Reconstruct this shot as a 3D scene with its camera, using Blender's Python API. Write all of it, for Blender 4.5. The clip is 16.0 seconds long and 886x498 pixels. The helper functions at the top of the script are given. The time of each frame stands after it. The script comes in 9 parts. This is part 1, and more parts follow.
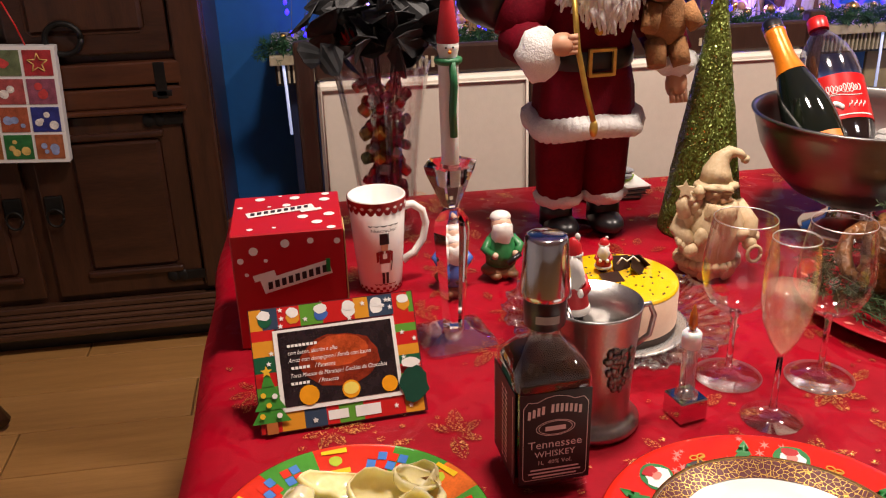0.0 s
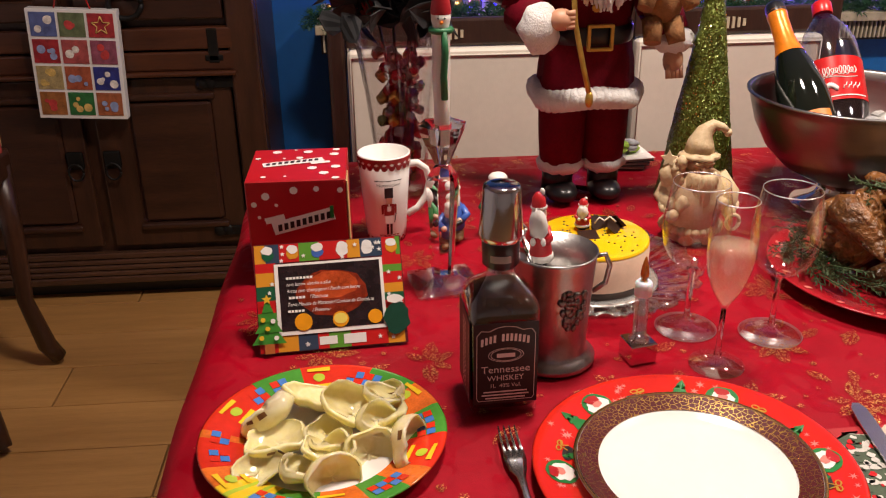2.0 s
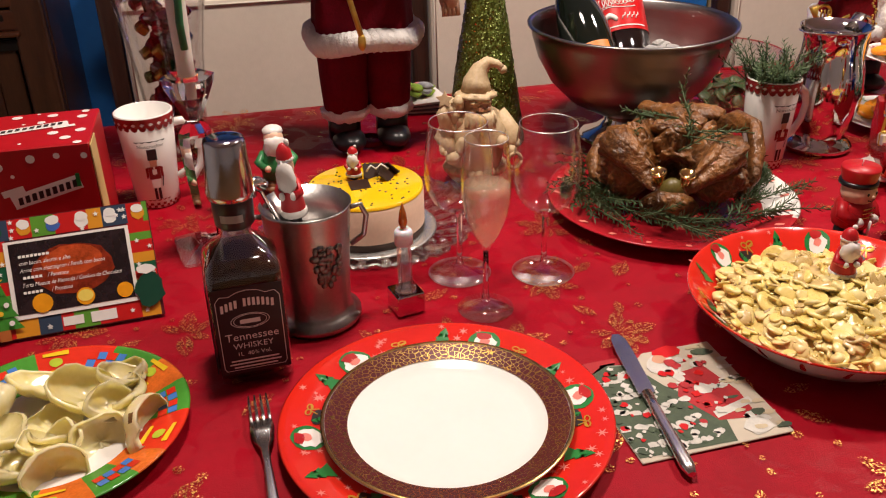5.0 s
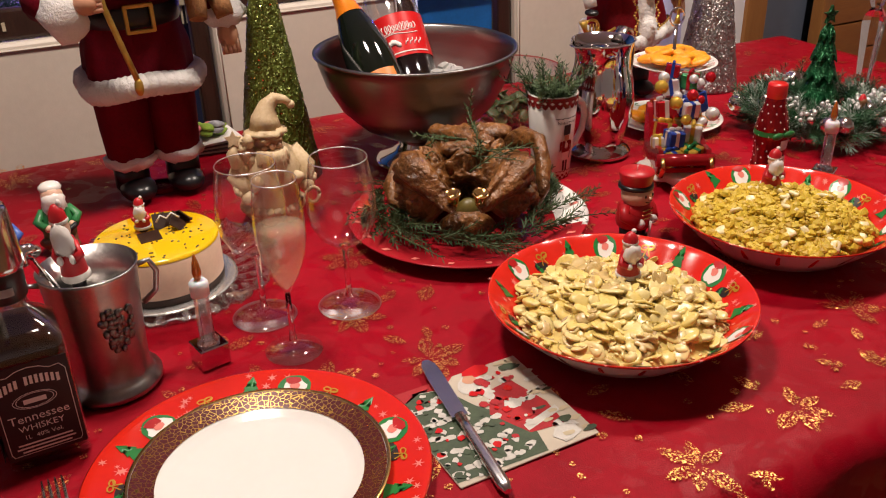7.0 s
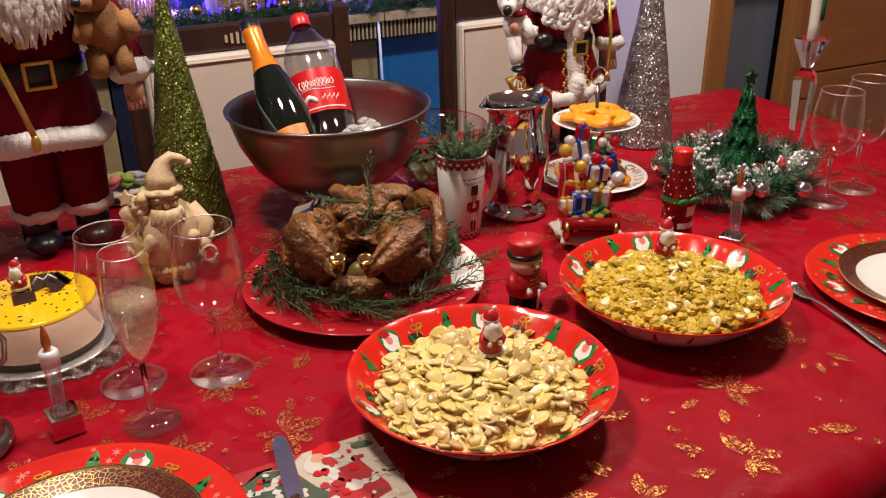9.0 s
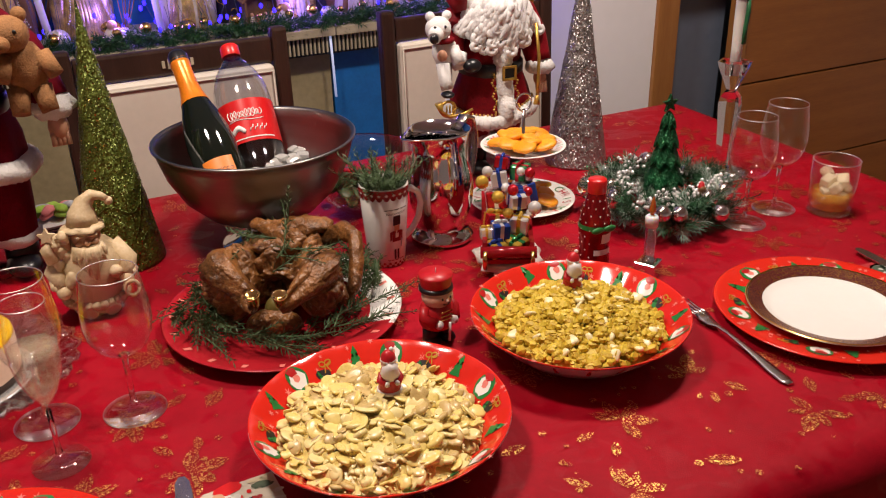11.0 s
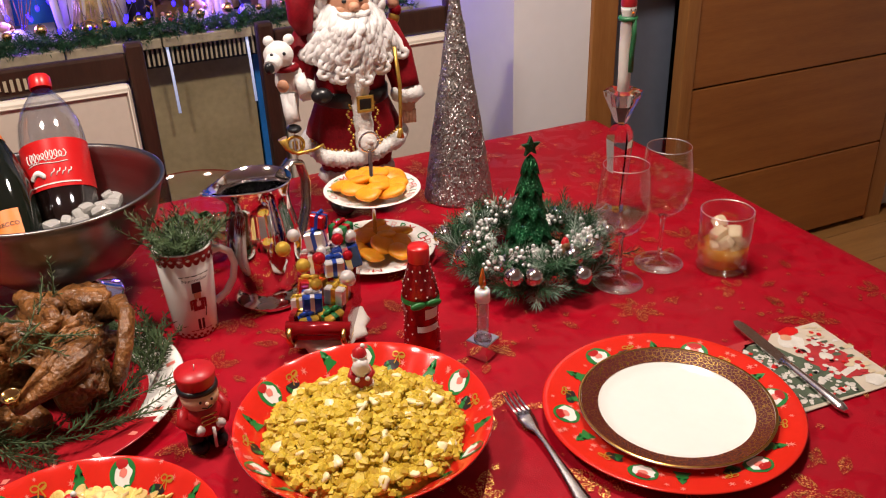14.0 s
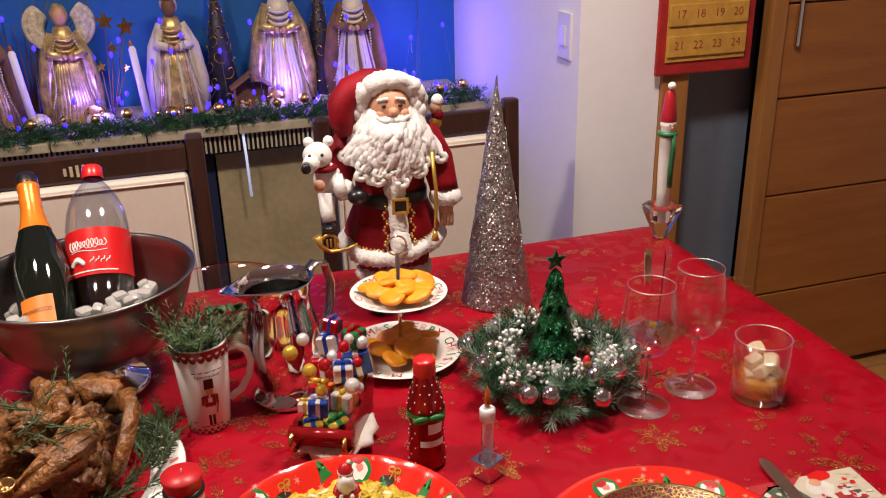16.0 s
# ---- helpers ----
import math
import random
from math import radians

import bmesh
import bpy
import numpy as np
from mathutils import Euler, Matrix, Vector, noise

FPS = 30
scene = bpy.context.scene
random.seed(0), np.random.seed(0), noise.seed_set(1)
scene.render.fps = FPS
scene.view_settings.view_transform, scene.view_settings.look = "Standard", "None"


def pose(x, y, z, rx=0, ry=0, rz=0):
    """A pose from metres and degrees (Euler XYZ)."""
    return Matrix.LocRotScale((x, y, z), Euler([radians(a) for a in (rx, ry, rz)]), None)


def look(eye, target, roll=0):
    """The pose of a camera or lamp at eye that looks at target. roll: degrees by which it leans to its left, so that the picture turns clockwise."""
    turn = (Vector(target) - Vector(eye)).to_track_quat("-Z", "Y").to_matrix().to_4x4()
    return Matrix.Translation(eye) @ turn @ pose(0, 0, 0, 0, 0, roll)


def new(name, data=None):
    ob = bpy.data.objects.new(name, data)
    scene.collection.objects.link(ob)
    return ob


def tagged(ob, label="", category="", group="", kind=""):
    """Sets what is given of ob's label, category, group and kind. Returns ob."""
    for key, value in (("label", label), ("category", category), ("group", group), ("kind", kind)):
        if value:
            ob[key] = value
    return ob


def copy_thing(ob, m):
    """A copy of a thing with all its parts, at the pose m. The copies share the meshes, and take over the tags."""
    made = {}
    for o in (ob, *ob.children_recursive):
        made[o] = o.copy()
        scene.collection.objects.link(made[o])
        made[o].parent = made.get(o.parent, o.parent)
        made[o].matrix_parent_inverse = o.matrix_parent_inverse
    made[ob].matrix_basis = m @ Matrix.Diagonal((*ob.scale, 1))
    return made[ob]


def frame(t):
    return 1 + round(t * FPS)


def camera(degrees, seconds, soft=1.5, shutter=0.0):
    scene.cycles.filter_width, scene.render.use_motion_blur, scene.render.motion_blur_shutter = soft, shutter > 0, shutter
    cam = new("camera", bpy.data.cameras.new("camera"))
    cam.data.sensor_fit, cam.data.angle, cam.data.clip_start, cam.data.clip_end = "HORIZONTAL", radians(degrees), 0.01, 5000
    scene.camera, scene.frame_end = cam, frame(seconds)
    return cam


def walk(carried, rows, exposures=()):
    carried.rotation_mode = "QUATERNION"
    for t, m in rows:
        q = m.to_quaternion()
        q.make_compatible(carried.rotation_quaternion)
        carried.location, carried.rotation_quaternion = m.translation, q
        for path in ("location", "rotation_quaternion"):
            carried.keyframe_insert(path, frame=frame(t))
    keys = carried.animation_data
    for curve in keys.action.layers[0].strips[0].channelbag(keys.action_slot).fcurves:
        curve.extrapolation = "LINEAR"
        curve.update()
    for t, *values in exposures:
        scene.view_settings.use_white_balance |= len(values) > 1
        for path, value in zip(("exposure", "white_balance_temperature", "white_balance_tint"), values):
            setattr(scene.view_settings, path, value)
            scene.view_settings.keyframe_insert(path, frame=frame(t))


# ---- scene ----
cam = camera(53.4, 16.0, 1.15)
PATH = [
    (0, (0.177, 0.044, 1.312), (0.449, 1.859, 0.516), -1.5),
    (0.5, (0.158, 0.011, 1.318), (0.476, 1.814, 0.515), -1.2),
    (1, (0.143, -0.024, 1.322), (0.506, 1.762, 0.499), -1.0),
    (1.5, (0.167, -0.045, 1.320), (0.469, 1.745, 0.480), -0.9),
    (2, (0.255, -0.088, 1.326), (0.386, 1.722, 0.487), -0.7),
    (2.5, (0.312, -0.125, 1.328), (0.365, 1.696, 0.503), -0.5),
    (3, (0.349, -0.147, 1.326), (0.396, 1.674, 0.502), -0.5),
    (3.5, (0.378, -0.140, 1.319), (0.477, 1.669, 0.471), -0.7),
    (4, (0.389, -0.102, 1.316), (0.578, 1.686, 0.438), -1.1),
    (4.5, (0.395, -0.068, 1.305), (0.696, 1.681, 0.382), -1.2),
    (4.7, (0.396, -0.060, 1.301), (0.736, 1.674, 0.364), -1.2),
    (6.8, (0.426, -0.059, 1.308), (1.182, 1.552, 0.395), -1.6),
    (7, (0.430, -0.057, 1.312), (1.208, 1.546, 0.404), -1.7),
    (7.5, (0.456, -0.061, 1.324), (1.253, 1.537, 0.421), -2.0),
    (8, (0.517, -0.077, 1.337), (1.307, 1.542, 0.468), -1.4),
    (8.2, (0.536, -0.081, 1.340), (1.320, 1.548, 0.483), -1.0),
    (10.3, (0.664, -0.146, 1.389), (1.409, 1.500, 0.531), -1.4),
    (10.5, (0.670, -0.150, 1.398), (1.434, 1.483, 0.535), -1.4),
    (11, (0.689, -0.150, 1.413), (1.481, 1.469, 0.546), -1.3),
    (11.5, (0.713, -0.143, 1.423), (1.505, 1.460, 0.527), -1.8),
    (12, (0.771, -0.106, 1.439), (1.584, 1.473, 0.522), -2.1),
    (12.5, (0.833, -0.056, 1.446), (1.687, 1.501, 0.526), -2.6),
    (13, (0.890, -0.038, 1.448), (1.742, 1.514, 0.518), -2.7),
    (13.5, (0.986, -0.047, 1.450), (1.778, 1.536, 0.520), -2.0),
    (14, (1.076, -0.073, 1.453), (1.797, 1.545, 0.525), -1.8),
    (14.5, (1.146, -0.095, 1.452), (1.784, 1.568, 0.544), -1.6),
    (15, (1.178, -0.098, 1.466), (1.772, 1.610, 0.613), -1.3),
    (15.5, (1.190, -0.086, 1.478), (1.763, 1.655, 0.679), -1.2),
    (16, (1.197, -0.083, 1.485), (1.745, 1.683, 0.723), -1.4),
]
walk(cam, [(t, look(eye, target, roll)) for t, eye, target, roll in PATH], [(0.0, 0.2), (2.5, 0.04), (4.5, -0.05), (7.0, -0.22), (8.2, -0.2), (11.0, -0.2), (13.5, -0.1), (16.0, -0.02)])

# ---- world and lights ----
world = bpy.data.worlds.new("world")
scene.world = world
world.use_nodes = True
world.node_tree.nodes["Background"].inputs[0].default_value = (0.02, 0.025, 0.05, 1)
world.node_tree.nodes["Background"].inputs[1].default_value = 0.3


def lamp(name, kind, m, energy, color, size=0.1):
    data = bpy.data.lights.new(name, kind)
    data.energy, data.color = energy, color
    if kind == "AREA":
        data.shape, data.size = "DISK", size
    else:
        data.shadow_soft_size = size
    ob = new(name, data)
    ob.matrix_world = m
    return ob


WARM = (1.0, 0.85, 0.74)
CEIL_LAMPS = [(0.55, 1.0), (1.75, 1.05)]
for lx, ly in CEIL_LAMPS:
    lamp("ceiling_bulb", "AREA", look((lx, ly, 2.44), (lx, ly, 0)), 32, WARM, 0.26)
BLUE = (0.16, 0.09, 1.0)
for lx, lz, ly in ((0.45, 0.91, 2.67), (1.0, 0.92, 2.66), (1.55, 0.92, 2.66), (1.98, 1.0, 2.70)):
    lamp("led_glow", "POINT", pose(lx, ly, lz), 3.3, BLUE, 0.03)

# ---- materials ----
MATS = {}


def rgb(h):
    """A linear colour from a hex text."""
    v = [int(h[i:i + 2], 16) / 255 for i in (0, 2, 4)]
    return tuple(c / 12.92 if c <= 0.04045 else ((c + 0.055) / 1.055) ** 2.4 for c in v)


def mat(name, base, rough=0.5, metal=0.0, var=0.18, scale=12.0, bump=0.0, bscale=150.0, dark=None, stretch=None, **more):
    """A principled surface with colour variation at two scales and fine relief."""
    if name in MATS:
        return MATS[name]
    m = bpy.data.materials.new(name)
    MATS[name] = m
    m.use_nodes = True
    nt = m.node_tree
    bsdf = nt.nodes["Principled BSDF"]
    bsdf.inputs["Roughness"].default_value = rough
    bsdf.inputs["Metallic"].default_value = metal
    for k, v in more.items():
        bsdf.inputs[k.replace("_", " ")].default_value = v
    co = nt.nodes.new("ShaderNodeTexCoord")
    src = co.outputs["Object"]
    if stretch:
        mp = nt.nodes.new("ShaderNodeMapping")
        mp.inputs["Scale"].default_value = stretch
        nt.links.new(src, mp.inputs[0])
        src = mp.outputs[0]
    n1 = nt.nodes.new("ShaderNodeTexNoise")
    n1.inputs["Scale"].default_value = scale
    n1.inputs["Detail"].default_value = 4
    n2 = nt.nodes.new("ShaderNodeTexNoise")
    n2.inputs["Scale"].default_value = scale * 9
    n2.inputs["Detail"].default_value = 3
    nt.links.new(src, n1.inputs[0])
    nt.links.new(src, n2.inputs[0])
    add = nt.nodes.new("ShaderNodeMath")
    add.operation = "MULTIPLY_ADD"
    add.inputs[1].default_value = 0.65
    nt.links.new(n1.outputs[0], add.inputs[0])
    mul = nt.nodes.new("ShaderNodeMath")
    mul.operation = "MULTIPLY"
    mul.inputs[1].default_value = 0.35
    nt.links.new(n2.outputs[0], mul.inputs[0])
    nt.links.new(mul.outputs[0], add.inputs[2])
    ramp = nt.nodes.new("ShaderNodeValToRGB")
    ramp.color_ramp.elements[0].position, ramp.color_ramp.elements[1].position = 0.32, 0.68
    lo = dark if dark else tuple(c * (1 - var) for c in base)
    hi = base if dark else tuple(min(1, c * (1 + var)) for c in base)
    ramp.color_ramp.elements[0].color, ramp.color_ramp.elements[1].color = (*lo, 1), (*hi, 1)
    nt.links.new(add.outputs[0], ramp.inputs[0])
    nt.links.new(ramp.outputs[0], bsdf.inputs["Base Color"])
    rr = nt.nodes.new("ShaderNodeMapRange")
    rr.inputs[3].default_value, rr.inputs[4].default_value = max(0.02, rough * 0.8), min(1, rough * 1.2)
    nt.links.new(add.outputs[0], rr.inputs[0])
    nt.links.new(rr.outputs[0], bsdf.inputs["Roughness"])
    if bump:
        nb = nt.nodes.new("ShaderNodeTexNoise")
        nb.inputs["Scale"].default_value = bscale
        nb.inputs["Detail"].default_value = 4
        nt.links.new(src, nb.inputs[0])
        bp = nt.nodes.new("ShaderNodeBump")
        bp.inputs["Strength"].default_value = bump
        bp.inputs["Distance"].default_value = 0.002
        nt.links.new(nb.outputs[0], bp.inputs["Height"])
        nt.links.new(bp.outputs[0], bsdf.inputs["Normal"])
    return m


def thin_glass(name, tint=(0.99, 0.99, 0.99), gloss=1.0, low=0.035, high=0.55, rough=0.02):
    """A thin clear wall: mostly clear, with a gloss that grows towards the rim."""
    if name in MATS:
        return MATS[name]
    m = bpy.data.materials.new(name)
    MATS[name] = m
    m.use_nodes = True
    nt = m.node_tree
    nt.nodes.clear()
    out = nt.nodes.new("ShaderNodeOutputMaterial")
    mix = nt.nodes.new("ShaderNodeMixShader")
    tr = nt.nodes.new("ShaderNodeBsdfTransparent")
    tr.inputs[0].default_value = (*tint, 1)
    gl = nt.nodes.new("ShaderNodeBsdfGlossy")
    gl.inputs["Roughness"].default_value = rough
    gl.inputs[0].default_value = (gloss, gloss, gloss, 1)
    fr = nt.nodes.new("ShaderNodeLayerWeight")
    fr.inputs[0].default_value = 0.5
    pw = nt.nodes.new("ShaderNodeMath")
    pw.operation = "POWER"
    pw.inputs[1].default_value = 2.8
    nt.links.new(fr.outputs["Facing"], pw.inputs[0])
    ma = nt.nodes.new("ShaderNodeMath")
    ma.operation = "MULTIPLY_ADD"
    ma.inputs[1].default_value, ma.inputs[2].default_value = high, low
    nt.links.new(pw.outputs[0], ma.inputs[0])
    nt.links.new(ma.outputs[0], mix.inputs[0])
    nt.links.new(tr.outputs[0], mix.inputs[1])
    nt.links.new(gl.outputs[0], mix.inputs[2])
    nt.links.new(mix.outputs[0], out.inputs[0])
    return m


def glow(name, color, strength):
    if name in MATS:
        return MATS[name]
    m = mat(name, color, 0.4, var=0.02)
    b = m.node_tree.nodes["Principled BSDF"]
    b.inputs["Emission Color"].default_value = (*color, 1)
    b.inputs["Emission Strength"].default_value = strength
    return m


def sparkle(name, base, metal=0.9, rough=0.28, scale=420.0, dots=1.0):
    """Glitter: fine cells whose facets lean their own way."""
    if name in MATS:
        return MATS[name]
    m = mat(name, base, rough, metal, var=0.35, scale=60)
    nt = m.node_tree
    b = nt.nodes["Principled BSDF"]
    co = nt.nodes.new("ShaderNodeTexCoord")
    vo = nt.nodes.new("ShaderNodeTexVoronoi")
    vo.inputs["Scale"].default_value = scale
    nt.links.new(co.outputs["Object"], vo.inputs["Vector"])
    sub = nt.nodes.new("ShaderNodeVectorMath")
    sub.operation = "SUBTRACT"
    sub.inputs[1].default_value = (0.5, 0.5, 0.5)
    nt.links.new(vo.outputs["Color"], sub.inputs[0])
    sc = nt.nodes.new("ShaderNodeVectorMath")
    sc.operation = "SCALE"
    sc.inputs["Scale"].default_value = 1.3 * dots
    nt.links.new(sub.outputs[0], sc.inputs[0])
    geo = nt.nodes.new("ShaderNodeNewGeometry")
    ad = nt.nodes.new("ShaderNodeVectorMath")
    nt.links.new(geo.outputs["Normal"], ad.inputs[0])
    nt.links.new(sc.outputs[0], ad.inputs[1])
    no = nt.nodes.new("ShaderNodeVectorMath")
    no.operation = "NORMALIZE"
    nt.links.new(ad.outputs[0], no.inputs[0])
    nt.links.new(no.outputs[0], b.inputs["Normal"])
    return m


def wood(name, light, dark, rough=0.4, ring=(1, 12, 1), bump=0.1):
    return mat(name, light, rough, dark=dark, scale=3.0, stretch=ring, bump=bump, bscale=60)


M_white = mat("white_wall_paint", (0.80, 0.80, 0.83), 0.7, var=0.03, scale=3, bump=0.05)
M_blue = mat("blue_wall_paint", (0.006, 0.10, 0.34), 0.6, var=0.12, scale=4, bump=0.05)
M_ceiling = mat("ceiling_paint", (0.75, 0.73, 0.70), 0.8, var=0.03)
M_dark = wood("dark_stained_wood", (0.060, 0.022, 0.011), (0.020, 0.008, 0.005), 0.30, (9, 9, 1.2))
M_darkh = wood("dark_stained_wood_level", (0.054, 0.019, 0.009), (0.017, 0.006, 0.004), 0.32, (1.2, 9, 9))
M_chair = wood("chair_wood", (0.045, 0.020, 0.013), (0.018, 0.008, 0.006), 0.35, (9, 9, 1.2))
M_door = wood("orange_door_wood", (0.36, 0.135, 0.030), (0.25, 0.085, 0.018), 0.42, (0.8, 9, 9), 0.05)
M_jamb = wood("orange_frame_wood", (0.36, 0.16, 0.045), (0.26, 0.10, 0.025), 0.4, (9, 9, 0.8), 0.05)
M_cream = mat("cream_leather", (0.60, 0.54, 0.46), 0.5, var=0.06, scale=8, bump=0.12, bscale=260)
M_iron = mat("black_iron", (0.012, 0.011, 0.010), 0.5, 0.6, var=0.4, bump=0.4, bscale=90)
M_steel = mat("brushed_steel", (0.27, 0.258, 0.245), 0.34, 1.0, var=0.06, scale=5, stretch=(1, 1, 14))
M_cutlery = mat("table_steel", (0.74, 0.73, 0.72), 0.24, 1.0, var=0.05)
M_chrome = mat("polished_metal", (0.72, 0.71, 0.70), 0.07, 1.0, var=0.04)
M_pewter = mat("pewter", (0.40, 0.385, 0.37), 0.30, 1.0, var=0.14, scale=30, bump=0.15, bscale=120)
M_gold = mat("gold_metal", (0.80, 0.52, 0.16), 0.18, 1.0, var=0.12)
M_porcelain = mat("white_porcelain", (0.80, 0.78, 0.74), 0.12, var=0.02)
M_crystal = mat("clear_crystal", (1, 1, 1), 0.01, var=0.0, Transmission_Weight=1.0, IOR=1.45)
M_plinth = thin_glass("crystal_plinth", (0.93, 0.925, 0.94), 1.0, 0.24, 0.7, 0.05)
M_glass = thin_glass("clear_glass", (0.975, 0.972, 0.975), 1.0, 0.05, 0.85)
M_red = mat("red_print", (0.55, 0.012, 0.012), 0.3, var=0.12)
M_redvelvet = mat("dark_red_velvet", (0.125, 0.0015, 0.009), 0.75, var=0.3, scale=25, bump=0.3, bscale=300, Specular_IOR_Level=0.12)
M_fur = mat("white_fur", (0.72, 0.70, 0.68), 0.9, var=0.08, scale=40, bump=0.9, bscale=320)
M_black = mat("black_plastic", (0.010, 0.010, 0.012), 0.3, var=0.3)
M_green = mat("green_print", (0.02, 0.16, 0.035), 0.4, var=0.25)
M_skin = mat("painted_flesh", (0.55, 0.28, 0.17), 0.5, var=0.1)
M_orange = mat("orange_foil", (0.80, 0.22, 0.012), 0.3, 0.25, var=0.15, scale=40, bump=0.3, bscale=90)
M_leaf = mat("pine_needle_green", (0.018, 0.075, 0.028), 0.55, var=0.45, scale=60)

# ---- shape helpers ----


def bm_new():
    return bmesh.new()


def lathe(profile, seg=48, bm=None, mi=0, closed=False):
    """Turns (radius, height) pairs about z."""
    bm = bm or bmesh.new()
    rings = []
    for r, z in profile:
        if r < 1e-6:
            rings.append([bm.verts.new((0, 0, z))])
        else:
            rings.append([bm.verts.new((r * math.cos(2 * math.pi * i / seg), r * math.sin(2 * math.pi * i / seg), z)) for i in range(seg)])
    for a, b in zip(rings, rings[1:]):
        for i in range(seg):
            j = (i + 1) % seg
            if len(a) == 1 and len(b) == 1:
                continue
            if len(a) == 1:
                f = bm.faces.new((a[0], b[j], b[i]))
            elif len(b) == 1:
                f = bm.faces.new((a[i], a[j], b[0]))
            else:
                f = bm.faces.new((a[i], a[j], b[j], b[i]))
            f.material_index, f.smooth = mi, True
    return bm


def box(size, at=(0, 0, 0), bm=None, bevel=0.0, mi=0, turn=None, seg=2):
    """A box with bevelled edges, its centre at at."""
    bm = bm or bmesh.new()
    t = bmesh.new()
    bmesh.ops.create_cube(t, size=1, matrix=Matrix.Diagonal((*size, 1)))
    if bevel:
        bmesh.ops.bevel(t, geom=t.edges[:] + t.verts[:], offset=bevel, segments=seg, affect="EDGES", profile=0.6)
    m = Matrix.Translation(at) @ (turn.to_4x4() if turn else Matrix())
    return join(bm, t, m, mi)


def join(bm, t, m=None, mi=None):
    """Adds the bmesh t to bm."""
    if m:
        bmesh.ops.transform(t, matrix=m, verts=t.verts)
    idx = {}
    for v in t.verts:
        idx[v] = bm.verts.new(v.co)
    for f in t.faces:
        try:
            g = bm.faces.new([idx[v] for v in f.verts])
        except ValueError:
            continue
        g.smooth, g.material_index = f.smooth, (f.material_index if mi is None else mi)
    t.free()
    return bm


def ball(r, at=(0, 0, 0), bm=None, mi=0, u=14, v=9, turn=None, lump=0.0, lscale=30.0):
    """A ball or, for three radii, an egg; lump makes it uneven."""
    bm = bm or bmesh.new()
    t = bmesh.new()
    bmesh.ops.create_uvsphere(t, u_segments=u, v_segments=v, radius=1)
    rr = (r, r, r) if isinstance(r, (int, float)) else r
    for w in t.verts:
        w.co = Vector((w.co.x * rr[0], w.co.y * rr[1], w.co.z * rr[2]))
        if lump:
            w.co *= 1 + lump * noise.noise(w.co * lscale + Vector(at) * 17)
    for f in t.faces:
        f.smooth = True
    m = Matrix.Translation(at) @ (turn.to_4x4() if turn else Matrix())
    return join(bm, t, m, mi)


def tube(path, radius, bm=None, mi=0, seg=10, cap=True):
    """A round bar along a path; radius a number or one for each point."""
    bm = bm or bmesh.new()
    pts = [Vector(p) for p in path]
    rs = radius if isinstance(radius, (list, tuple)) else [radius] * len(pts)
    rings, ref = [], None
    for i, p in enumerate(pts):
        d = (pts[min(i + 1, len(pts) - 1)] - pts[max(i - 1, 0)]).normalized()
        if ref is None:
            ref = d.orthogonal().normalized()
        ref = (ref - d * ref.dot(d))
        ref = ref.normalized() if ref.length > 1e-6 else d.orthogonal().normalized()
        o = d.cross(ref)
        rings.append([bm.verts.new(p + rs[i] * (ref * math.cos(2 * math.pi * k / seg) + o * math.sin(2 * math.pi * k / seg))) for k in range(seg)])
    for a, b in zip(rings, rings[1:]):
        for k in range(seg):
            f = bm.faces.new((a[k], a[(k + 1) % seg], b[(k + 1) % seg], b[k]))
            f.smooth, f.material_index = True, mi
    if cap:
        for ring in (rings[0][::-1], rings[-1]):
            f = bm.faces.new(ring)
            f.material_index = mi
    return bm


def slab(pts, z0, z1, bm=None, mi=0):
    """A plate with the outline pts, from z0 to z1."""
    bm = bm or bmesh.new()
    a = [bm.verts.new((x, y, z0)) for x, y in pts]
    b = [bm.verts.new((x, y, z1)) for x, y in pts]
    n = len(pts)
    fs = [bm.faces.new(b), bm.faces.new(a[::-1])]
    fs += [bm.faces.new((a[i], a[(i + 1) % n], b[(i + 1) % n], b[i])) for i in range(n)]
    for f in fs:
        f.material_index = mi
    return bm


def circle(r, n=24, at=(0, 0), sx=1.0, a0=0.0):
    return [(at[0] + r * sx * math.cos(a0 + 2 * math.pi * i / n), at[1] + r * math.sin(a0 + 2 * math.pi * i / n)) for i in range(n)]


def thing(name, m, label, category, group="", kind=""):
    ob = new(name)
    ob.empty_display_size = 0.05
    ob.matrix_world = m
    return tagged(ob, label, category, group, kind)


def part(name, bm, materials, parent, label="", m=None):
    """Links a bmesh as one mesh under a thing or a part."""
    me = bpy.data.meshes.new(name)
    bmesh.ops.recalc_face_normals(bm, faces=bm.faces)
    bm.to_mesh(me)
    bm.free()
    for x in materials if isinstance(materials, (list, tuple)) else [materials]:
        me.materials.append(x)
    ob = new(name, me)
    if parent:
        ob.parent = parent
    if m:
        ob.matrix_basis = m
    if label:
        ob["label"] = label
    return ob


def solo(name, bm, materials, m, label, category, group="", kind=""):
    """A thing that is one mesh."""
    ob = part(name, bm, materials, None)
    ob.matrix_world = m
    return tagged(ob, label, category, group, kind)


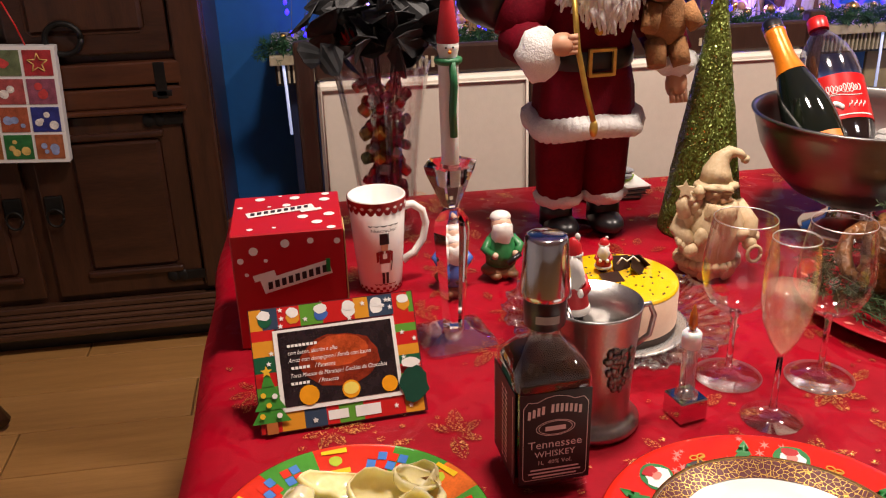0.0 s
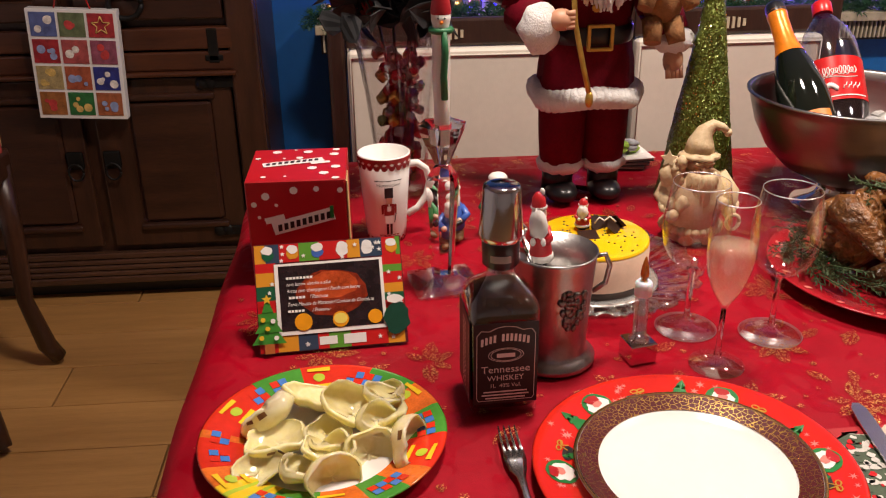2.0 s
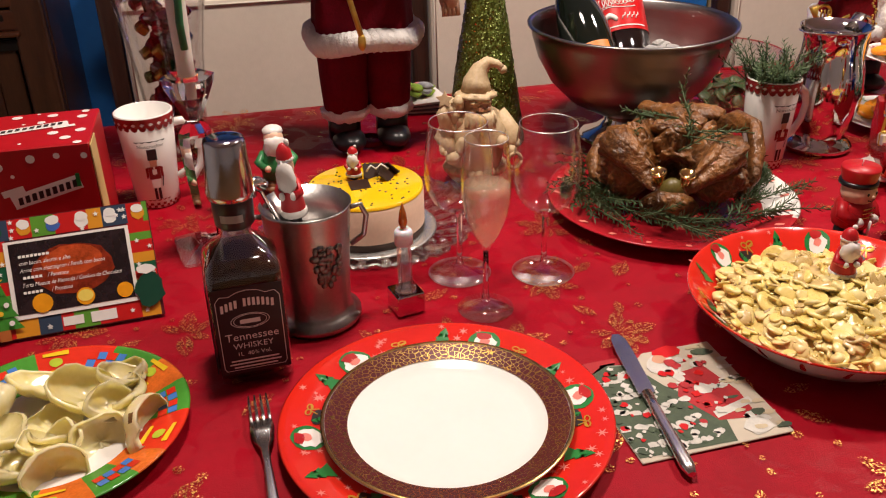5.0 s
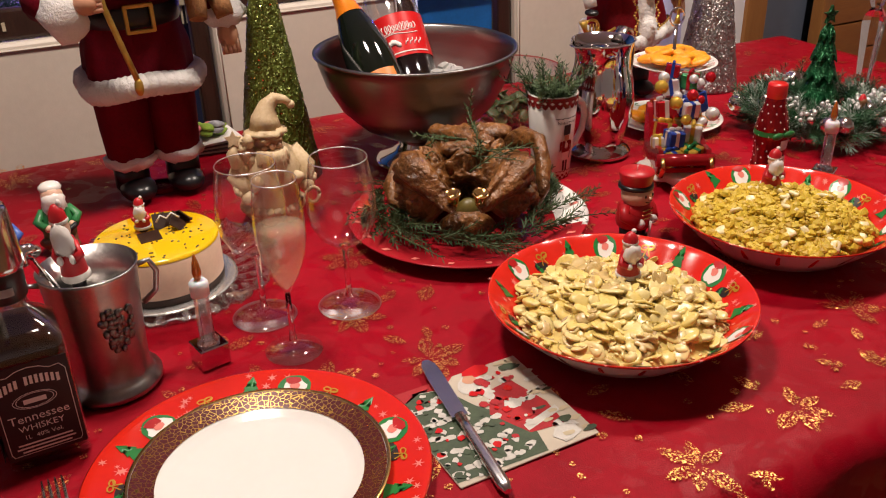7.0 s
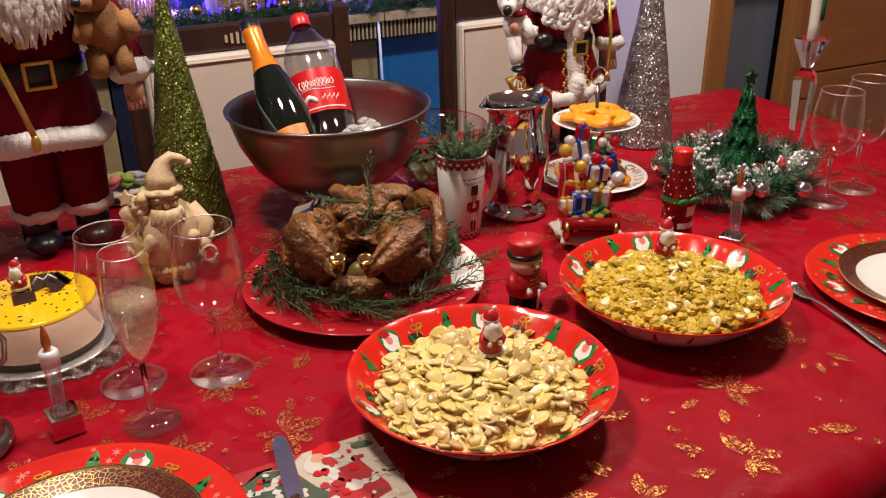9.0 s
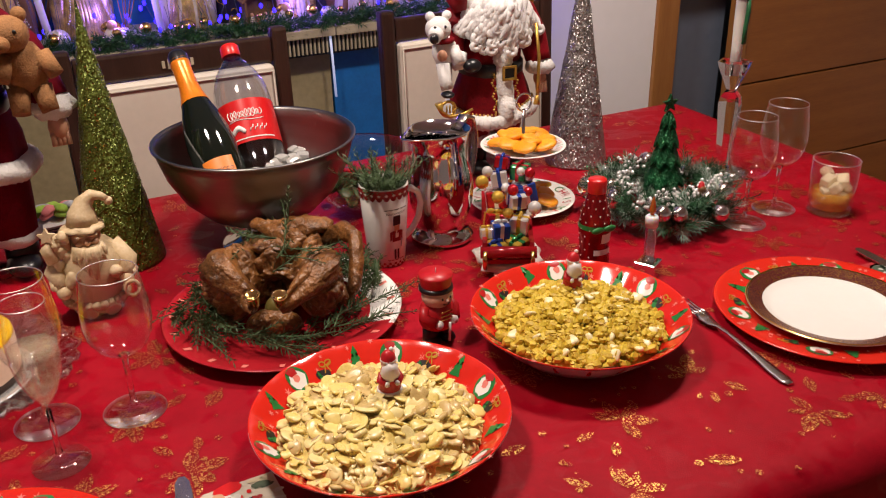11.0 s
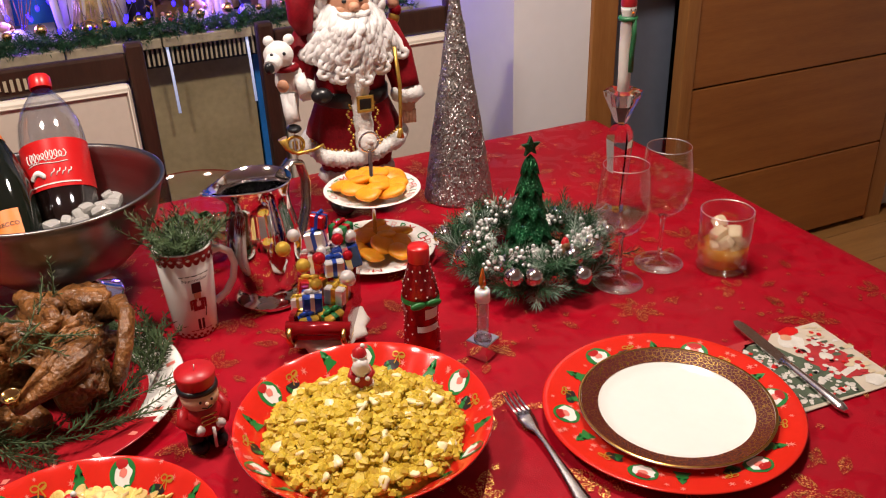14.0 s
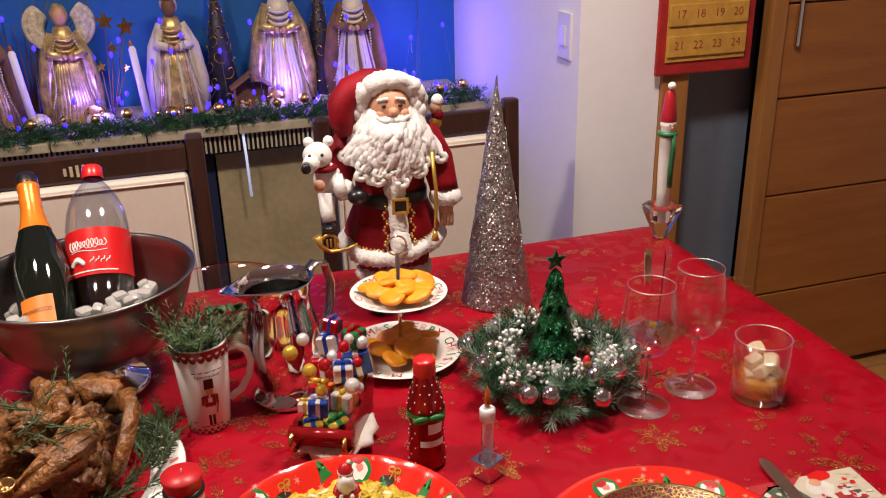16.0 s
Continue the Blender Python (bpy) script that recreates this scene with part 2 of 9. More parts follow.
def words(text, size, align="CENTER"):
    """A flat mesh of letters in the built-in font, centred on its origin."""
    cu = bpy.data.curves.new("letters", "FONT")
    cu.body, cu.size, cu.align_x, cu.align_y, cu.resolution_u = text, size, align, "CENTER", 2
    ob = new("letters", cu)
    dg = bpy.context.evaluated_depsgraph_get()
    dg.update()
    me = bpy.data.meshes.new_from_object(ob.evaluated_get(dg))
    bm = bmesh.new()
    bm.from_mesh(me)
    bpy.data.objects.remove(ob)
    bpy.data.curves.remove(cu)
    bpy.data.meshes.remove(me)
    return bm


T = 0.752  # the cloth's height

# ---- the room ----
fl = bm_new()
box((6.4, 6.3, 0.1), (1.4, 0.0, -0.063), fl)
floor = solo("floor", fl, mat("floor_bed", (0.20, 0.10, 0.04), 0.6), pose(0, 0, 0), "warm brown wooden plank floor", "floor", kind="structure")


def wall(name, x0, x1, y0, y1, material, label, z1=2.5, z0=0.0):
    return solo(name, box((x1 - x0, y1 - y0, z1 - z0), ((x0 + x1) / 2, (y0 + y1) / 2, (z0 + z1) / 2)), material, pose(0, 0, 0), label, "wall", kind="structure")


wall("wall_north", -1.8, 2.2, 2.95, 3.1, M_blue, "deep blue painted plaster wall behind the shelf")
wall("wall_return", 2.2, 2.35, 2.1, 3.1, M_white, "white painted return of the wall beside the shelf")
wall("wall_door_side", 2.2, 2.437, 1.95, 2.1, M_white, "white painted wall end beside the door frame")
wall("wall_door_above", 2.437, 4.4, 1.95, 2.1, M_white, "white painted wall over the doors", z0=2.12)
wall("wall_east", 4.4, 4.55, -2.9, 2.6, M_white, "plain white painted wall")
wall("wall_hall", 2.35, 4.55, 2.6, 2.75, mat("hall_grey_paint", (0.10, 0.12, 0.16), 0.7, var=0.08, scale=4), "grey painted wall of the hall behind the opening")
wall("wall_west", -1.95, -1.8, -2.9, 3.1, M_white, "plain white painted wall")
wall("wall_south", -1.8, 4.55, -3.05, -2.9, M_white, "plain white painted wall")
solo("ceiling", box((6.5, 6.3, 0.1), (1.3, 0.05, 2.55)), M_ceiling, pose(0, 0, 0), "plain white ceiling", "ceiling", kind="structure")
for lx, ly in CEIL_LAMPS:
    cl = thing("ceiling_light", pose(lx, ly, 2.5), "round white ceiling light, switched on", "ceiling light", "ceiling lights")
    part("ring", lathe([(0.16, 0), (0.17, -0.02), (0.17, -0.045), (0.15, -0.05), (0.14, -0.045), (0.14, 0)]), M_chrome, cl)
    part("diffuser", lathe([(0.139, -0.01), (0.139, -0.035), (0, -0.036)], 32), glow("lit_diffuser", WARM, 6.0), cl, "glowing white diffuser")

# the sliding wooden doors and the frame
jamb = thing("door_frame", pose(2.468, 1.93, 0), "orange-brown wooden door frame", "door frame", kind="structure")
part("jamb", box((0.080, 0.165, 2.12), (0.01, 0.0895, 1.06), bevel=0.004), M_jamb, jamb)
part("lintel", box((1.85, 0.165, 0.09), (0.98, 0.0895, 2.12), bevel=0.004), M_jamb, jamb)
door = thing("sliding_door", pose(2.785, 1.945, 0), "orange-brown wooden door with level grooves", "door", kind="structure")
zs = [0.02, 0.311, 0.629, 0.916, 1.174, 1.47, 1.77, 2.07]
for a, b in zip(zs, zs[1:]):
    part("door_board", box((0.86, 0.032, b - a - 0.006), (0.45, 0.012, (a + b) / 2), bevel=0.003), M_door, door)
part("door_core", box((0.845, 0.02, 2.04), (0.45, 0.016, 1.045)), mat("groove_wood", (0.06, 0.025, 0.008), 0.7), door)
part("door_stile", box((0.045, 0.045, 2.06), (-0.005, 0.012, 1.04), bevel=0.003), M_jamb, door)
part("pull", box((0.012, 0.014, 0.16), (0.055, -0.012, 1.14), bevel=0.004), M_chrome, door, "slim chrome pull")

panel = thing("frosted_panel", pose(2.51, 2.03, 0), "blue-grey frosted glass panel beside the wooden door", "panel", kind="structure")
part("pane", box((0.28, 0.012, 2.07), (0.13, 0, 1.035)), mat("frosted_blue_grey", (0.13, 0.16, 0.22), 0.35, var=0.12, scale=3), panel)
pane2 = thing("glazed_door", pose(3.70, 1.96, 0), "pale frosted glass door in a wooden frame", "door", kind="structure")
part("pane", box((0.50, 0.012, 2.0), (0.32, 0.01, 1.035)), mat("frosted_grey", (0.26, 0.25, 0.24), 0.3, var=0.12, scale=3), pane2)
for px in (0.02, 0.62):
    part("stile", box((0.08, 0.035, 2.07), (px, 0.01, 1.035), bevel=0.003), M_jamb, pane2)

# ---- the shelf ----
M_stone = mat("cream_stone", (0.42, 0.36, 0.25), 0.4, var=0.22, scale=9, bump=0.1)
M_stoned = mat("beige_marble", (0.40, 0.33, 0.19), 0.35, dark=(0.24, 0.20, 0.11), scale=5, bump=0.05)
shelf = thing("stone_shelf", pose(0, 0, 0), "cream stone shelf along the blue wall", "shelf", kind="structure")
x0 = 0.075
while x0 < 2.15:
    x1 = min(x0 + 0.262, 2.195)
    part("slab", box((x1 - x0 - 0.004, 0.40, 0.028), ((x0 + x1) / 2, 2.75, 0.826), bevel=0.004), M_stone, shelf)
    x0 += 0.262
# a slotted grille hangs under its edge
grille = thing("slotted_grille", pose(0, 0, 0), "dark slotted grille with pale ribs under the stone shelf", "grille", kind="structure")
part("backing", box((2.10, 0.012, 0.062), (1.14, 2.585, 0.781)), M_black, grille)
gb = bm_new()
for i in range(150):
    gx = 0.10 + i * 0.01395
    box((0.0055, 0.012, 0.05), (gx, 2.575, 0.783), gb)
tagged(part("ribs", gb, M_stone, grille), kind="stuff")
# the blue stretch stands in for the shaded wall, brought forward and brightened
for n, (xa, xb, m_, lb) in enumerate(((0.12, 0.56, mat("navy_board", (0.006, 0.012, 0.04), 0.5), "dark navy panel below the shelf"), (0.56, 0.80, M_stoned, "mottled beige marble panel"), (0.80, 1.31, MATS["navy_board"], "dark navy panel below the shelf"), (1.31, 1.655, M_stoned, "mottled beige marble panel"), (1.655, 1.96, mat("brightened_wall_blue", (0.008, 0.13, 0.42), 0.5), "bright blue panel below the shelf"), (1.96, 2.19, M_stoned, "mottled beige marble panel"))):
    solo("under_panel", box((xb - xa - 0.006, 0.03, 0.75), ((xa + xb) / 2, 2.66, 0.375), bevel=0.003), m_, pose(0, 0, 0), lb, "panel", kind="structure")

# ---- table, cloth ----
table = thing("dining_table", pose(1.12, 0.985, 0), "large dining table hidden under a red cloth", "table")
part("tabletop", box((2.14, 1.16, 0.04), (0, 0, 0.724), bevel=0.006), M_chair, table)
for sx in (-1, 1):
    for sy in (-1, 1):
        part("leg", box((0.08, 0.08, 0.704), (sx * 0.95, sy * 0.48, 0.352), bevel=0.006), M_chair, table)


def cloth_material():
    m = mat("red_damask", (0.29, 0.0010, 0.010), 0.5, var=0.16, scale=14, bump=0.25, bscale=700, Specular_IOR_Level=0.16)
    nt = m.node_tree
    b = nt.nodes["Principled BSDF"]
    co = nt.nodes.new("ShaderNodeTexCoord")
    vo = nt.nodes.new("ShaderNodeTexNoise")
    vo.inputs["Scale"].default_value = 16
    vo.inputs["Detail"].default_value = 1.5
    vo.inputs["Distortion"].default_value = 1.6
    nt.links.new(co.outputs["Object"], vo.inputs[0])
    st = nt.nodes.new("ShaderNodeMapRange")
    st.inputs[1].default_value, st.inputs[2].default_value = 0.53, 0.56
    st.inputs[3].default_value, st.inputs[4].default_value = 0.60, 0.38
    nt.links.new(vo.outputs[0], st.inputs[0])
    nt.links.new(st.outputs[0], b.inputs["Roughness"])
    sw = nt.nodes.new("ShaderNodeTexNoise")
    sw.inputs["Scale"].default_value, sw.inputs["Detail"].default_value = 9, 2
    nt.links.new(co.outputs["Object"], sw.inputs[0])
    swell = nt.nodes.new("ShaderNodeBump")
    swell.inputs["Strength"].default_value, swell.inputs["Distance"].default_value = 0.5, 0.012
    nt.links.new(sw.outputs[0], swell.inputs["Height"])
    nt.links.new(swell.outputs[0], nt.nodes["Bump"].inputs["Normal"])
    return m


M_cloth = cloth_material()


def tablecloth():
    bm = bm_new()
    X0, X1, Y0, Y1, R, H = 0.045, 2.203, 0.388, 1.578, 0.035, 0.30
    nx, ny = 150, 90
    cx, cy, hx, hy = (X0 + X1) / 2, (Y0 + Y1) / 2, (X1 - X0) / 2, (Y1 - Y0) / 2
    rows = []
    # flat coordinates run past the edge and fold down
    us = [-hx - H + (2 * hx + 2 * H) * i / nx for i in range(nx + 1)]
    vs = [-hy - H + (2 * hy + 2 * H) * j / ny for j in range(ny + 1)]
    for v in vs:
        row = []
        for u in us:
            ox, oy = max(0, abs(u) - hx), max(0, abs(v) - hy)
            d = min(math.hypot(ox, oy), H)
            if ox + oy > 0:
                k = math.hypot(ox, oy)
                dx, dy = ox / k, oy / k
            else:
                dx = dy = 0
            bend = min(d, R)
            out = R * math.sin(bend / R * math.pi / 2) if d > 0 else 0
            drop = R * (1 - math.cos(bend / R * math.pi / 2)) + max(0, d - R)
            s = (u * 1.0 + v * 0.9)
            wave = 0.028 * math.sin(s * 23) * min(1, drop / 0.25) * (1 + 0.5 * math.sin(s * 7))
            if d > 0:
                out += wave + 0.03 * drop
            px = max(-hx, min(hx, u)) + math.copysign(dx * out, u)
            py = max(-hy, min(hy, v)) + math.copysign(dy * out, v)
            z = T - 0.001 - drop + (0.0012 * noise.noise(Vector((u * 5, v * 5, 0))) if d == 0 else 0)
            if d == 0:
                z = min(z, T)
            row.append(bm.verts.new((cx + px, cy + py, z)))
        rows.append(row)
    for j in range(ny):
        for i in range(nx):
            f = bm.faces.new((rows[j][i], rows[j][i + 1], rows[j + 1][i + 1], rows[j + 1][i]))
            f.smooth = True
    cl = thing("tablecloth", pose(0, 0, 0), "red damask tablecloth with gold glitter poinsettias", "tablecloth")
    part("cloth", bm, M_cloth, cl)
    return cl


cloth = tablecloth()


# ---- chairs behind the table ----
def dining_chair(m):
    ch = thing("dining_chair", m, "dark wooden dining chair with a padded cream back", "chair", "chairs behind the table")
    w = 0.245
    for s in (-1, 1):
        part("post", box((0.036, 0.034, 1.02), (s * (w - 0.018), 0.0, 0.51), bevel=0.008), M_chair, ch)
        part("leg", box((0.036, 0.036, 0.44), (s * (w - 0.03), -0.40, 0.22), bevel=0.004), M_chair, ch)
    part("top_rail", box((2 * w - 0.074, 0.024, 0.056), (0, 0.0, 0.973), bevel=0.006), M_chair, ch)
    fan = bm_new()
    for i in range(6):
        box((0.006, 0.010, 0.012 + 0.012 * math.sin(math.pi * (i + 0.5) / 6)), (-0.03 + 0.012 * i, -0.010, 0.970), fan)
    part("inlay", fan, M_stone, ch, "small pale fan inlay")
    part("backrest", box((2 * w - 0.078, 0.045, 0.474), (0, -0.008, 0.706), bevel=0.014, seg=3), M_cream, ch, "cream leather back pad")
    pb = bm_new()
    hw, hz = w - 0.047, 0.224
    tube([(-hw, -0.032, 0.706 - hz), (-hw, -0.032, 0.706 + hz), (hw, -0.032, 0.706 + hz), (hw, -0.032, 0.706 - hz)], 0.003, pb, seg=6)
    part("piping", pb, M_cream, ch)
    part("seat", box((2 * w, 0.46, 0.06), (0, -0.21, 0.46), bevel=0.018, seg=3), M_cream, ch)
    return ch


c1 = dining_chair(pose(0.40, 1.70, 0, -2))
copy_thing(c1, pose(1.01, 1.745, 0, -2, 0, 1))
copy_thing(c1, pose(1.74, 1.79, 0, -2, 0, 2))

# ---- dark cabinet ----
cab = thing("cabinet", pose(-0.085, 2.52, 0), "dark carved wooden cabinet with black iron hinges", "cabinet")
W = 1.5
part("body", box((W, 0.40, 1.95), (-W / 2, 0.225, 1.06), bevel=0.008), M_dark, cab)
# ridges in a paler wood tone: the light they catch is painted in
for i, (z, h, d) in enumerate(((0.072, 0.022, 0.040), (0.092, 0.014, 0.034), (0.108, 0.014, 0.026), (0.124, 0.014, 0.018), (0.142, 0.018, 0.010))):
    part("plinth_moulding", box((W + 2 * d, 0.42 + d, h), (-W / 2, 0.215 - d / 2, z), bevel=0.005, seg=3), mat("lit_moulding_wood", (0.090, 0.042, 0.024), 0.22, dark=(0.040, 0.017, 0.010), scale=3, stretch=(1.2, 9, 9)), cab)
part("plinth", box((W - 0.04, 0.38, 0.06), (-W / 2, 0.22, 0.03)), M_black, cab)
part("corner_post", box((0.085, 0.05, 1.75), (-0.045, 0.01, 1.05), bevel=0.012, seg=3), M_dark, cab)
for k in range(3):
    xc = -0.30 - 0.45 * k
    d_ = part("door", box((0.41, 0.024, 0.53), (xc, 0.012, 0.442), bevel=0.004), M_dark, cab)
    part("panel", box((0.25, 0.022, 0.39), (xc + 0.02, 0.0, 0.447), bevel=0.014, seg=1), M_darkh, d_)
    for s in (-1, 1):
        part("rail", box((0.27, 0.022, 0.020), (xc + 0.02, -0.004, 0.447 + s * 0.205), bevel=0.008, seg=3), M_darkh, d_)
    kx = xc + (-0.17 if k % 2 == 0 else 0.17)
    hb = bm_new()
    box((0.05, 0.008, 0.055), (kx, -0.006, 0.465), hb, 0.006)
    tube([(kx + 0.022 * math.cos(a), -0.018, 0.430 + 0.026 * math.sin(a)) for a in [i * math.pi / 8 for i in range(17)]], 0.004, hb, seg=6)
    part("ring_handle", hb, M_iron, d_, "black iron ring handle")
    for z in (0.218, 0.690):
        hx = xc + (0.19 if k % 2 == 0 else -0.19)
        hb = bm_new()
        box((0.13, 0.008, 0.03), (hx, -0.006, z), hb, 0.003)
        ball((0.016, 0.008, 0.02), (hx - 0.07, -0.006, z), hb)
        ball((0.016, 0.008, 0.02), (hx - 0.04, -0.006, z), hb)
        part("hinge", hb, M_iron, d_, "black iron strap hinge")
for z, h in ((0.722, 0.014), (0.757, 0.054), (0.822, 0.062)):
    part("drawer_front" if h > 0.03 else "ledge", box((W - 0.10, 0.03 if h > 0.03 else 0.06, h), (-W / 2 - 0.02, 0.0, z), bevel=0.006), mat("reddish_stained_wood", (0.085, 0.026, 0.010), 0.35, dark=(0.035, 0.010, 0.005), scale=3, stretch=(1.2, 9, 9)), cab)
for k in range(3):
    xc = -0.30 - 0.45 * k
    d_ = part("upper_door", box((0.41, 0.026, 0.78), (xc, 0.006, 1.265), bevel=0.006), M_darkh, cab)
    part("panel", box((0.30, 0.02, 0.62), (xc, -0.006, 1.24), bevel=0.014, seg=1), M_dark, d_)
    hb = bm_new()
    box((0.03, 0.01, 0.10), (xc + 0.17, -0.012, 0.80), hb, 0.003)
    box((0.052, 0.01, 0.018), (xc + 0.17, -0.012, 0.765), hb, 0.003)
    part("hinge", hb, M_iron, d_, "black iron plate hinge")
rb = bm_new()
tube([(-0.356 + 0.045 * math.cos(a), -0.03, 0.925 + 0.04 * math.sin(a)) for a in [i * math.pi / 10 for i in range(21)]], 0.008, rb, seg=8)
part("ring_pull", rb, M_iron, cab, "dark iron ring pull")


# ---- tableware ----
def surf_of(profile):
    """The height of a turned surface over its radius."""
    pr = sorted(profile)

    def f(r):
        for (r0, z0), (r1, z1) in zip(pr, pr[1:]):
            if r0 <= r <= r1:
                return z0 + (z1 - z0) * (r - r0) / max(1e-9, r1 - r0)
        return pr[-1][1] if r > pr[-1][0] else pr[0][1]
    return f


def decal(bm, pts, surf, off=0.0009, mi=0):
    """A printed patch that follows a turned surface."""
    n = len(pts)
    cx, cy = sum(p[0] for p in pts) / n, sum(p[1] for p in pts) / n
    lay = []
    for k in (0.5, 1.0):
        lay.append([bm.verts.new((cx + (x - cx) * k, cy + (y - cy) * k, surf(math.hypot(cx + (x - cx) * k, cy + (y - cy) * k)) + off)) for x, y in pts])
    c = bm.verts.new((cx, cy, surf(math.hypot(cx, cy)) + off))
    for i in range(n):
        j = (i + 1) % n
        for f in (bm.faces.new((c, lay[0][i], lay[0][j])), bm.faces.new((lay[0][i], lay[1][i], lay[1][j], lay[0][j]))):
            f.material_index, f.smooth = mi, True


def place(pts, r, a, turn=0.0):
    """Moves a small outline to the radius r and the angle a of a rim, its top outwards."""
    t = a - math.pi / 2 + turn
    c, s = math.cos(t), math.sin(t)
    return [(r * math.cos(a) + x * c - y * s, r * math.sin(a) + x * s + y * c) for x, y in pts]


def blob(r, n=14, seed=0, uneven=0.18, sx=1.0):
    q = random.Random(seed)
    return [(r * sx * (1 + q.uniform(-uneven, uneven)) * math.cos(2 * math.pi * i / n), r * (1 + q.uniform(-uneven, uneven)) * math.sin(2 * math.pi * i / n)) for i in range(n)]


def star(r, n=6, inner=0.4, a0=math.pi / 2):
    return [((r if i % 2 == 0 else r * inner) * math.cos(a0 + math.pi * i / n), (r if i % 2 == 0 else r * inner) * math.sin(a0 + math.pi * i / n)) for i in range(2 * n)]


FIR = [(-0.010, -0.012), (0.010, -0.012), (0.005, -0.003), (0.0075, -0.003), (0.0035, 0.005), (0.005, 0.005), (0, 0.014), (-0.005, 0.005), (-0.0035, 0.005), (-0.0075, -0.003), (-0.005, -0.003)]
M_ware = mat("red_melamine", (0.62, 0.020, 0.010), 0.16, var=0.06, Coat_Weight=0.4)
M_pw = mat("white_ink", (0.78, 0.74, 0.70), 0.3, var=0.05)
M_pp = mat("pink_ink", (0.70, 0.20, 0.16), 0.3, var=0.1)
M_pg = mat("green_ink", (0.015, 0.17, 0.035), 0.3, var=0.2)
M_pk = mat("dark_ink", (0.02, 0.012, 0.012), 0.35, var=0.3)
M_pe = mat("gold_ink", (0.55, 0.30, 0.03), 0.3, 0.4, var=0.2)
INKS = [M_pg, M_pw, M_pp, M_pk, M_pe, mat("cap_red_ink", (0.40, 0.01, 0.012), 0.3, var=0.2)]


def rim_prints(profile, r, seed, n=15, size=1.0):
    """Christmas motifs round a rim."""
    f, q, bm = surf_of(profile), random.Random(seed), bm_new()
    for i in range(n):
        a = 2 * math.pi * (i + q.uniform(-0.12, 0.12)) / n
        k = i % 3
        if k == 0:
            decal(bm, place([(x * size, y * size) for x, y in blob(0.0155, 16, i, 0.06, 1.1)], r, a), f, 0.0007, 0)
            decal(bm, place([(x * size, y * size) for x, y in blob(0.0112, 16, i + 9, 0.2, 1.15)], r - 0.001, a), f, 0.0012, 1)
            decal(bm, place([(x * size, y * size) for x, y in blob(0.0045, 10, i + 4, 0.2, 1.3)], r + 0.001, a), f, 0.0016, 2)
            decal(bm, place([(x * size - 0.002, y * size) for x, y in blob(0.0052, 9, i + 5, 0.25, 1.7)], r + 0.008, a), f, 0.0016, 5)
        elif k == 1:
            decal(bm, place([(x * size, y * size) for x, y in FIR], r + q.uniform(-0.005, 0.005), a, q.uniform(-0.5, 0.5)), f, 0.0009, 0)
        else:
            decal(bm, place(blob(0.0062 * size, 12, i, 0.15, 1.9), r - 0.008, a + 0.06), f, 0.0007, 3)
            for w in (-1, 1):
                pts = [(w * 0.004 + 0.0042 * math.cos(k_ * 0.785), 0.0026 * math.sin(k_ * 0.785)) for k_ in range(9)] + [(w * 0.001, -0.002), (w * 0.004, -0.009)]
                for p0, p1 in zip(pts, pts[1:]):
                    e = Vector((p0[1] - p1[1], p1[0] - p0[0])).normalized() * 0.0007
                    decal(bm, place([(p0[0] - e.x, p0[1] - e.y), (p1[0] - e.x, p1[1] - e.y), (p1[0] + e.x, p1[1] + e.y), (p0[0] + e.x, p0[1] + e.y)], r + 0.002, a), f, 0.0012, 4)
            decal(bm, place([(x * 0.6 * size, y * 0.6 * size) for x, y in FIR], r - 0.010, a + 0.09, 0.4), f, 0.0009, 0)
    for i in range(n * 4):
        a, rr = q.uniform(0, 2 * math.pi), r + q.uniform(-0.018, 0.02) * size
        decal(bm, place(star(q.uniform(0.003, 0.006) * size, 6, 0.3), rr, a), f, 0.0005, 2)
    return bm


CH_P = [(0, 0.006), (0.098, 0.006), (0.108, 0.008), (0.150, 0.0175), (0.157, 0.0185)]


def charger(m, seed):
    t = thing("charger_plate", m, "red Christmas charger plate on the cloth", "plate", "charger plates")
    pr = CH_P + [(0.159, 0.0175), (0.157, 0.0155), (0.105, 0.004), (0.098, 0.0), (0, 0.0)]
    part("plate", lathe(pr, 96), M_ware, t)
    tagged(part("print", rim_prints(CH_P, 0.131, seed, 18, 1.05), INKS, t, "printed Christmas motifs"), kind="stuff")
    return t


def band_material():
    """A burgundy band with a fine gold lattice."""
    m = mat("burgundy_gold_band", (0.10, 0.018, 0.014), 0.22, 0.35, var=0.2)
    nt = m.node_tree
    b = nt.nodes["Principled BSDF"]
    co = nt.nodes.new("ShaderNodeTexCoord")
    vo = nt.nodes.new("ShaderNodeTexVoronoi")
    vo.feature = "DISTANCE_TO_EDGE"
    vo.inputs["Scale"].default_value = 190
    nt.links.new(co.outputs["Object"], vo.inputs["Vector"])
    mr = nt.nodes.new("ShaderNodeMapRange")
    mr.inputs[1].default_value, mr.inputs[2].default_value = 0.055, 0.03
    nt.links.new(vo.outputs[0], mr.inputs[0])
    mx = nt.nodes.new("ShaderNodeMix")
    mx.data_type = "RGBA"
    mx.inputs[6].default_value, mx.inputs[7].default_value = (0.085, 0.014, 0.014, 1), (0.60, 0.34, 0.08, 1)
    nt.links.new(mr.outputs[0], mx.inputs[0])
    nt.links.new(mx.outputs[2], b.inputs["Base Color"])
    nt.links.new(mr.outputs[0], b.inputs["Metallic"])
    return m


M_band = band_material()


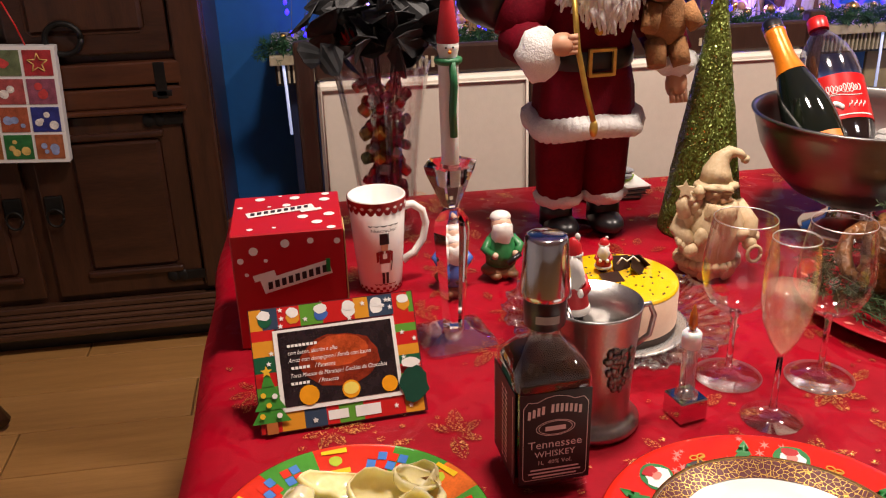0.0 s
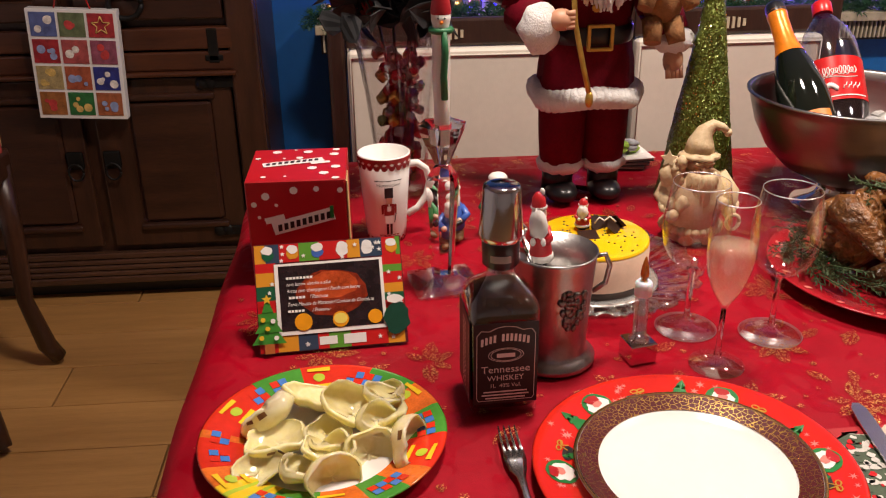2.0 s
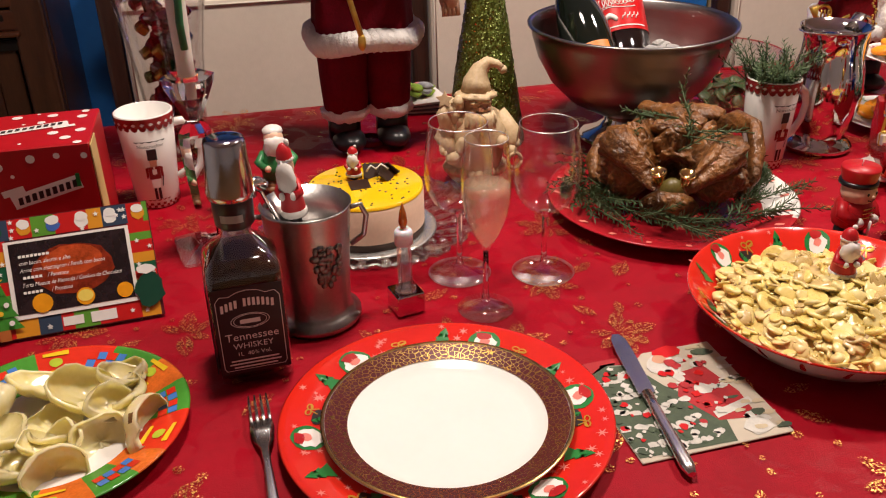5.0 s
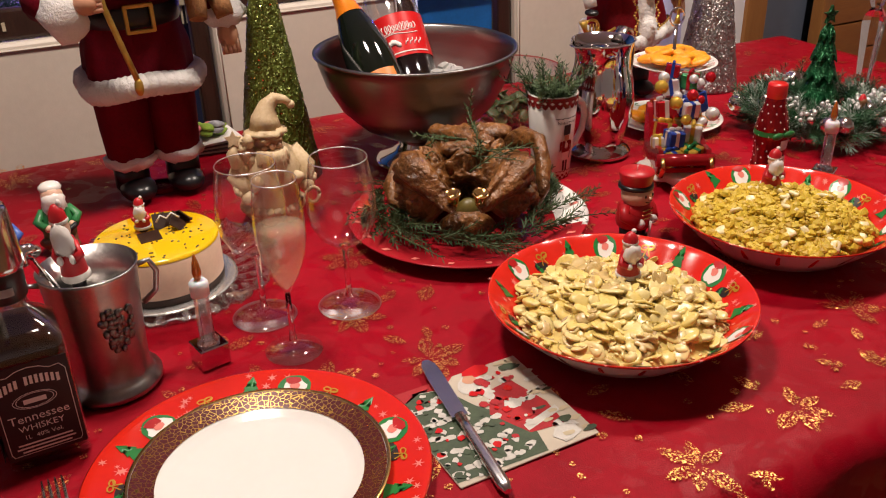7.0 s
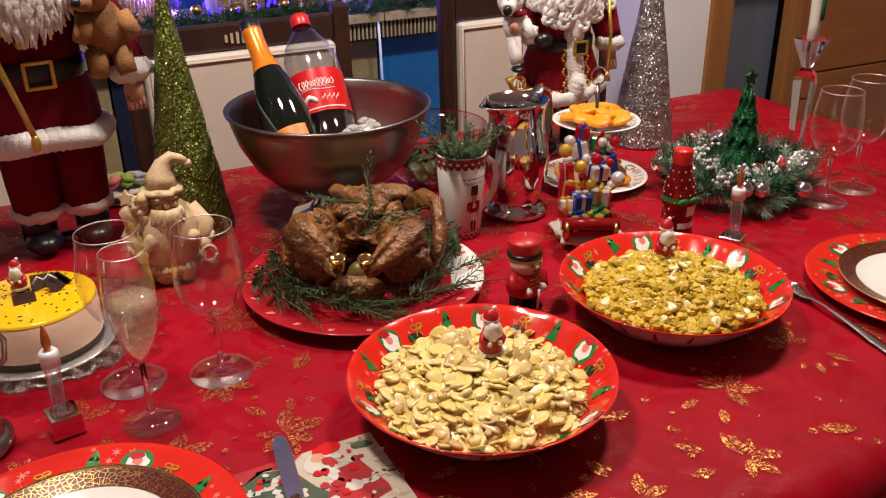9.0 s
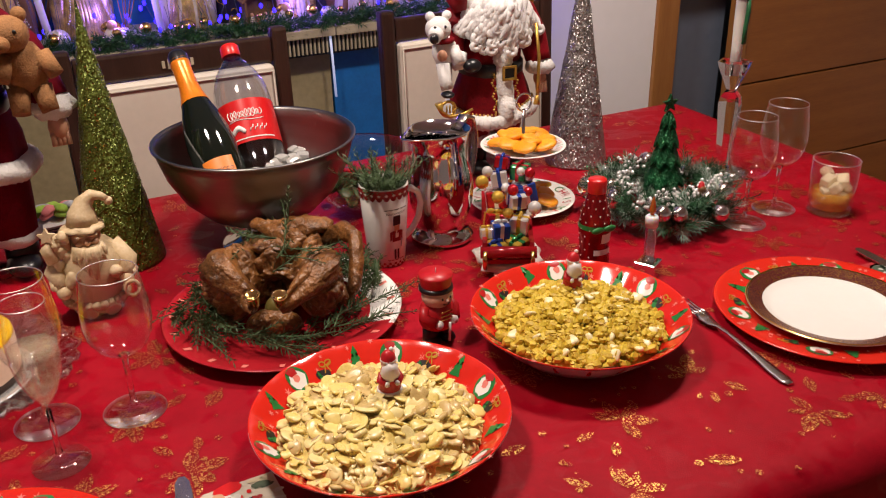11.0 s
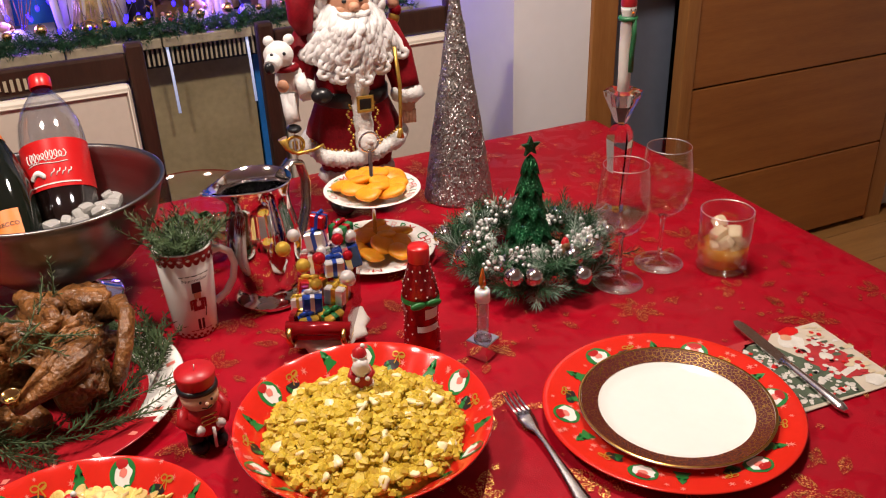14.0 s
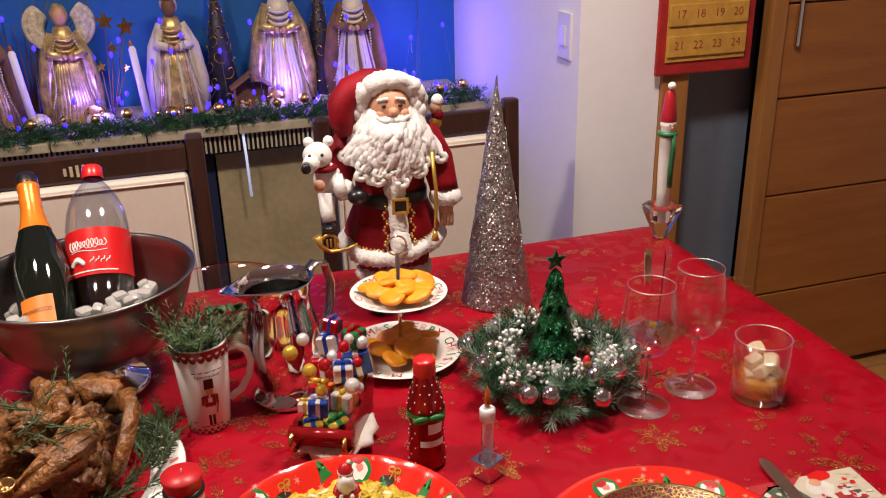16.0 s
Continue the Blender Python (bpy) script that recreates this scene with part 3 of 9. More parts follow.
def dinner_plate(m):
    t = thing("dinner_plate", m, "white dinner plate with a burgundy and gold rim", "plate", "dinner plates")
    top = [(0, 0.004), (0.078, 0.004), (0.088, 0.0065), (0.094, 0.010), (0.117, 0.017)]
    part("plate", lathe(top + [(0.119, 0.0175), (0.119, 0.0155), (0.09, 0.005), (0.075, 0), (0, 0)], 96), M_porcelain, t)
    f = surf_of(top)
    part("band", lathe([(r, f(r) + 0.0007) for r in (0.0945, 0.100, 0.108, 0.1155)], 96), M_band, t, "burgundy and gold band")
    part("gilt_edge", lathe([(0.1158, f(0.1158) + 0.0009), (0.118, 0.0182), (0.1194, 0.0174)], 96), M_gold, t)
    return t


charger(pose(0.549, 0.588, T), 3)
dinner_plate(pose(0.549, 0.583, T + 0.0065))
charger(pose(1.684, 0.612, T, 0, 0, 40), 8)
dinner_plate(pose(1.686, 0.606, T + 0.0065, 0, 0, 60))


def fork(m):
    t = thing("fork", m, "stainless steel dinner fork on the red cloth", "fork", "cutlery")
    bm = bm_new()
    rows = []
    ys = [(0.062, 0.0105, 0.009), (0.050, 0.0115, 0.0055), (0.035, 0.009, 0.005), (0.022, 0.0045, 0.008), (0.0, 0.0035, 0.009), (-0.05, 0.0055, 0.006), (-0.09, 0.009, 0.0025), (-0.118, 0.0095, 0.0016), (-0.128, 0.005, 0.0022)]
    for y, w, z in ys:
        rows.append([bm.verts.new((x, y, z + dz)) for x, dz in ((-w, 0.0004), (-w * 0.5, 0.0012), (w * 0.5, 0.0012), (w, 0.0004), (w * 0.6, -0.0012), (-w * 0.6, -0.0012))])
    for a, b in zip(rows, rows[1:]):
        for k in range(6):
            f = bm.faces.new((a[k], a[(k + 1) % 6], b[(k + 1) % 6], b[k]))
            f.smooth = True
    bm.faces.new(rows[0])
    bm.faces.new(rows[-1][::-1])
    part("handle", bm, M_cutlery, t)
    for k in range(4):
        x = -0.009 + 0.006 * k
        part("tine", tube([(x, 0.060, 0.0088), (x, 0.075, 0.0065), (x, 0.090, 0.0065), (x * 0.96, 0.104, 0.009)], [0.0019, 0.0018, 0.0016, 0.0008], seg=6), M_cutlery, t)
    return t


def knife(m):
    t = thing("table_knife", m, "stainless steel table knife laid over a napkin", "knife", "cutlery")
    q = [(-0.0085, 0.002), (-0.009, 0.075), (-0.0075, 0.098), (-0.003, 0.108), (0.004, 0.108), (0.0085, 0.098), (0.0095, 0.08), (0.0085, 0.002)]
    part("blade", slab(q, 0.0046, 0.0064), M_cutlery, t)
    part("handle", tube([(0, 0.004, 0.0055), (0, -0.02, 0.0055), (0, -0.07, 0.0055), (0, -0.105, 0.0055), (0, -0.115, 0.0055)], [0.0045, 0.0042, 0.005, 0.0055, 0.003], seg=10), M_cutlery, t, m=Matrix.Diagonal((1.3, 1, 1, 1)))
    return t


fork(pose(0.379, 0.573, T, 0, 0, 2))
fork(pose(1.5135, 0.630, T, 0, 0, -4.5))
knife(pose(0.752, 0.577, T + 0.002, 0, 0, -6))
knife(pose(1.884, 0.628, T + 0.002, 0, 0, -5))


def napkin(m, seed):
    t = thing("paper_napkin", m, "folded paper napkin printed with a Christmas scene", "napkin", "napkins")
    part("paper", box((0.157, 0.157, 0.002), (0, 0, 0.0012), bevel=0.0006, seg=1), mat("napkin_paper", (0.50, 0.44, 0.35), 0.8, var=0.08), t)
    mats = [mat("napkin_green", (0.06, 0.085, 0.05), 0.8, var=0.3, scale=60), mat("napkin_snow", (0.55, 0.53, 0.48), 0.8, var=0.15, scale=60), M_red, mat("napkin_beige", (0.50, 0.42, 0.28), 0.8), mat("napkin_red", (0.36, 0.015, 0.02), 0.8, var=0.25, scale=50), M_skin]
    bm, q = bm_new(), random.Random(seed)
    flat = lambda r: 0.0022
    decal(bm, [(-0.078, -0.072), (0.02, -0.076), (0.03, -0.03), (-0.005, 0.02), (-0.02, 0.06), (-0.05, 0.068), (-0.078, 0.05)], flat, 0.0003, 0)
    decal(bm, [(-0.078, 0.052), (-0.05, 0.07), (-0.02, 0.062), (0.0, 0.078), (-0.078, 0.078)], flat, 0.0003, 4)
    decal(bm, [(0.0, 0.0), (0.02, 0.035), (0.05, 0.04), (0.062, -0.01), (0.058, -0.05), (0.02, -0.045)], flat, 0.0004, 4)
    decal(bm, [(x + 0.012, y + 0.052) for x, y in blob(0.018, 14, 2, 0.15)], flat, 0.0005, 1)
    decal(bm, [(x + 0.012, y + 0.062) for x, y in blob(0.008, 10, 3, 0.1)], flat, 0.0007, 5)
    decal(bm, [(x + 0.026, y + 0.072) for x, y in blob(0.010, 10, 5, 0.2, 1.5)], flat, 0.0006, 2)
    decal(bm, [(x + 0.016, y + 0.030) for x, y in blob(0.010, 10, 4, 0.2, 0.6)], flat, 0.0006, 1)
    decal(bm, [(x + 0.03, y + 0.004) for x, y in blob(0.009, 12, 6, 0.2)], flat, 0.0007, 1)
    decal(bm, [(0.02, -0.042), (0.066, -0.030), (0.066, -0.020), (0.02, -0.032)], flat, 0.0006, 1)
    decal(bm, [(x + 0.05, y - 0.062) for x, y in blob(0.012, 12, 7, 0.2, 1.3)], flat, 0.0007, 1)
    for k in range(5):
        y0 = -0.062 + 0.026 * k
        for i in range(9):
            x = -0.07 + i * 0.0105 + q.uniform(-0.003, 0.003)
            if x < 0.028 - k * 0.012:
                decal(bm, [(x + u, y0 + 0.004 * math.sin(i * 0.9 + k) + v) for u, v in blob(0.0042, 8, i + k, 0.25, 1.5)], flat, 0.0008, 1)
    for i in range(170):
        x, y = q.uniform(-0.076, 0.03), q.uniform(-0.074, 0.064)
        if x > 0.02 - 0.35 * (y + 0.07):
            continue
        decal(bm, [(x + u, y + v) for u, v in blob(q.uniform(0.0015, 0.0048), 8, i, 0.35)], flat, 0.0009 + 0.0002 * (i % 3), q.choice((0, 0, 1, 1, 1, 2)))
    for i in range(40):
        x, y = q.uniform(0.0, 0.06), q.uniform(-0.05, 0.06)
        decal(bm, [(x + u, y + v) for u, v in blob(q.uniform(0.002, 0.006), 8, i, 0.35)], flat, 0.0009 + 0.0002 * (i % 3), q.choice((4, 4, 2, 1)))
    for i in range(30):
        x, y = q.uniform(0.045, 0.075), q.uniform(-0.075, 0.075)
        decal(bm, [(x + u, y + v) for u, v in blob(q.uniform(0.002, 0.005), 8, i, 0.35, 2.0)], flat, 0.0006 + 0.0002 * (i % 3), q.choice((3, 3, 1, 0)))
    part("print", bm, mats, t, "printed fir branches with red berries and snow")
    return t


napkin(pose(0.783, 0.573, T, 0, 0, 2), 1)
napkin(pose(1.917, 0.614, T, 0, 0, -3), 2)


# ---- glasses ----
M_rim = thin_glass("rim_glass", (0.97, 0.97, 0.98), 1.0, 0.45, 0.4, 0.35)
M_foot = thin_glass("foot_glass", (0.96, 0.955, 0.96), 1.0, 0.10, 0.7, 0.03)
M_stem = mat("stem_glass", (1, 1, 1), 0.02, var=0.0, Transmission_Weight=1.0, IOR=1.45)
def wine_glass(m, h=0.20):
    t = thing("wine_glass", m, "empty clear wine glass on a thin stem", "wine glass", "wine glasses")
    k = h / 0.20
    pr = [(0.039, 0.0008), (0.030, 0.0025), (0.015, 0.005), (0.006, 0.010), (0.0037, 0.02), (0.0033, 0.05), (0.0038, 0.078), (0.007, 0.085), (0.019, 0.090), (0.031, 0.101), (0.0385, 0.117), (0.0412, 0.134), (0.0405, 0.156), (0.0372, 0.180), (0.0340, 0.2)]
    bowl_ = part("bowl", lathe([(0, 0.0835 * k)] + [(r, z * k) for r, z in pr[7:]]), M_glass, t)
    part("rim", lathe([(0.0340, 0.1994 * k), (0.0344, 0.2002 * k), (0.0340, 0.2010 * k), (0.0336, 0.2002 * k), (0.0340, 0.1994 * k)]), M_rim, bowl_)
    part("stem", lathe([(r, z * k) for r, z in pr[3:8]] + [(0, 0.0855 * k)], 24), M_stem, t)
    foot = part("foot", lathe([(0, 0.0), (0.039, 0.0)] + [(r, z * k) for r, z in pr[:4]] + [(0, 0.0101)]), M_foot, t)
    part("edge", lathe([(0.0385, 0.0004), (0.0394, 0.0010), (0.0385, 0.0018)]), M_rim, foot)
    return t


wine_glass(pose(0.638, 0.878, T), 0.200)
wine_glass(pose(0.740, 0.853, T), 0.196)
wine_glass(pose(1.818, 0.917, T), 0.200)
wine_glass(pose(1.914, 0.940, T), 0.203)


def flute(m):
    t = thing("champagne_flute", m, "champagne flute half full of pale sparkling wine", "champagne flute")
    pr = [(0.003, 0.075), (0.006, 0.083), (0.015, 0.098), (0.0235, 0.120), (0.0275, 0.145), (0.0275, 0.170), (0.0255, 0.192), (0.0235, 0.212)]
    fb = part("bowl", lathe(pr), M_glass, t)
    part("rim", lathe([(0.0235, 0.2114), (0.0239, 0.2122), (0.0235, 0.2130), (0.0231, 0.2122), (0.0235, 0.2114)]), M_rim, fb)
    part("stem", lathe([(0.006, 0.010), (0.0036, 0.02), (0.003, 0.05), (0.003, 0.075), (0, 0.0755)], 20), M_stem, t)
    part("foot", lathe([(0, 0), (0.033, 0), (0.033, 0.0012), (0.015, 0.005), (0.006, 0.010), (0, 0.0101)]), M_foot, t)
    wine = mat("pale_wine", (0.92, 0.74, 0.50), 0.1, var=0.03, Alpha=0.24)
    part("wine", lathe([(0, 0.079), (0.0045, 0.084), (0.0138, 0.099), (0.0222, 0.121), (0.0262, 0.145), (0.0263, 0.158), (0, 0.158)]), wine, t, "pale pinkish sparkling wine")
    return t


flute(pose(0.646, 0.788, T))


def tumbler(m):
    t = thing("whisky_tumbler", m, "glass tumbler with whisky and ice cubes", "tumbler")
    part("glass", lathe([(0, 0), (0.038, 0), (0.040, 0.004), (0.0415, 0.100), (0.0400, 0.100), (0.0383, 0.012), (0, 0.012)]), M_glass, t)
    part("rim", lathe([(0.0415, 0.0994), (0.0418, 0.1004), (0.0408, 0.1012), (0.0398, 0.1004), (0.0400, 0.0994)]), M_rim, t)
    part("whisky", lathe([(0, 0.0125), (0.0378, 0.0125), (0.0388, 0.040), (0, 0.040)], 32), mat("amber_whisky", (0.80, 0.42, 0.04), 0.06, var=0.03, Alpha=0.55), t, "amber whisky")
    q = random.Random(2)
    ice = mat("tumbler_ice", (0.90, 0.80, 0.55), 0.08, var=0.12, Alpha=0.62)
    for i in range(12):
        a, r = i * 2.4, 0.010 + 0.014 * (i % 3) / 2
        part("ice_cube", box((0.024, 0.020, 0.017), (0, 0, 0), bevel=0.005), ice, t, m=pose(r * math.cos(a), r * math.sin(a), 0.024 + 0.0040 * i, q.uniform(-40, 40), q.uniform(-40, 40), q.uniform(0, 90)))
    return t


tumbler(pose(1.995, 0.884, T))


# ---- mugs ----
def mug(m, herb=False):
    t = thing("latte_mug", m, "tall white mug printed with a toy soldier" + (", holding sprigs of rosemary" if herb else ""), "mug", "soldier mugs")
    h = 0.142
    rad = lambda z: 0.031 + 0.0105 * z / h
    part("body", lathe([(0, 0), (0.029, 0), (0.031, 0.004), (rad(h * 0.5), h * 0.5), (rad(h) - 0.0006, h - 0.001), (rad(h) - 0.002, h), (rad(h) - 0.0036, h - 0.001), (rad(0.01) - 0.003, 0.01), (0, 0.008)]), M_porcelain, t)
    part("handle", tube([(0.0375, 0, 0.118), (0.052, 0, 0.119), (0.066, 0, 0.108), (0.071, 0, 0.088), (0.066, 0, 0.064), (0.052, 0, 0.044), (0.034, 0, 0.034)], [0.0065, 0.006, 0.0055, 0.0055, 0.0055, 0.0055, 0.006], seg=12), M_porcelain, t)
    part("red_rim", lathe([(rad(z) + 0.0006, z) for z in (0.128, 0.134, 0.1405)]), mat("red_check", (0.30, 0.03, 0.03), 0.2, var=0.5, scale=120), t, "dark red checked band")
    dots, fig = bm_new(), bm_new()

    def wrap(pts, mi, off=0.0008):
        n = len(pts)
        vs = []
        for x, z in pts:
            a = -math.pi / 2 + x / 0.036
            r = rad(z) + off
            vs.append(fig.verts.new((r * math.cos(a), r * math.sin(a), z)))
        f = fig.faces.new(vs)
        f.material_index = mi
    for i in range(22):
        x0 = -0.113 + i * 0.01028
        wrap([(x0, 0.128), (x0 + 0.0102, 0.128), (x0 + 0.0080, 0.1235), (x0 + 0.0051, 0.122), (x0 + 0.0022, 0.1235)], 0)
        wrap([(x0, 0.002), (x0 + 0.005, 0.002), (x0 + 0.005, 0.006), (x0, 0.006)], 0)
        wrap([(x0 + 0.005, 0.006), (x0 + 0.010, 0.006), (x0 + 0.010, 0.010), (x0 + 0.005, 0.010)], 0)
        wrap([(x0 + 0.002, 0.1325), (x0 + 0.005, 0.130), (x0 + 0.008, 0.1325), (x0 + 0.005, 0.135)], 3, 0.0014)
    for s in (-1, 1):
        for k in range(5):
            wrap([(s * 0.004 * k, 0.105 + 0.002 * (k % 2)), (s * (0.004 * k + 0.004), 0.106), (s * (0.004 * k + 0.004), 0.1075), (s * 0.004 * k, 0.1068)], 1)
            wrap([(s * 0.0035 * k, 0.013 + 0.0025 * (k % 2)), (s * (0.0035 * k + 0.0035), 0.014), (s * (0.0035 * k + 0.0035), 0.0155), (s * 0.0035 * k, 0.0148)], 0)
        wrap([(s * 0.001, 0.016), (s * 0.005, 0.016), (s * 0.005, 0.034), (s * 0.0012, 0.034)], 1)
        wrap([(s * 0.0085, 0.052), (s * 0.012, 0.050), (s * 0.012, 0.066), (s * 0.008, 0.068)], 0)
    wrap([(-0.006, 0.034), (0.006, 0.034), (0.0065, 0.048), (-0.0065, 0.048)], 3)
    wrap([(-0.008, 0.048), (0.008, 0.048), (0.008, 0.068), (-0.008, 0.068)], 0)
    wrap([(-0.003, 0.056), (0.003, 0.056), (0.003, 0.064), (-0.003, 0.064)], 3, 0.0012)
    wrap([(-0.0045, 0.068), (0.0045, 0.068), (0.005, 0.078), (-0.005, 0.078)], 2)
    wrap([(-0.0065, 0.078), (0.0065, 0.078), (0.0062, 0.095), (-0.0062, 0.095)], 1)
    wrap([(0.008, 0.036), (0.0095, 0.036), (0.012, 0.052), (0.0105, 0.052)], 1)
    part("print", fig, [mat("mug_red", (0.24, 0.02, 0.02), 0.25), M_pk, M_skin, M_porcelain], t, "toy soldier and scroll print")
    tw = words("Nutcracker", 0.0075)
    for v in tw.verts:
        x, z = v.co.x, 0.0995 + v.co.y
        a = -math.pi / 2 + x / 0.036
        v.co = Vector(((rad(z) + 0.001) * math.cos(a), (rad(z) + 0.001) * math.sin(a), z))
    part("lettering", tw, M_pk, t)
    return t


mug(pose(0.259, 1.212, T, 0, 0, 8))
mug(pose(1.191, 1.092, T, 0, 0, 8), True)


# ---- steel bowl, pitcher, ice cup ----
bowl = thing("steel_bowl", pose(1.033, 1.268, T), "large brushed steel punch bowl on a foot", "bowl")
out = [(0.030, 0.045), (0.060, 0.050), (0.098, 0.070), (0.130, 0.102), (0.152, 0.142), (0.163, 0.178), (0.165, 0.192)]
part("bowl", lathe([(0, 0.044)] + out + [(0.170, 0.193), (0.1705, 0.1965), (0.167, 0.198), (0.1625, 0.194), (0.160, 0.178), (0.149, 0.143), (0.127, 0.104), (0.096, 0.073), (0.05, 0.053), (0, 0.050)], 96), M_steel, bowl)
part("foot", lathe([(0, 0), (0.078, 0), (0.080, 0.003), (0.072, 0.008), (0.048, 0.018), (0.036, 0.032), (0.036, 0.047), (0, 0.047)], 64), M_chrome, bowl, "polished round foot")
ice = mat("ice", (0.58, 0.57, 0.54), 0.12, Transmission_Weight=0.35)
ib, q = bm_new(), random.Random(6)
for i in range(70):
    a, r = q.uniform(0, 6.28), 0.118 * math.sqrt(q.uniform(0, 1))
    z = 0.105 + 0.03 * q.random() + 0.25 * max(0, r - 0.06)
    box((q.uniform(0.02, 0.032), q.uniform(0.018, 0.028), q.uniform(0.014, 0.022)), (r * math.cos(a), r * math.sin(a), z), ib, 0.0068, turn=Euler((q.uniform(0, 3), q.uniform(0, 3), q.uniform(0, 3))).to_matrix())
ic = solo("ice_heap", ib, ice, pose(1.033, 1.268, T), "heap of melting ice in the steel bowl", "ice", kind="stuff")


def tilted(base, top):
    """A pose at base whose z points to top."""
    d = (Vector(top) - Vector(base)).normalized()
    return Matrix.Translation(base) @ d.to_track_quat("Z", "Y").to_matrix().to_4x4()


pb = thing("prosecco_bottle", tilted((0.980, 1.225, 0.832), (0.957, 1.450, 1.055)), "dark prosecco bottle with orange foil and label, leaning in the bowl", "bottle")
part("glass", lathe([(0, 0), (0.036, 0), (0.0415, 0.008), (0.042, 0.13), (0.040, 0.155), (0.033, 0.19), (0.022, 0.225), (0.0165, 0.25), (0.015, 0.30), (0, 0.30)]), mat("black_green_glass", (0.006, 0.009, 0.006), 0.06, var=0.2), pb)
part("foil", lathe([(0.0255, 0.217), (0.0205, 0.235), (0.0172, 0.255), (0.0165, 0.288), (0.0175, 0.296), (0.0175, 0.306), (0, 0.306)]), M_orange, pb, "orange foil round the neck")
part("cap", lathe([(0.0176, 0.302), (0.0172, 0.317), (0.012, 0.325), (0, 0.326)]), M_black, pb)


def curved_label(r, z0, z1, a0, a1, off=0.0008, n=14):
    bm = bm_new()
    rows = []
    for z in (z0, z1):
        rr = r(z) if callable(r) else r
        rows.append([bm.verts.new(((rr + off) * math.cos(a0 + (a1 - a0) * i / n), (rr + off) * math.sin(a0 + (a1 - a0) * i / n), z)) for i in range(n + 1)])
    for i in range(n):
        f = bm.faces.new((rows[0][i], rows[0][i + 1], rows[1][i + 1], rows[1][i]))
        f.smooth = True
    return bm


def bent_words(text, size, r, z, a_mid, off=0.0016):
    bm = words(text, size)
    for v in bm.verts:
        a = a_mid + v.co.x / r
        v.co = Vector(((r + off) * math.cos(a), (r + off) * math.sin(a), z + v.co.y))
    return bm


# the side of a leaning bottle that faces the front of the table
front = (pb.matrix_world.to_3x3().inverted() @ Vector((-0.15, -1, 0.1)))
fa = math.atan2(front.y, front.x)
part("label", curved_label(0.042, 0.030, 0.090, fa - 0.62, fa + 0.62), mat("orange_label", (0.72, 0.20, 0.02), 0.45, var=0.1), pb, "orange paper label")
part("lettering", bent_words("PROSECCO", 0.009, 0.042, 0.066, fa), M_pk, pb)
ck = thing("cola_bottle", tilted((1.050, 1.284, 0.803), (1.056, 1.464, 1.033)) @ Matrix.Scale(1.09, 4), "plastic cola bottle with a red label, leaning in the bowl", "bottle")
part("cola", lathe([(0, 0.003), (0.040, 0.003), (0.0455, 0.012), (0.0455, 0.172), (0, 0.172)]), mat("dark_cola", (0.010, 0.004, 0.003), 0.08, var=0.2), ck)
part("shell", lathe([(0.040, 0.0), (0.0465, 0.012), (0.0465, 0.19), (0.044, 0.213), (0.035, 0.238), (0.022, 0.258), (0.0135, 0.268), (0.0135, 0.277)]), thin_glass("clear_plastic", (0.82, 0.84, 0.89), 1.0, 0.10, 0.7, 0.08), ck, "clear plastic shell")
part("cap", lathe([(0.0155, 0.272), (0.016, 0.276), (0.0155, 0.290), (0.013, 0.293), (0, 0.293)], 28), M_red, ck, "red screw cap")
part("label", curved_label(0.0466, 0.105, 0.178, -math.pi, math.pi, n=40), mat("red_cola_label", (0.60, 0.010, 0.012), 0.3, var=0.06), ck, "red wrap label")
front = ck.matrix_world.to_3x3().inverted() @ Vector((-0.25, -1, 0.1))
fa = math.atan2(front.y, front.x)
lb = bm_new()


def label_point(x, z):
    return (0.0476 * math.cos(fa + x / 0.0466), 0.0476 * math.sin(fa + x / 0.0466), z)


# a flowing white stroke over a bush and a row of little marks
tube([label_point(-0.027 + 0.054 * i / 60 - 0.0035 * math.sin(i * 0.95), 0.153 + 0.0075 * math.cos(i * 0.95) * (1.0 if i % 30 < 18 else 0.6)) for i in range(61)], 0.0009, lb, 0, 5)
tube([label_point(-0.028 + 0.003 * i, 0.1425 + 0.0016 * math.sin(i * 0.35)) for i in range(20)], 0.0008, lb, 0, 5)
for i in range(9):
    ball((0.0035, 0.0035, 0.0045), label_point(-0.024 + 0.0022 * i, 0.124 + 0.006 * math.sin(i * 0.39)), lb, 0, 8, 6, lump=0.4, lscale=300)
for i in range(4):
    x = 0.003 + i * 0.0075
    tube([label_point(x, 0.122), label_point(x + 0.002, 0.127), label_point(x + 0.005, 0.1275), label_point(x + 0.0062, 0.132)], 0.0010, lb, 0, 5)
join(lb, curved_label(0.0466, 0.110, 0.112, fa - 0.9, fa + 0.9, 0.0016, 12))
part("emblem", lb, M_pw, ck, "plain white marks")

pit = thing("steel_pitcher", pose(1.315, 1.132, T), "polished metal water pitcher with a broad handle", "pitcher")
pbm = lathe([(0, 0), (0.052, 0), (0.056, 0.004), (0.056, 0.010), (0.047, 0.016), (0.040, 0.024), (0.046, 0.040), (0.0545, 0.070), (0.057, 0.098), (0.0535, 0.130), (0.047, 0.158), (0.0465, 0.178), (0.051, 0.196), (0.0535, 0.2), (0.0515, 0.2), (0.0450, 0.178), (0.045, 0.160), (0.050, 0.130), (0.053, 0.09), (0.04, 0.03), (0, 0.02)], 64)
for v in pbm.verts:
    if v.co.z > 0.165 and v.co.x < 0:
        k = (v.co.z - 0.165) / 0.035 * max(0, -v.co.x / 0.050) ** 6
        v.co.x -= 0.028 * k
        v.co.z += 0.004 * k
part("body", pbm, M_chrome, pit)
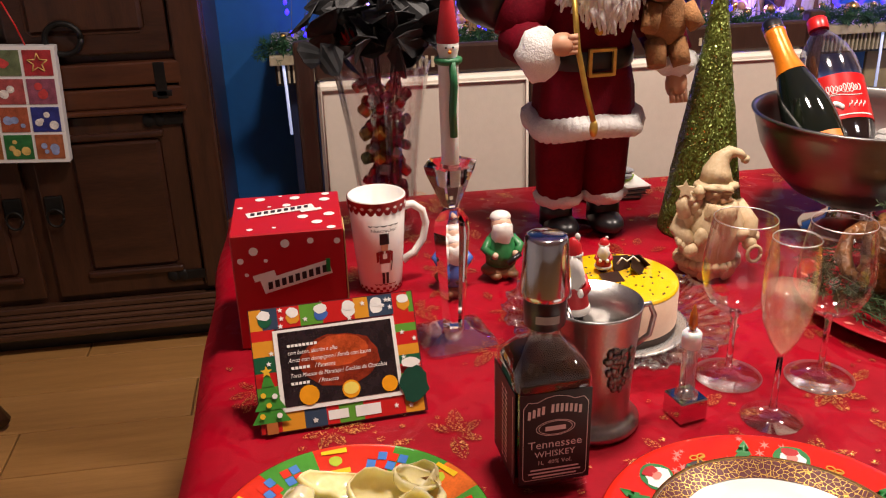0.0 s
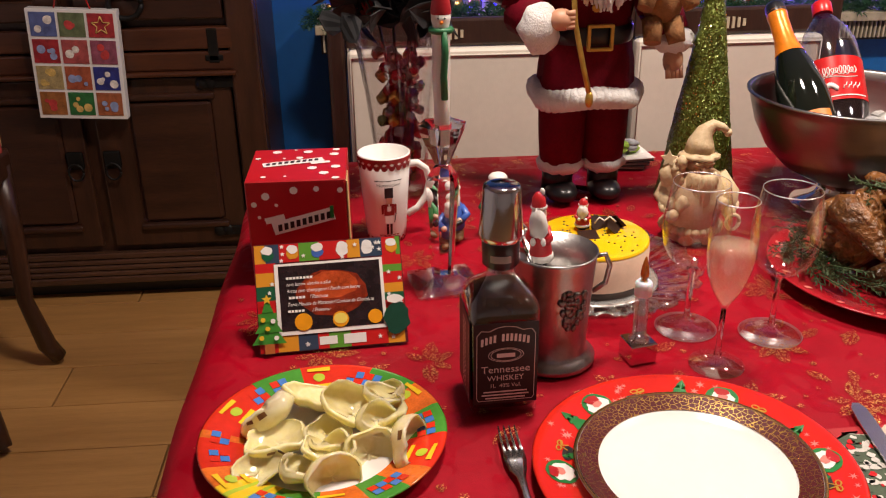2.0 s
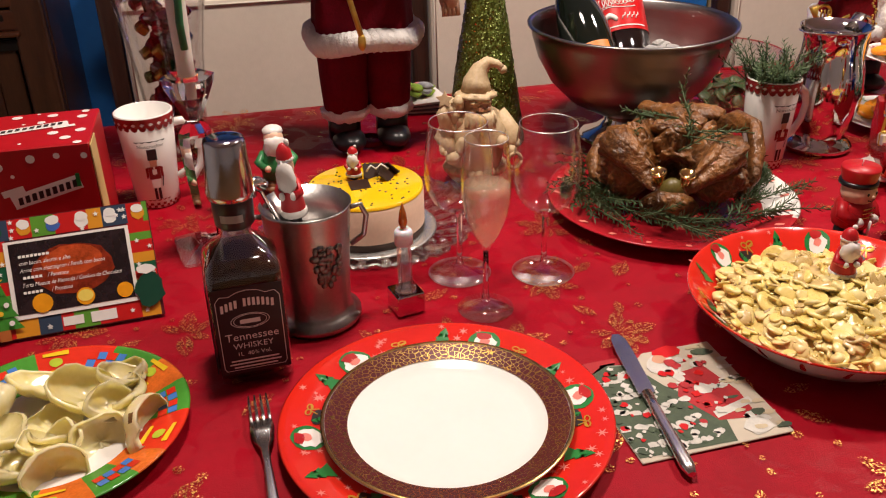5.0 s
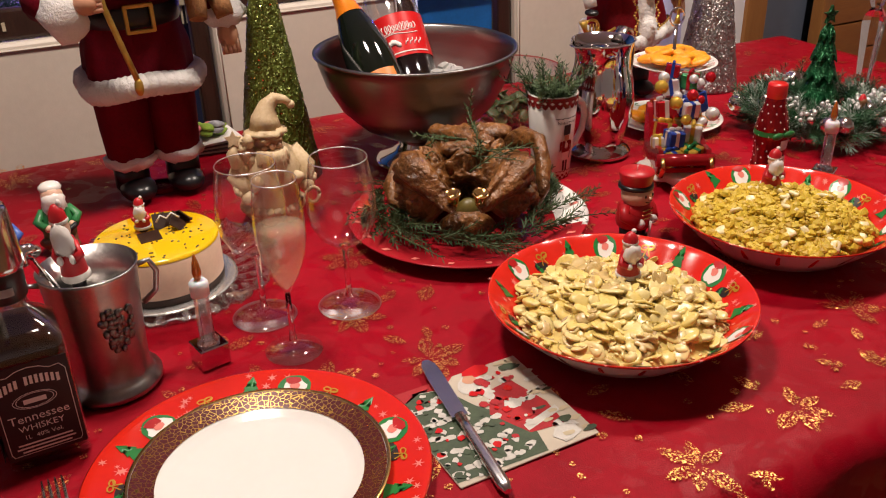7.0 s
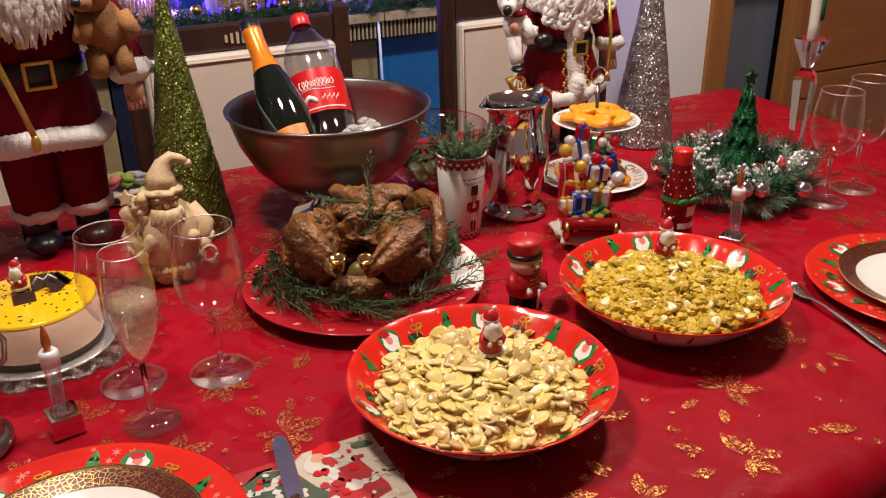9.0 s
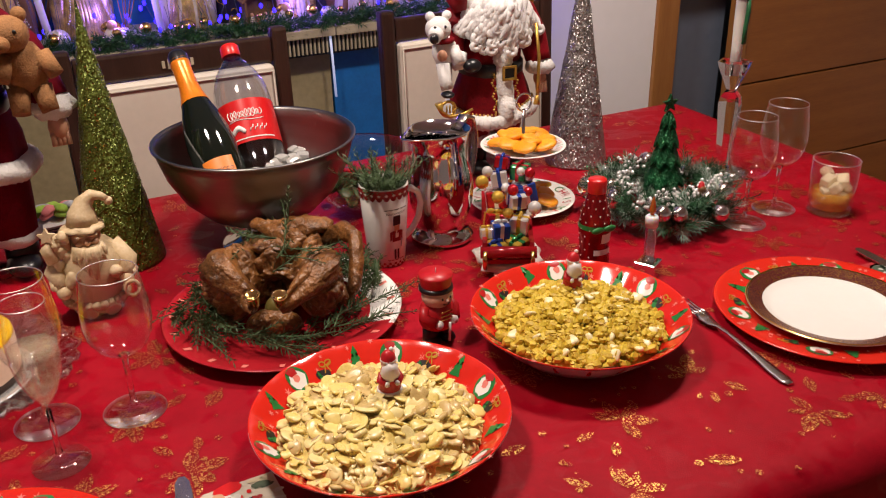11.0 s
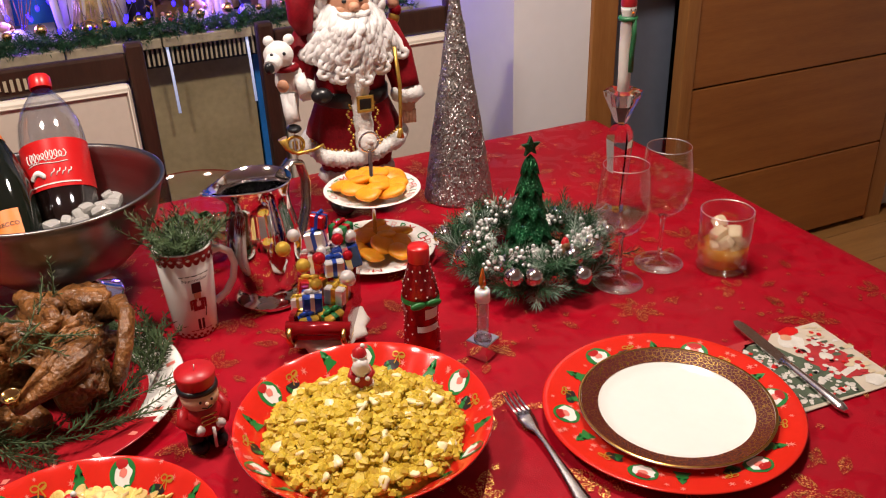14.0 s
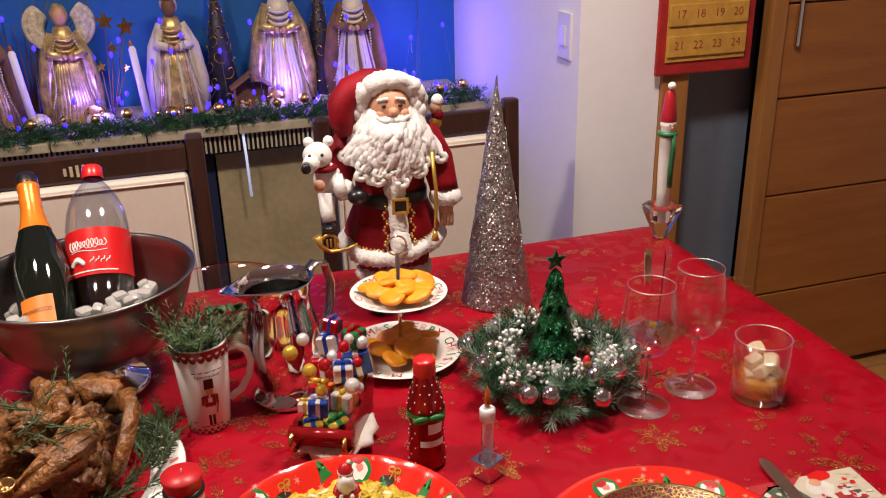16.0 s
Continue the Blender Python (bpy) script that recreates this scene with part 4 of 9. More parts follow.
hb = tube([(0.044, 0, 0.186), (0.066, 0, 0.205), (0.085, 0, 0.198), (0.094, 0, 0.165), (0.090, 0, 0.125), (0.075, 0, 0.085), (0.056, 0, 0.068)], 0.005, seg=12)
bmesh.ops.scale(hb, vec=(1, 2.2, 1), verts=hb.verts)
part("handle", hb, mat("pitcher_strap", (0.42, 0.38, 0.34), 0.25, 1.0), pit)
pit.matrix_world = pose(1.315, 1.132, T, 0, 0, 25)

cup = thing("ice_cup", pose(0.451, 0.824, T), "pewter ice cup with a crest and a small handle", "ice bucket")
part("body", lathe([(0, 0), (0.050, 0), (0.053, 0.004), (0.053, 0.009), (0.046, 0.014), (0.0415, 0.020), (0.0425, 0.05), (0.0452, 0.095), (0.0492, 0.142), (0.0505, 0.145), (0.0488, 0.146), (0.0435, 0.095), (0.040, 0.03), (0, 0.024)], 72), M_pewter, cup)
cr, qc = bm_new(), random.Random(14)
for i in range(54):
    u, w = qc.uniform(-1, 1), qc.uniform(-1, 1)
    x, z = 0.0165 * u * (1 - 0.45 * max(0, -w)), 0.088 + 0.026 * w
    a = math.radians(-70) + x / 0.045
    rr = 0.0415 + 0.0080 * z / 0.145
    ball((0.0016, 0.0042 * qc.uniform(0.5, 1.2), 0.0045 * qc.uniform(0.5, 1.2)), (rr * math.cos(a), rr * math.sin(a), z), cr, u=7, v=5, turn=Matrix.Rotation(a, 3, "Z"))
CREST = part("crest", cr, mat("dark_pewter", (0.20, 0.18, 0.16), 0.4, 1.0, var=0.3), cup, "raised tarnished crest")
tagged(CREST, kind="stuff")
for s in (1, -1):
    part("handle", tube([(s * 0.048, 0, 0.134), (s * 0.060, 0, 0.136), (s * 0.066, 0, 0.122), (s * 0.062, 0, 0.099), (s * 0.047, 0, 0.088)], 0.0032, seg=8), M_pewter, cup)
tg = thing("ice_tongs", tilted((0.455, 0.827, T + 0.03), (0.405, 0.800, T + 0.170)), "small steel ice tongs standing in the pewter cup", "tongs")
for s in (-1, 1):
    part("arm", box((0.016, 0.0022, 0.150), (0, s * 0.006, 0.085), bevel=0.001, seg=1), M_chrome, tg, m=pose(0, 0, 0, s * 2.0))
part("bend", tube([(0, -0.0085, 0.158), (0, -0.005, 0.167), (0, 0, 0.170), (0, 0.005, 0.167), (0, 0.0085, 0.158)], 0.006, seg=8), M_chrome, tg)


# ---- whiskey bottle ----
def squared(profile, seg=48, bm=None):
    """Like lathe, with a ring exponent that goes from round (2) to square."""
    bm = bm or bm_new()
    rings = []
    for w, z, e in profile:
        ring = []
        for i in range(seg):
            a = 2 * math.pi * i / seg
            c, s = math.cos(a), math.sin(a)
            k = (abs(c) ** e + abs(s) ** e) ** (-1 / e)
            ring.append(bm.verts.new((w * k * c, w * k * s, z)))
        rings.append(ring)
    for a, b in zip(rings, rings[1:]):
        for i in range(seg):
            f = bm.faces.new((a[i], a[(i + 1) % seg], b[(i + 1) % seg], b[i]))
            f.smooth = True
    bm.faces.new(rings[0][::-1])
    bm.faces.new(rings[-1])
    return bm


jb = thing("whiskey_bottle", pose(0.3765, 0.748, T, 0, 0, 3), "square whiskey bottle with a black label and silver cap", "bottle")
part("glass", squared([(0.034, 0, 8), (0.038, 0.004, 10), (0.038, 0.124, 10), (0.0365, 0.131, 8), (0.027, 0.144, 4), (0.0175, 0.153, 2.2), (0.0150, 0.159, 2), (0.0148, 0.176, 2), (0.0165, 0.178, 2), (0.0165, 0.182, 2)]), thin_glass("bottle_glass", (0.90, 0.92, 0.92), 1.0, 0.10, 0.8), jb)
part("whiskey", squared([(0.033, 0.006, 8), (0.0365, 0.010, 10), (0.0365, 0.122, 10), (0.0350, 0.128, 8), (0.0262, 0.140, 4)]), mat("brown_whiskey", (0.030, 0.010, 0.004), 0.06, var=0.3), jb, "dark amber whiskey")
part("neck_seal", lathe([(0.0168, 0.166), (0.0195, 0.169), (0.0205, 0.196), (0.0195, 0.202), (0, 0.202)], 32), M_black, jb, "black neck seal")
part("cap", lathe([(0.0205, 0.196), (0.0232, 0.198), (0.0236, 0.203), (0.0208, 0.236), (0.0200, 0.252), (0.0188, 0.256), (0.0150, 0.2572), (0, 0.2574)], 40), mat("smoked_metal", (0.50, 0.50, 0.52), 0.12, 1.0, var=0.1), jb, "silver pouring cap")
part("seal_print", curved_label(0.0204, 0.176, 0.184, -2.3, -1.2, 0.0006, 10), mat("faded_ink", (0.35, 0.33, 0.30), 0.5), jb, "plain pale mark")
M_lab = mat("black_label", (0.008, 0.008, 0.010), 0.45, var=0.4)
lab = part("label", box((0.070, 0.0008, 0.100), (0, -0.0385, 0.066)), M_lab, jb, "black paper label with white print")
part("side_label", box((0.0008, 0.070, 0.100), (-0.0385, 0, 0.066)), M_lab, jb)
lw = bm_new()


def line_at(bm, x0, z0, x1, z1, w=0.0007, y=-0.0394):
    d = Vector((x1 - x0, 0, z1 - z0))
    n = Vector((-d.z, 0, d.x)).normalized() * w / 2
    p0, p1 = Vector((x0, y, z0)), Vector((x1, y, z1))
    bm.faces.new([bm.verts.new(p) for p in (p0 - n, p1 - n, p1 + n, p0 + n)])


for x in (-0.0315, 0.0315):
    line_at(lw, x, 0.030, x, 0.108)
line_at(lw, -0.0295, 0.0265, 0.0295, 0.0265)
for s in (-1, 1):
    pts = [(s * 0.0315, 0.108), (s * 0.027, 0.114), (s * 0.018, 0.113), (s * 0.010, 0.117), (0, 0.1185)]
    for a, b in zip(pts, pts[1:]):
        line_at(lw, *a, *b)
    line_at(lw, s * 0.0315, 0.030, s * 0.0295, 0.0265)
for i in range(12):
    x = -0.026 + i * 0.0045
    arch = 0.006 * (1 - (x / 0.028) ** 2)
    if i != 4:
        line_at(lw, x, 0.0945 + arch, x + 0.0004, 0.1035 + arch, 0.0028)
ov = [(0.019 * math.cos(i * math.pi / 12), 0.0835 + 0.0085 * math.sin(i * math.pi / 12)) for i in range(25)]
for k in (1.0, 0.86):
    for a, b in zip(ov, ov[1:]):
        line_at(lw, a[0] * k, 0.0835 + (a[1] - 0.0835) * k, b[0] * k, 0.0835 + (b[1] - 0.0835) * k, 0.0006)
line_at(lw, -0.010, 0.083, 0.010, 0.083, 0.005)
for z, w in ((0.0375, 0.024), (0.0335, 0.026), (0.0295, 0.022)):
    line_at(lw, -w, z, w, z, 0.0018)
for body, size, z in (("Tennessee", 0.0125, 0.0655), ("WHISKEY", 0.0095, 0.0545), ("1L  40% Vol.", 0.0068, 0.0450)):
    tb = words(body, size)
    for v in tb.verts:
        v.co = Vector((v.co.x, -0.0394, z + v.co.y))
    join(lw, tb)
bmesh.ops.translate(lw, vec=(0, 0, -0.006), verts=lw.verts)
part("label_print", lw, M_pw, lab)
sw = bm_new()
for i in range(14):
    z = 0.03 + i * 0.006
    for a, b in ((-0.012, -0.004), (0.0, 0.006)):
        sw.faces.new([sw.verts.new(p) for p in ((-0.0394, a, z), (-0.0394, b, z + 0.002), (-0.0394, b, z + 0.0045), (-0.0394, a, z + 0.0025))])
for y in (-0.031, 0.031):
    sw.faces.new([sw.verts.new(p) for p in ((-0.0394, y, 0.027), (-0.0394, y + 0.001, 0.027), (-0.0394, y + 0.001, 0.118), (-0.0394, y, 0.118))])
bmesh.ops.translate(sw, vec=(0, 0, -0.006), verts=sw.verts)
part("side_print", sw, M_pw, jb)


# ---- crystal candle holders and the snowman candles ----
def crystal_holder(m):
    t = thing("crystal_candle_holder", m, "tall faceted crystal candle holder", "candle holder", "crystal candle holders")
    part("base", squared([(0.047, 0, 12), (0.047, 0.004, 12), (0.021, 0.017, 10), (0.018, 0.018, 10)], 32), M_plinth, t)
    part("column", lathe([(0, 0.0182), (0.014, 0.0185), (0.017, 0.06), (0.0235, 0.15), (0.021, 0.165), (0.010, 0.180), (0, 0.1801)], 6), M_crystal, t)
    part("cup", lathe([(0, 0.1804), (0.011, 0.181), (0.017, 0.195), (0.031, 0.226), (0.0335, 0.236), (0.026, 0.237), (0.0135, 0.237), (0.0125, 0.212), (0, 0.211)], 6), M_crystal, t)
    for o in t.children:
        for f in o.data.polygons:
            f.use_smooth = False
    return t


def snowman_candle(m):
    bm = lathe([(0, 0), (0.0105, 0), (0.0105, 0.05), (0.0115, 0.09), (0.0118, 0.14), (0.0105, 0.152), (0.0125, 0.160), (0.0125, 0.168), (0, 0.169)], 20)
    lathe([(0.0128, 0.167), (0.0132, 0.172), (0.0105, 0.190), (0.0075, 0.212), (0.003, 0.220), (0, 0.221)], 20, bm, 1)
    ball(0.0065, (0.001, -0.001, 0.223), bm, 0)
    tube([(0.0125 * math.cos(a), 0.0125 * math.sin(a), 0.147) for a in [i * math.pi / 8 for i in range(17)]], 0.0042, bm, 2, 8)
    tube([(0.003, -0.0125, 0.147), (0.004, -0.0135, 0.12), (0.002, -0.013, 0.09), (0.003, -0.0125, 0.06)], [0.004, 0.0045, 0.0045, 0.0045], bm, 2, 8)
    ball(0.0022, (0, -0.0130, 0.158), bm, 3, 8, 6)
    for x in (-0.004, 0.004):
        ball(0.0013, (x, -0.0118, 0.163), bm, 4, 8, 6)
    return solo("snowman_candle", bm, [mat("white_wax", (0.78, 0.75, 0.70), 0.45, var=0.05, Subsurface_Weight=0.1), mat("red_wax", (0.38, 0.012, 0.02), 0.4), mat("green_wax", (0.02, 0.14, 0.05), 0.45), M_orange, M_black], m, "white snowman candle with a red cap and green scarf", "candle", "snowman candles")


for cx, cy, rz in ((0.337, 1.035, 10), (1.952, 1.120, 30)):
    crystal_holder(pose(cx, cy, T, 0, 0, rz))
    snowman_candle(pose(cx, cy, T + 0.2115, 0, 0, 0))


# ---- small light-up candles ----
def acrylic_candle(m):
    t = thing("acrylic_candle", m, "small clear acrylic candle on a mirrored cube", "candle", "acrylic candles")
    part("cube", box((0.034, 0.034, 0.026), (0, 0, 0.013), bevel=0.0012, seg=1), M_chrome, t, "mirrored cube")
    part("column", lathe([(0, 0.0262), (0.0125, 0.0262), (0.0125, 0.029), (0.0085, 0.034), (0.0085, 0.094), (0, 0.094)], 20), M_plinth, t)
    fk, qf = bm_new(), random.Random(3)
    for i in range(26):
        ball(0.0009, (qf.uniform(-0.005, 0.005), qf.uniform(-0.005, 0.005), qf.uniform(0.038, 0.086)), fk, u=5, v=4)
    tagged(part("glitter_fleck", fk, M_chrome, t), kind="stuff")
    part("drip_collar", lathe([(0.0086, 0.088), (0.0105, 0.0865), (0.0105, 0.102), (0.008, 0.105), (0, 0.105)], 20), mat("milky_plastic", (0.75, 0.76, 0.80), 0.3, var=0.05, Subsurface_Weight=0.3), t, "milky drip collar")
    part("flame", lathe([(0, 0.1052), (0.0035, 0.106), (0.0052, 0.114), (0.0040, 0.124), (0.0012, 0.135), (0, 0.137)], 16), mat("amber_plastic", (0.70, 0.20, 0.03), 0.1, var=0.2, Transmission_Weight=0.5), t, "amber plastic flame")
    return t


acrylic_candle(pose(0.556, 0.812, T, 0, 0, 12))
acrylic_candle(pose(1.538, 0.838, T, 0, 0, 30))

# ---- gift box ----
gb = thing("panettone_box", pose(0.136, 1.124, T) @ Matrix.Diagonal((1, 0.92, 1, 1)), "red cardboard cake box with white dots", "box")
part("carton", box((0.138, 0.150, 0.156), (0, 0, 0.0785), bevel=0.0015, seg=1), mat("red_card", (0.42, 0.008, 0.014), 0.32, var=0.08, scale=5), gb)
part("flap", box((0.0012, 0.05, 0.150), (0.0702, -0.05, 0.078)), mat("cream_card", (0.62, 0.45, 0.18), 0.5, var=0.1), gb, "cream card flap")
db, q = bm_new(), random.Random(12)
pts = []
for face in (0, 1):
    n = 0
    while n < 24:
        u, v = q.uniform(-0.062, 0.062), q.uniform(-0.070, 0.070)
        if abs(u * 0.25 - v - 0.0) < 0.027 or any(f == face and math.hypot(u - a, v - b) < 0.019 for f, a, b in pts):
            n += 0.2
            continue
        pts.append((face, u, v))
        n += 1
for face, u, v in pts:
    r = q.choice((0.0025, 0.004, 0.0055, 0.007))
    ring = circle(r, 14, (u, v))
    vs = [db.verts.new((x, -0.0756, y + 0.078) if face == 0 else (x, y, 0.1572)) for x, y in ring]
    db.faces.new(vs)
tagged(part("dots", db, M_pw, gb, "white printed dots"), kind="stuff")
nb = bm_new()
for face in (0, 1):
    for (x0, y0, x1, y1, w) in ((-0.035, -0.006, 0.050, 0.015, 0.019), (-0.045, 0.006, -0.018, 0.012, 0.009)):
        d = Vector((x1 - x0, y1 - y0))
        n = Vector((-d.y, d.x)).normalized() * w / 2
        quad = [Vector((x0, y0)) - n, Vector((x1, y1)) - n, Vector((x1, y1)) + n, Vector((x0, y0)) + n]
        nb.faces.new([nb.verts.new((p.x, -0.0760, p.y + 0.092) if face == 0 else (-p.x, -p.y + 0.01, 0.1576)) for p in quad])
tagged(part("banner", nb, M_pw, gb, "plain white banner"), kind="stuff")
wb = bm_new()
for i in range(9):
    x = -0.028 + i * 0.0085
    z = -0.0009 + x * 0.247
    wb.faces.new([wb.verts.new((xx, -0.0764, zz + 0.0955)) for xx, zz in ((x, z - 0.0055), (x + 0.0055, z - 0.0045), (x + 0.0055, z + 0.0055), (x, z + 0.0045))])
    wb.faces.new([wb.verts.new((-xx, -zz + 0.0065, 0.1580)) for xx, zz in ((x, z - 0.0055), (x + 0.0055, z - 0.0045), (x + 0.0055, z + 0.0055), (x, z + 0.0045))])
tagged(part("bars", wb, M_pk, gb), kind="stuff")
part("sprig", slab([(0.045, -0.0762), (0.05, -0.0762), (0.05, -0.0768), (0.045, -0.0768)], 0.10, 0.118), M_pg, gb)
part("window", box((0.085, 0.001, 0.05), (0.012, -0.0752, 0.026)), mat("dark_photo", (0.05, 0.012, 0.006), 0.3, var=0.8, scale=60), gb, "dark printed picture")

# ---- photo frame with the menu ----
v0, v1 = Vector((0.096, 0.858, T)), Vector((0.279, 0.872, T))
ux = (v1 - v0).normalized()
uz = Vector((-0.03, 0.52, 0.85)).normalized()
uz = (uz - ux * uz.dot(ux)).normalized()
uy = uz.cross(ux)
fm = Matrix((ux, uy, uz)).transposed().to_4x4()
fm.translation = (v0 + v1) / 2 + Vector((0, 0, 0.002))
FW, FH = 0.184, 0.136
pf = thing("menu_frame", fm, "colourful Christmas card frame holding a dinner menu", "picture frame")
part("board", box((FW, 0.004, FH), (0, 0, FH / 2)), mat("frame_card", (0.09, 0.010, 0.016), 0.3, var=0.2), pf)
part("strut", box((0.05, 0.0025, 0.118), (0, 0.034, 0.052), turn=Matrix.Rotation(radians(32), 3, "X")), mat("grey_card", (0.2, 0.19, 0.18), 0.7), pf)
fb = bm_new()


def quad(bm, x0, z0, x1, z1, y, mi=0):
    f = bm.faces.new([bm.verts.new(p) for p in ((x0, y, z0), (x1, y, z0), (x1, y, z1), (x0, y, z1))])
    f.material_index = mi


def poly(bm, pts, y, mi=0):
    f = bm.faces.new([bm.verts.new((x, y, z)) for x, z in pts])
    f.material_index = mi


q = random.Random(5)
cols = [mat("card_%s" % n, c, 0.3, var=0.08) for n, c in (("red", (0.50, 0.012, 0.012)), ("green", (0.10, 0.28, 0.03)), ("slate", (0.03, 0.05, 0.09)), ("amber", (0.62, 0.26, 0.02)), ("deep_green", (0.01, 0.09, 0.04)), ("white", (0.75, 0.73, 0.70)), ("blue", (0.05, 0.12, 0.40)))]
for row in (0, 1):
    z0, z1 = ((0.112, 0.135) if row else (0.001, 0.022))
    x = -FW / 2 + 0.001
    k = row
    while x < FW / 2 - 0.004:
        w = min(q.uniform(0.013, 0.028), FW / 2 - 0.001 - x)
        s = q.uniform(-0.003, 0.003)
        poly(fb, [(x, z0), (x + w + s * 0, z0), (x + w, z1), (x, z1)], -0.0024, (0, 3, 2, 0, 1, 0)[k % 6])
        x += w
        k += 1
for side in (-1, 1):
    z = 0.022
    k = 0
    while z < 0.110:
        h_ = min(q.uniform(0.009, 0.018), 0.112 - z)
        xa, xb = (-FW / 2 + 0.001, -0.066) if side < 0 else (0.066, FW / 2 - 0.001)
        quad(fb, xa, z, xb, z + h_, -0.0024, (0, 1, 0, 4, 3)[k % 5])
        z += h_
        k += 1
for i in range(6):
    cx = -0.075 + i * 0.031
    poly(fb, [(cx + x, 0.1225 + z) for x, z in blob(0.0075, 12, i, 0.1)], -0.0028, (4, 3, 6, 5, 5, 3)[i])
    poly(fb, [(cx + x, 0.128 + z) for x, z in blob(0.0055, 10, i + 3, 0.15, 1.3)], -0.0031, 5)
for i in range(26):
    cx, cz = q.uniform(-0.088, 0.088), q.choice((q.uniform(0.003, 0.02), q.uniform(0.113, 0.133)))
    if i % 3 == 0:
        cx, cz = q.choice((-1, 1)) * q.uniform(0.069, 0.088), q.uniform(0.02, 0.11)
    poly(fb, [(cx + x, cz + z) for x, z in star(0.0032, 5, 0.45)], -0.0034, 5)
quad(fb, -0.018, 0.006, 0.004, 0.016, -0.0030, 5)
quad(fb, 0.012, 0.005, 0.040, 0.017, -0.0030, 5)
part("prints", fb, cols, pf, "coloured patches, stars and small caps")
ph = bm_new()
quad(ph, -0.068, 0.021, 0.067, 0.110, -0.0036, 0)
part("mount", ph, M_pw, pf, "white inner border")
ph = bm_new()
quad(ph, -0.063, 0.026, 0.063, 0.107, -0.0040, 0)
poly(ph, [(0.002 + x, 0.070 + z * 0.66) for x, z in blob(0.044, 24, 4, 0.05)], -0.0043, 1)
poly(ph, [(0.002 + x, 0.080 + z * 0.5) for x, z in blob(0.034, 20, 8, 0.08)], -0.0046, 2)
for x, r in ((-0.036, 0.011), (0.010, 0.010), (0.053, 0.009)):
    poly(ph, [(x + a, 0.036 + b) for a, b in circle(r, 16)], -0.0047, 3)
poly(ph, [(0.010 + a, 0.037 + b * 0.8) for a, b in circle(0.0085, 16)], -0.0050, 4)
part("photo", ph, [mat("photo_dark", (0.018, 0.010, 0.012), 0.25, var=0.6, scale=70), mat("photo_roast", (0.20, 0.022, 0.008), 0.25, var=0.6, scale=90), mat("photo_glaze", (0.42, 0.06, 0.015), 0.25, var=0.5, scale=90), mat("photo_orange", (0.75, 0.30, 0.01), 0.25), mat("photo_lemon", (0.78, 0.62, 0.12), 0.25)], pf, "photo of a roast with oranges")
tx = bm_new()
for i, body in enumerate(("com bacon, alecrim e alho", "Arroz com champignon / Farofa com bacon", "/ Panetone", "Torta Mousse de Maracuja / Cookies de Chocolate", "/ Prosecco")):
    tb = words(body, 0.0066, "LEFT")
    for v in tb.verts:
        v.co = Vector(((-0.054, -0.054, -0.026, -0.054, -0.024)[i] + v.co.x * 0.78 + v.co.y * 0.25, -0.0052, 0.0835 - i * 0.0084 + v.co.y))
    join(tx, tb)
for x0, x1, z in ((-0.054, -0.020, 0.0910), (-0.052, -0.030, 0.0665), (-0.054, -0.030, 0.0497)):
    for k in range(int((x1 - x0) / 0.0042)):
        quad(tx, x0 + 0.0042 * k, z - 0.0012, x0 + 0.0042 * k + 0.0032, z + 0.0018, -0.0052)
part("menu_text", tx, M_pw, pf, "white menu lettering")
tb = bm_new()
for k, (w, z0, z1) in enumerate(((0.021, 0.012, 0.032), (0.017, 0.026, 0.044), (0.012, 0.039, 0.056), (0.007, 0.051, 0.064))):
    poly(tb, [(-0.079 - w, z0), (-0.079 + w, z0), (-0.079 + w * 0.35, z1), (-0.079 - w * 0.35, z1)], -0.0054 - 0.0006 * k, 0)
for i, (x, z) in enumerate(((-0.088, 0.020), (-0.070, 0.019), (-0.080, 0.031), (-0.073, 0.040), (-0.085, 0.042))):
    poly(tb, [(x + a, z + b) for a, b in circle(0.003, 10)], -0.0080, 1 + i % 2)
poly(tb, [(-0.079 + x, 0.067 + z) for x, z in star(0.0065, 5, 0.45)], -0.0082, 1)
quad(tb, -0.085, 0.0, -0.073, 0.012, -0.0056, 3)
part("fir_cutout", tb, [mat("cutout_green", (0.05, 0.24, 0.03), 0.3), mat("cutout_yellow", (0.75, 0.45, 0.03), 0.3), M_pw, mat("cutout_pot", (0.40, 0.12, 0.03), 0.3)], pf, "green fir tree cut-out")
kb = bm_new()
poly(kb, [(0.080 + x, 0.032 + z * 1.3) for x, z in blob(0.016, 14, 21, 0.15)], -0.0056, 0)
poly(kb, [(0.079 + x, 0.056 + z * 0.6) for x, z in blob(0.010, 12, 22, 0.15)], -0.0062, 1)
part("figure_cutout", kb, [mat("cutout_dark_green", (0.008, 0.05, 0.03), 0.3), M_pw], pf, "dark green cut-out with a white cap")


# ---- food ----
M_rose = mat("rosemary_green", (0.055, 0.095, 0.034), 0.6, var=0.45, scale=80)


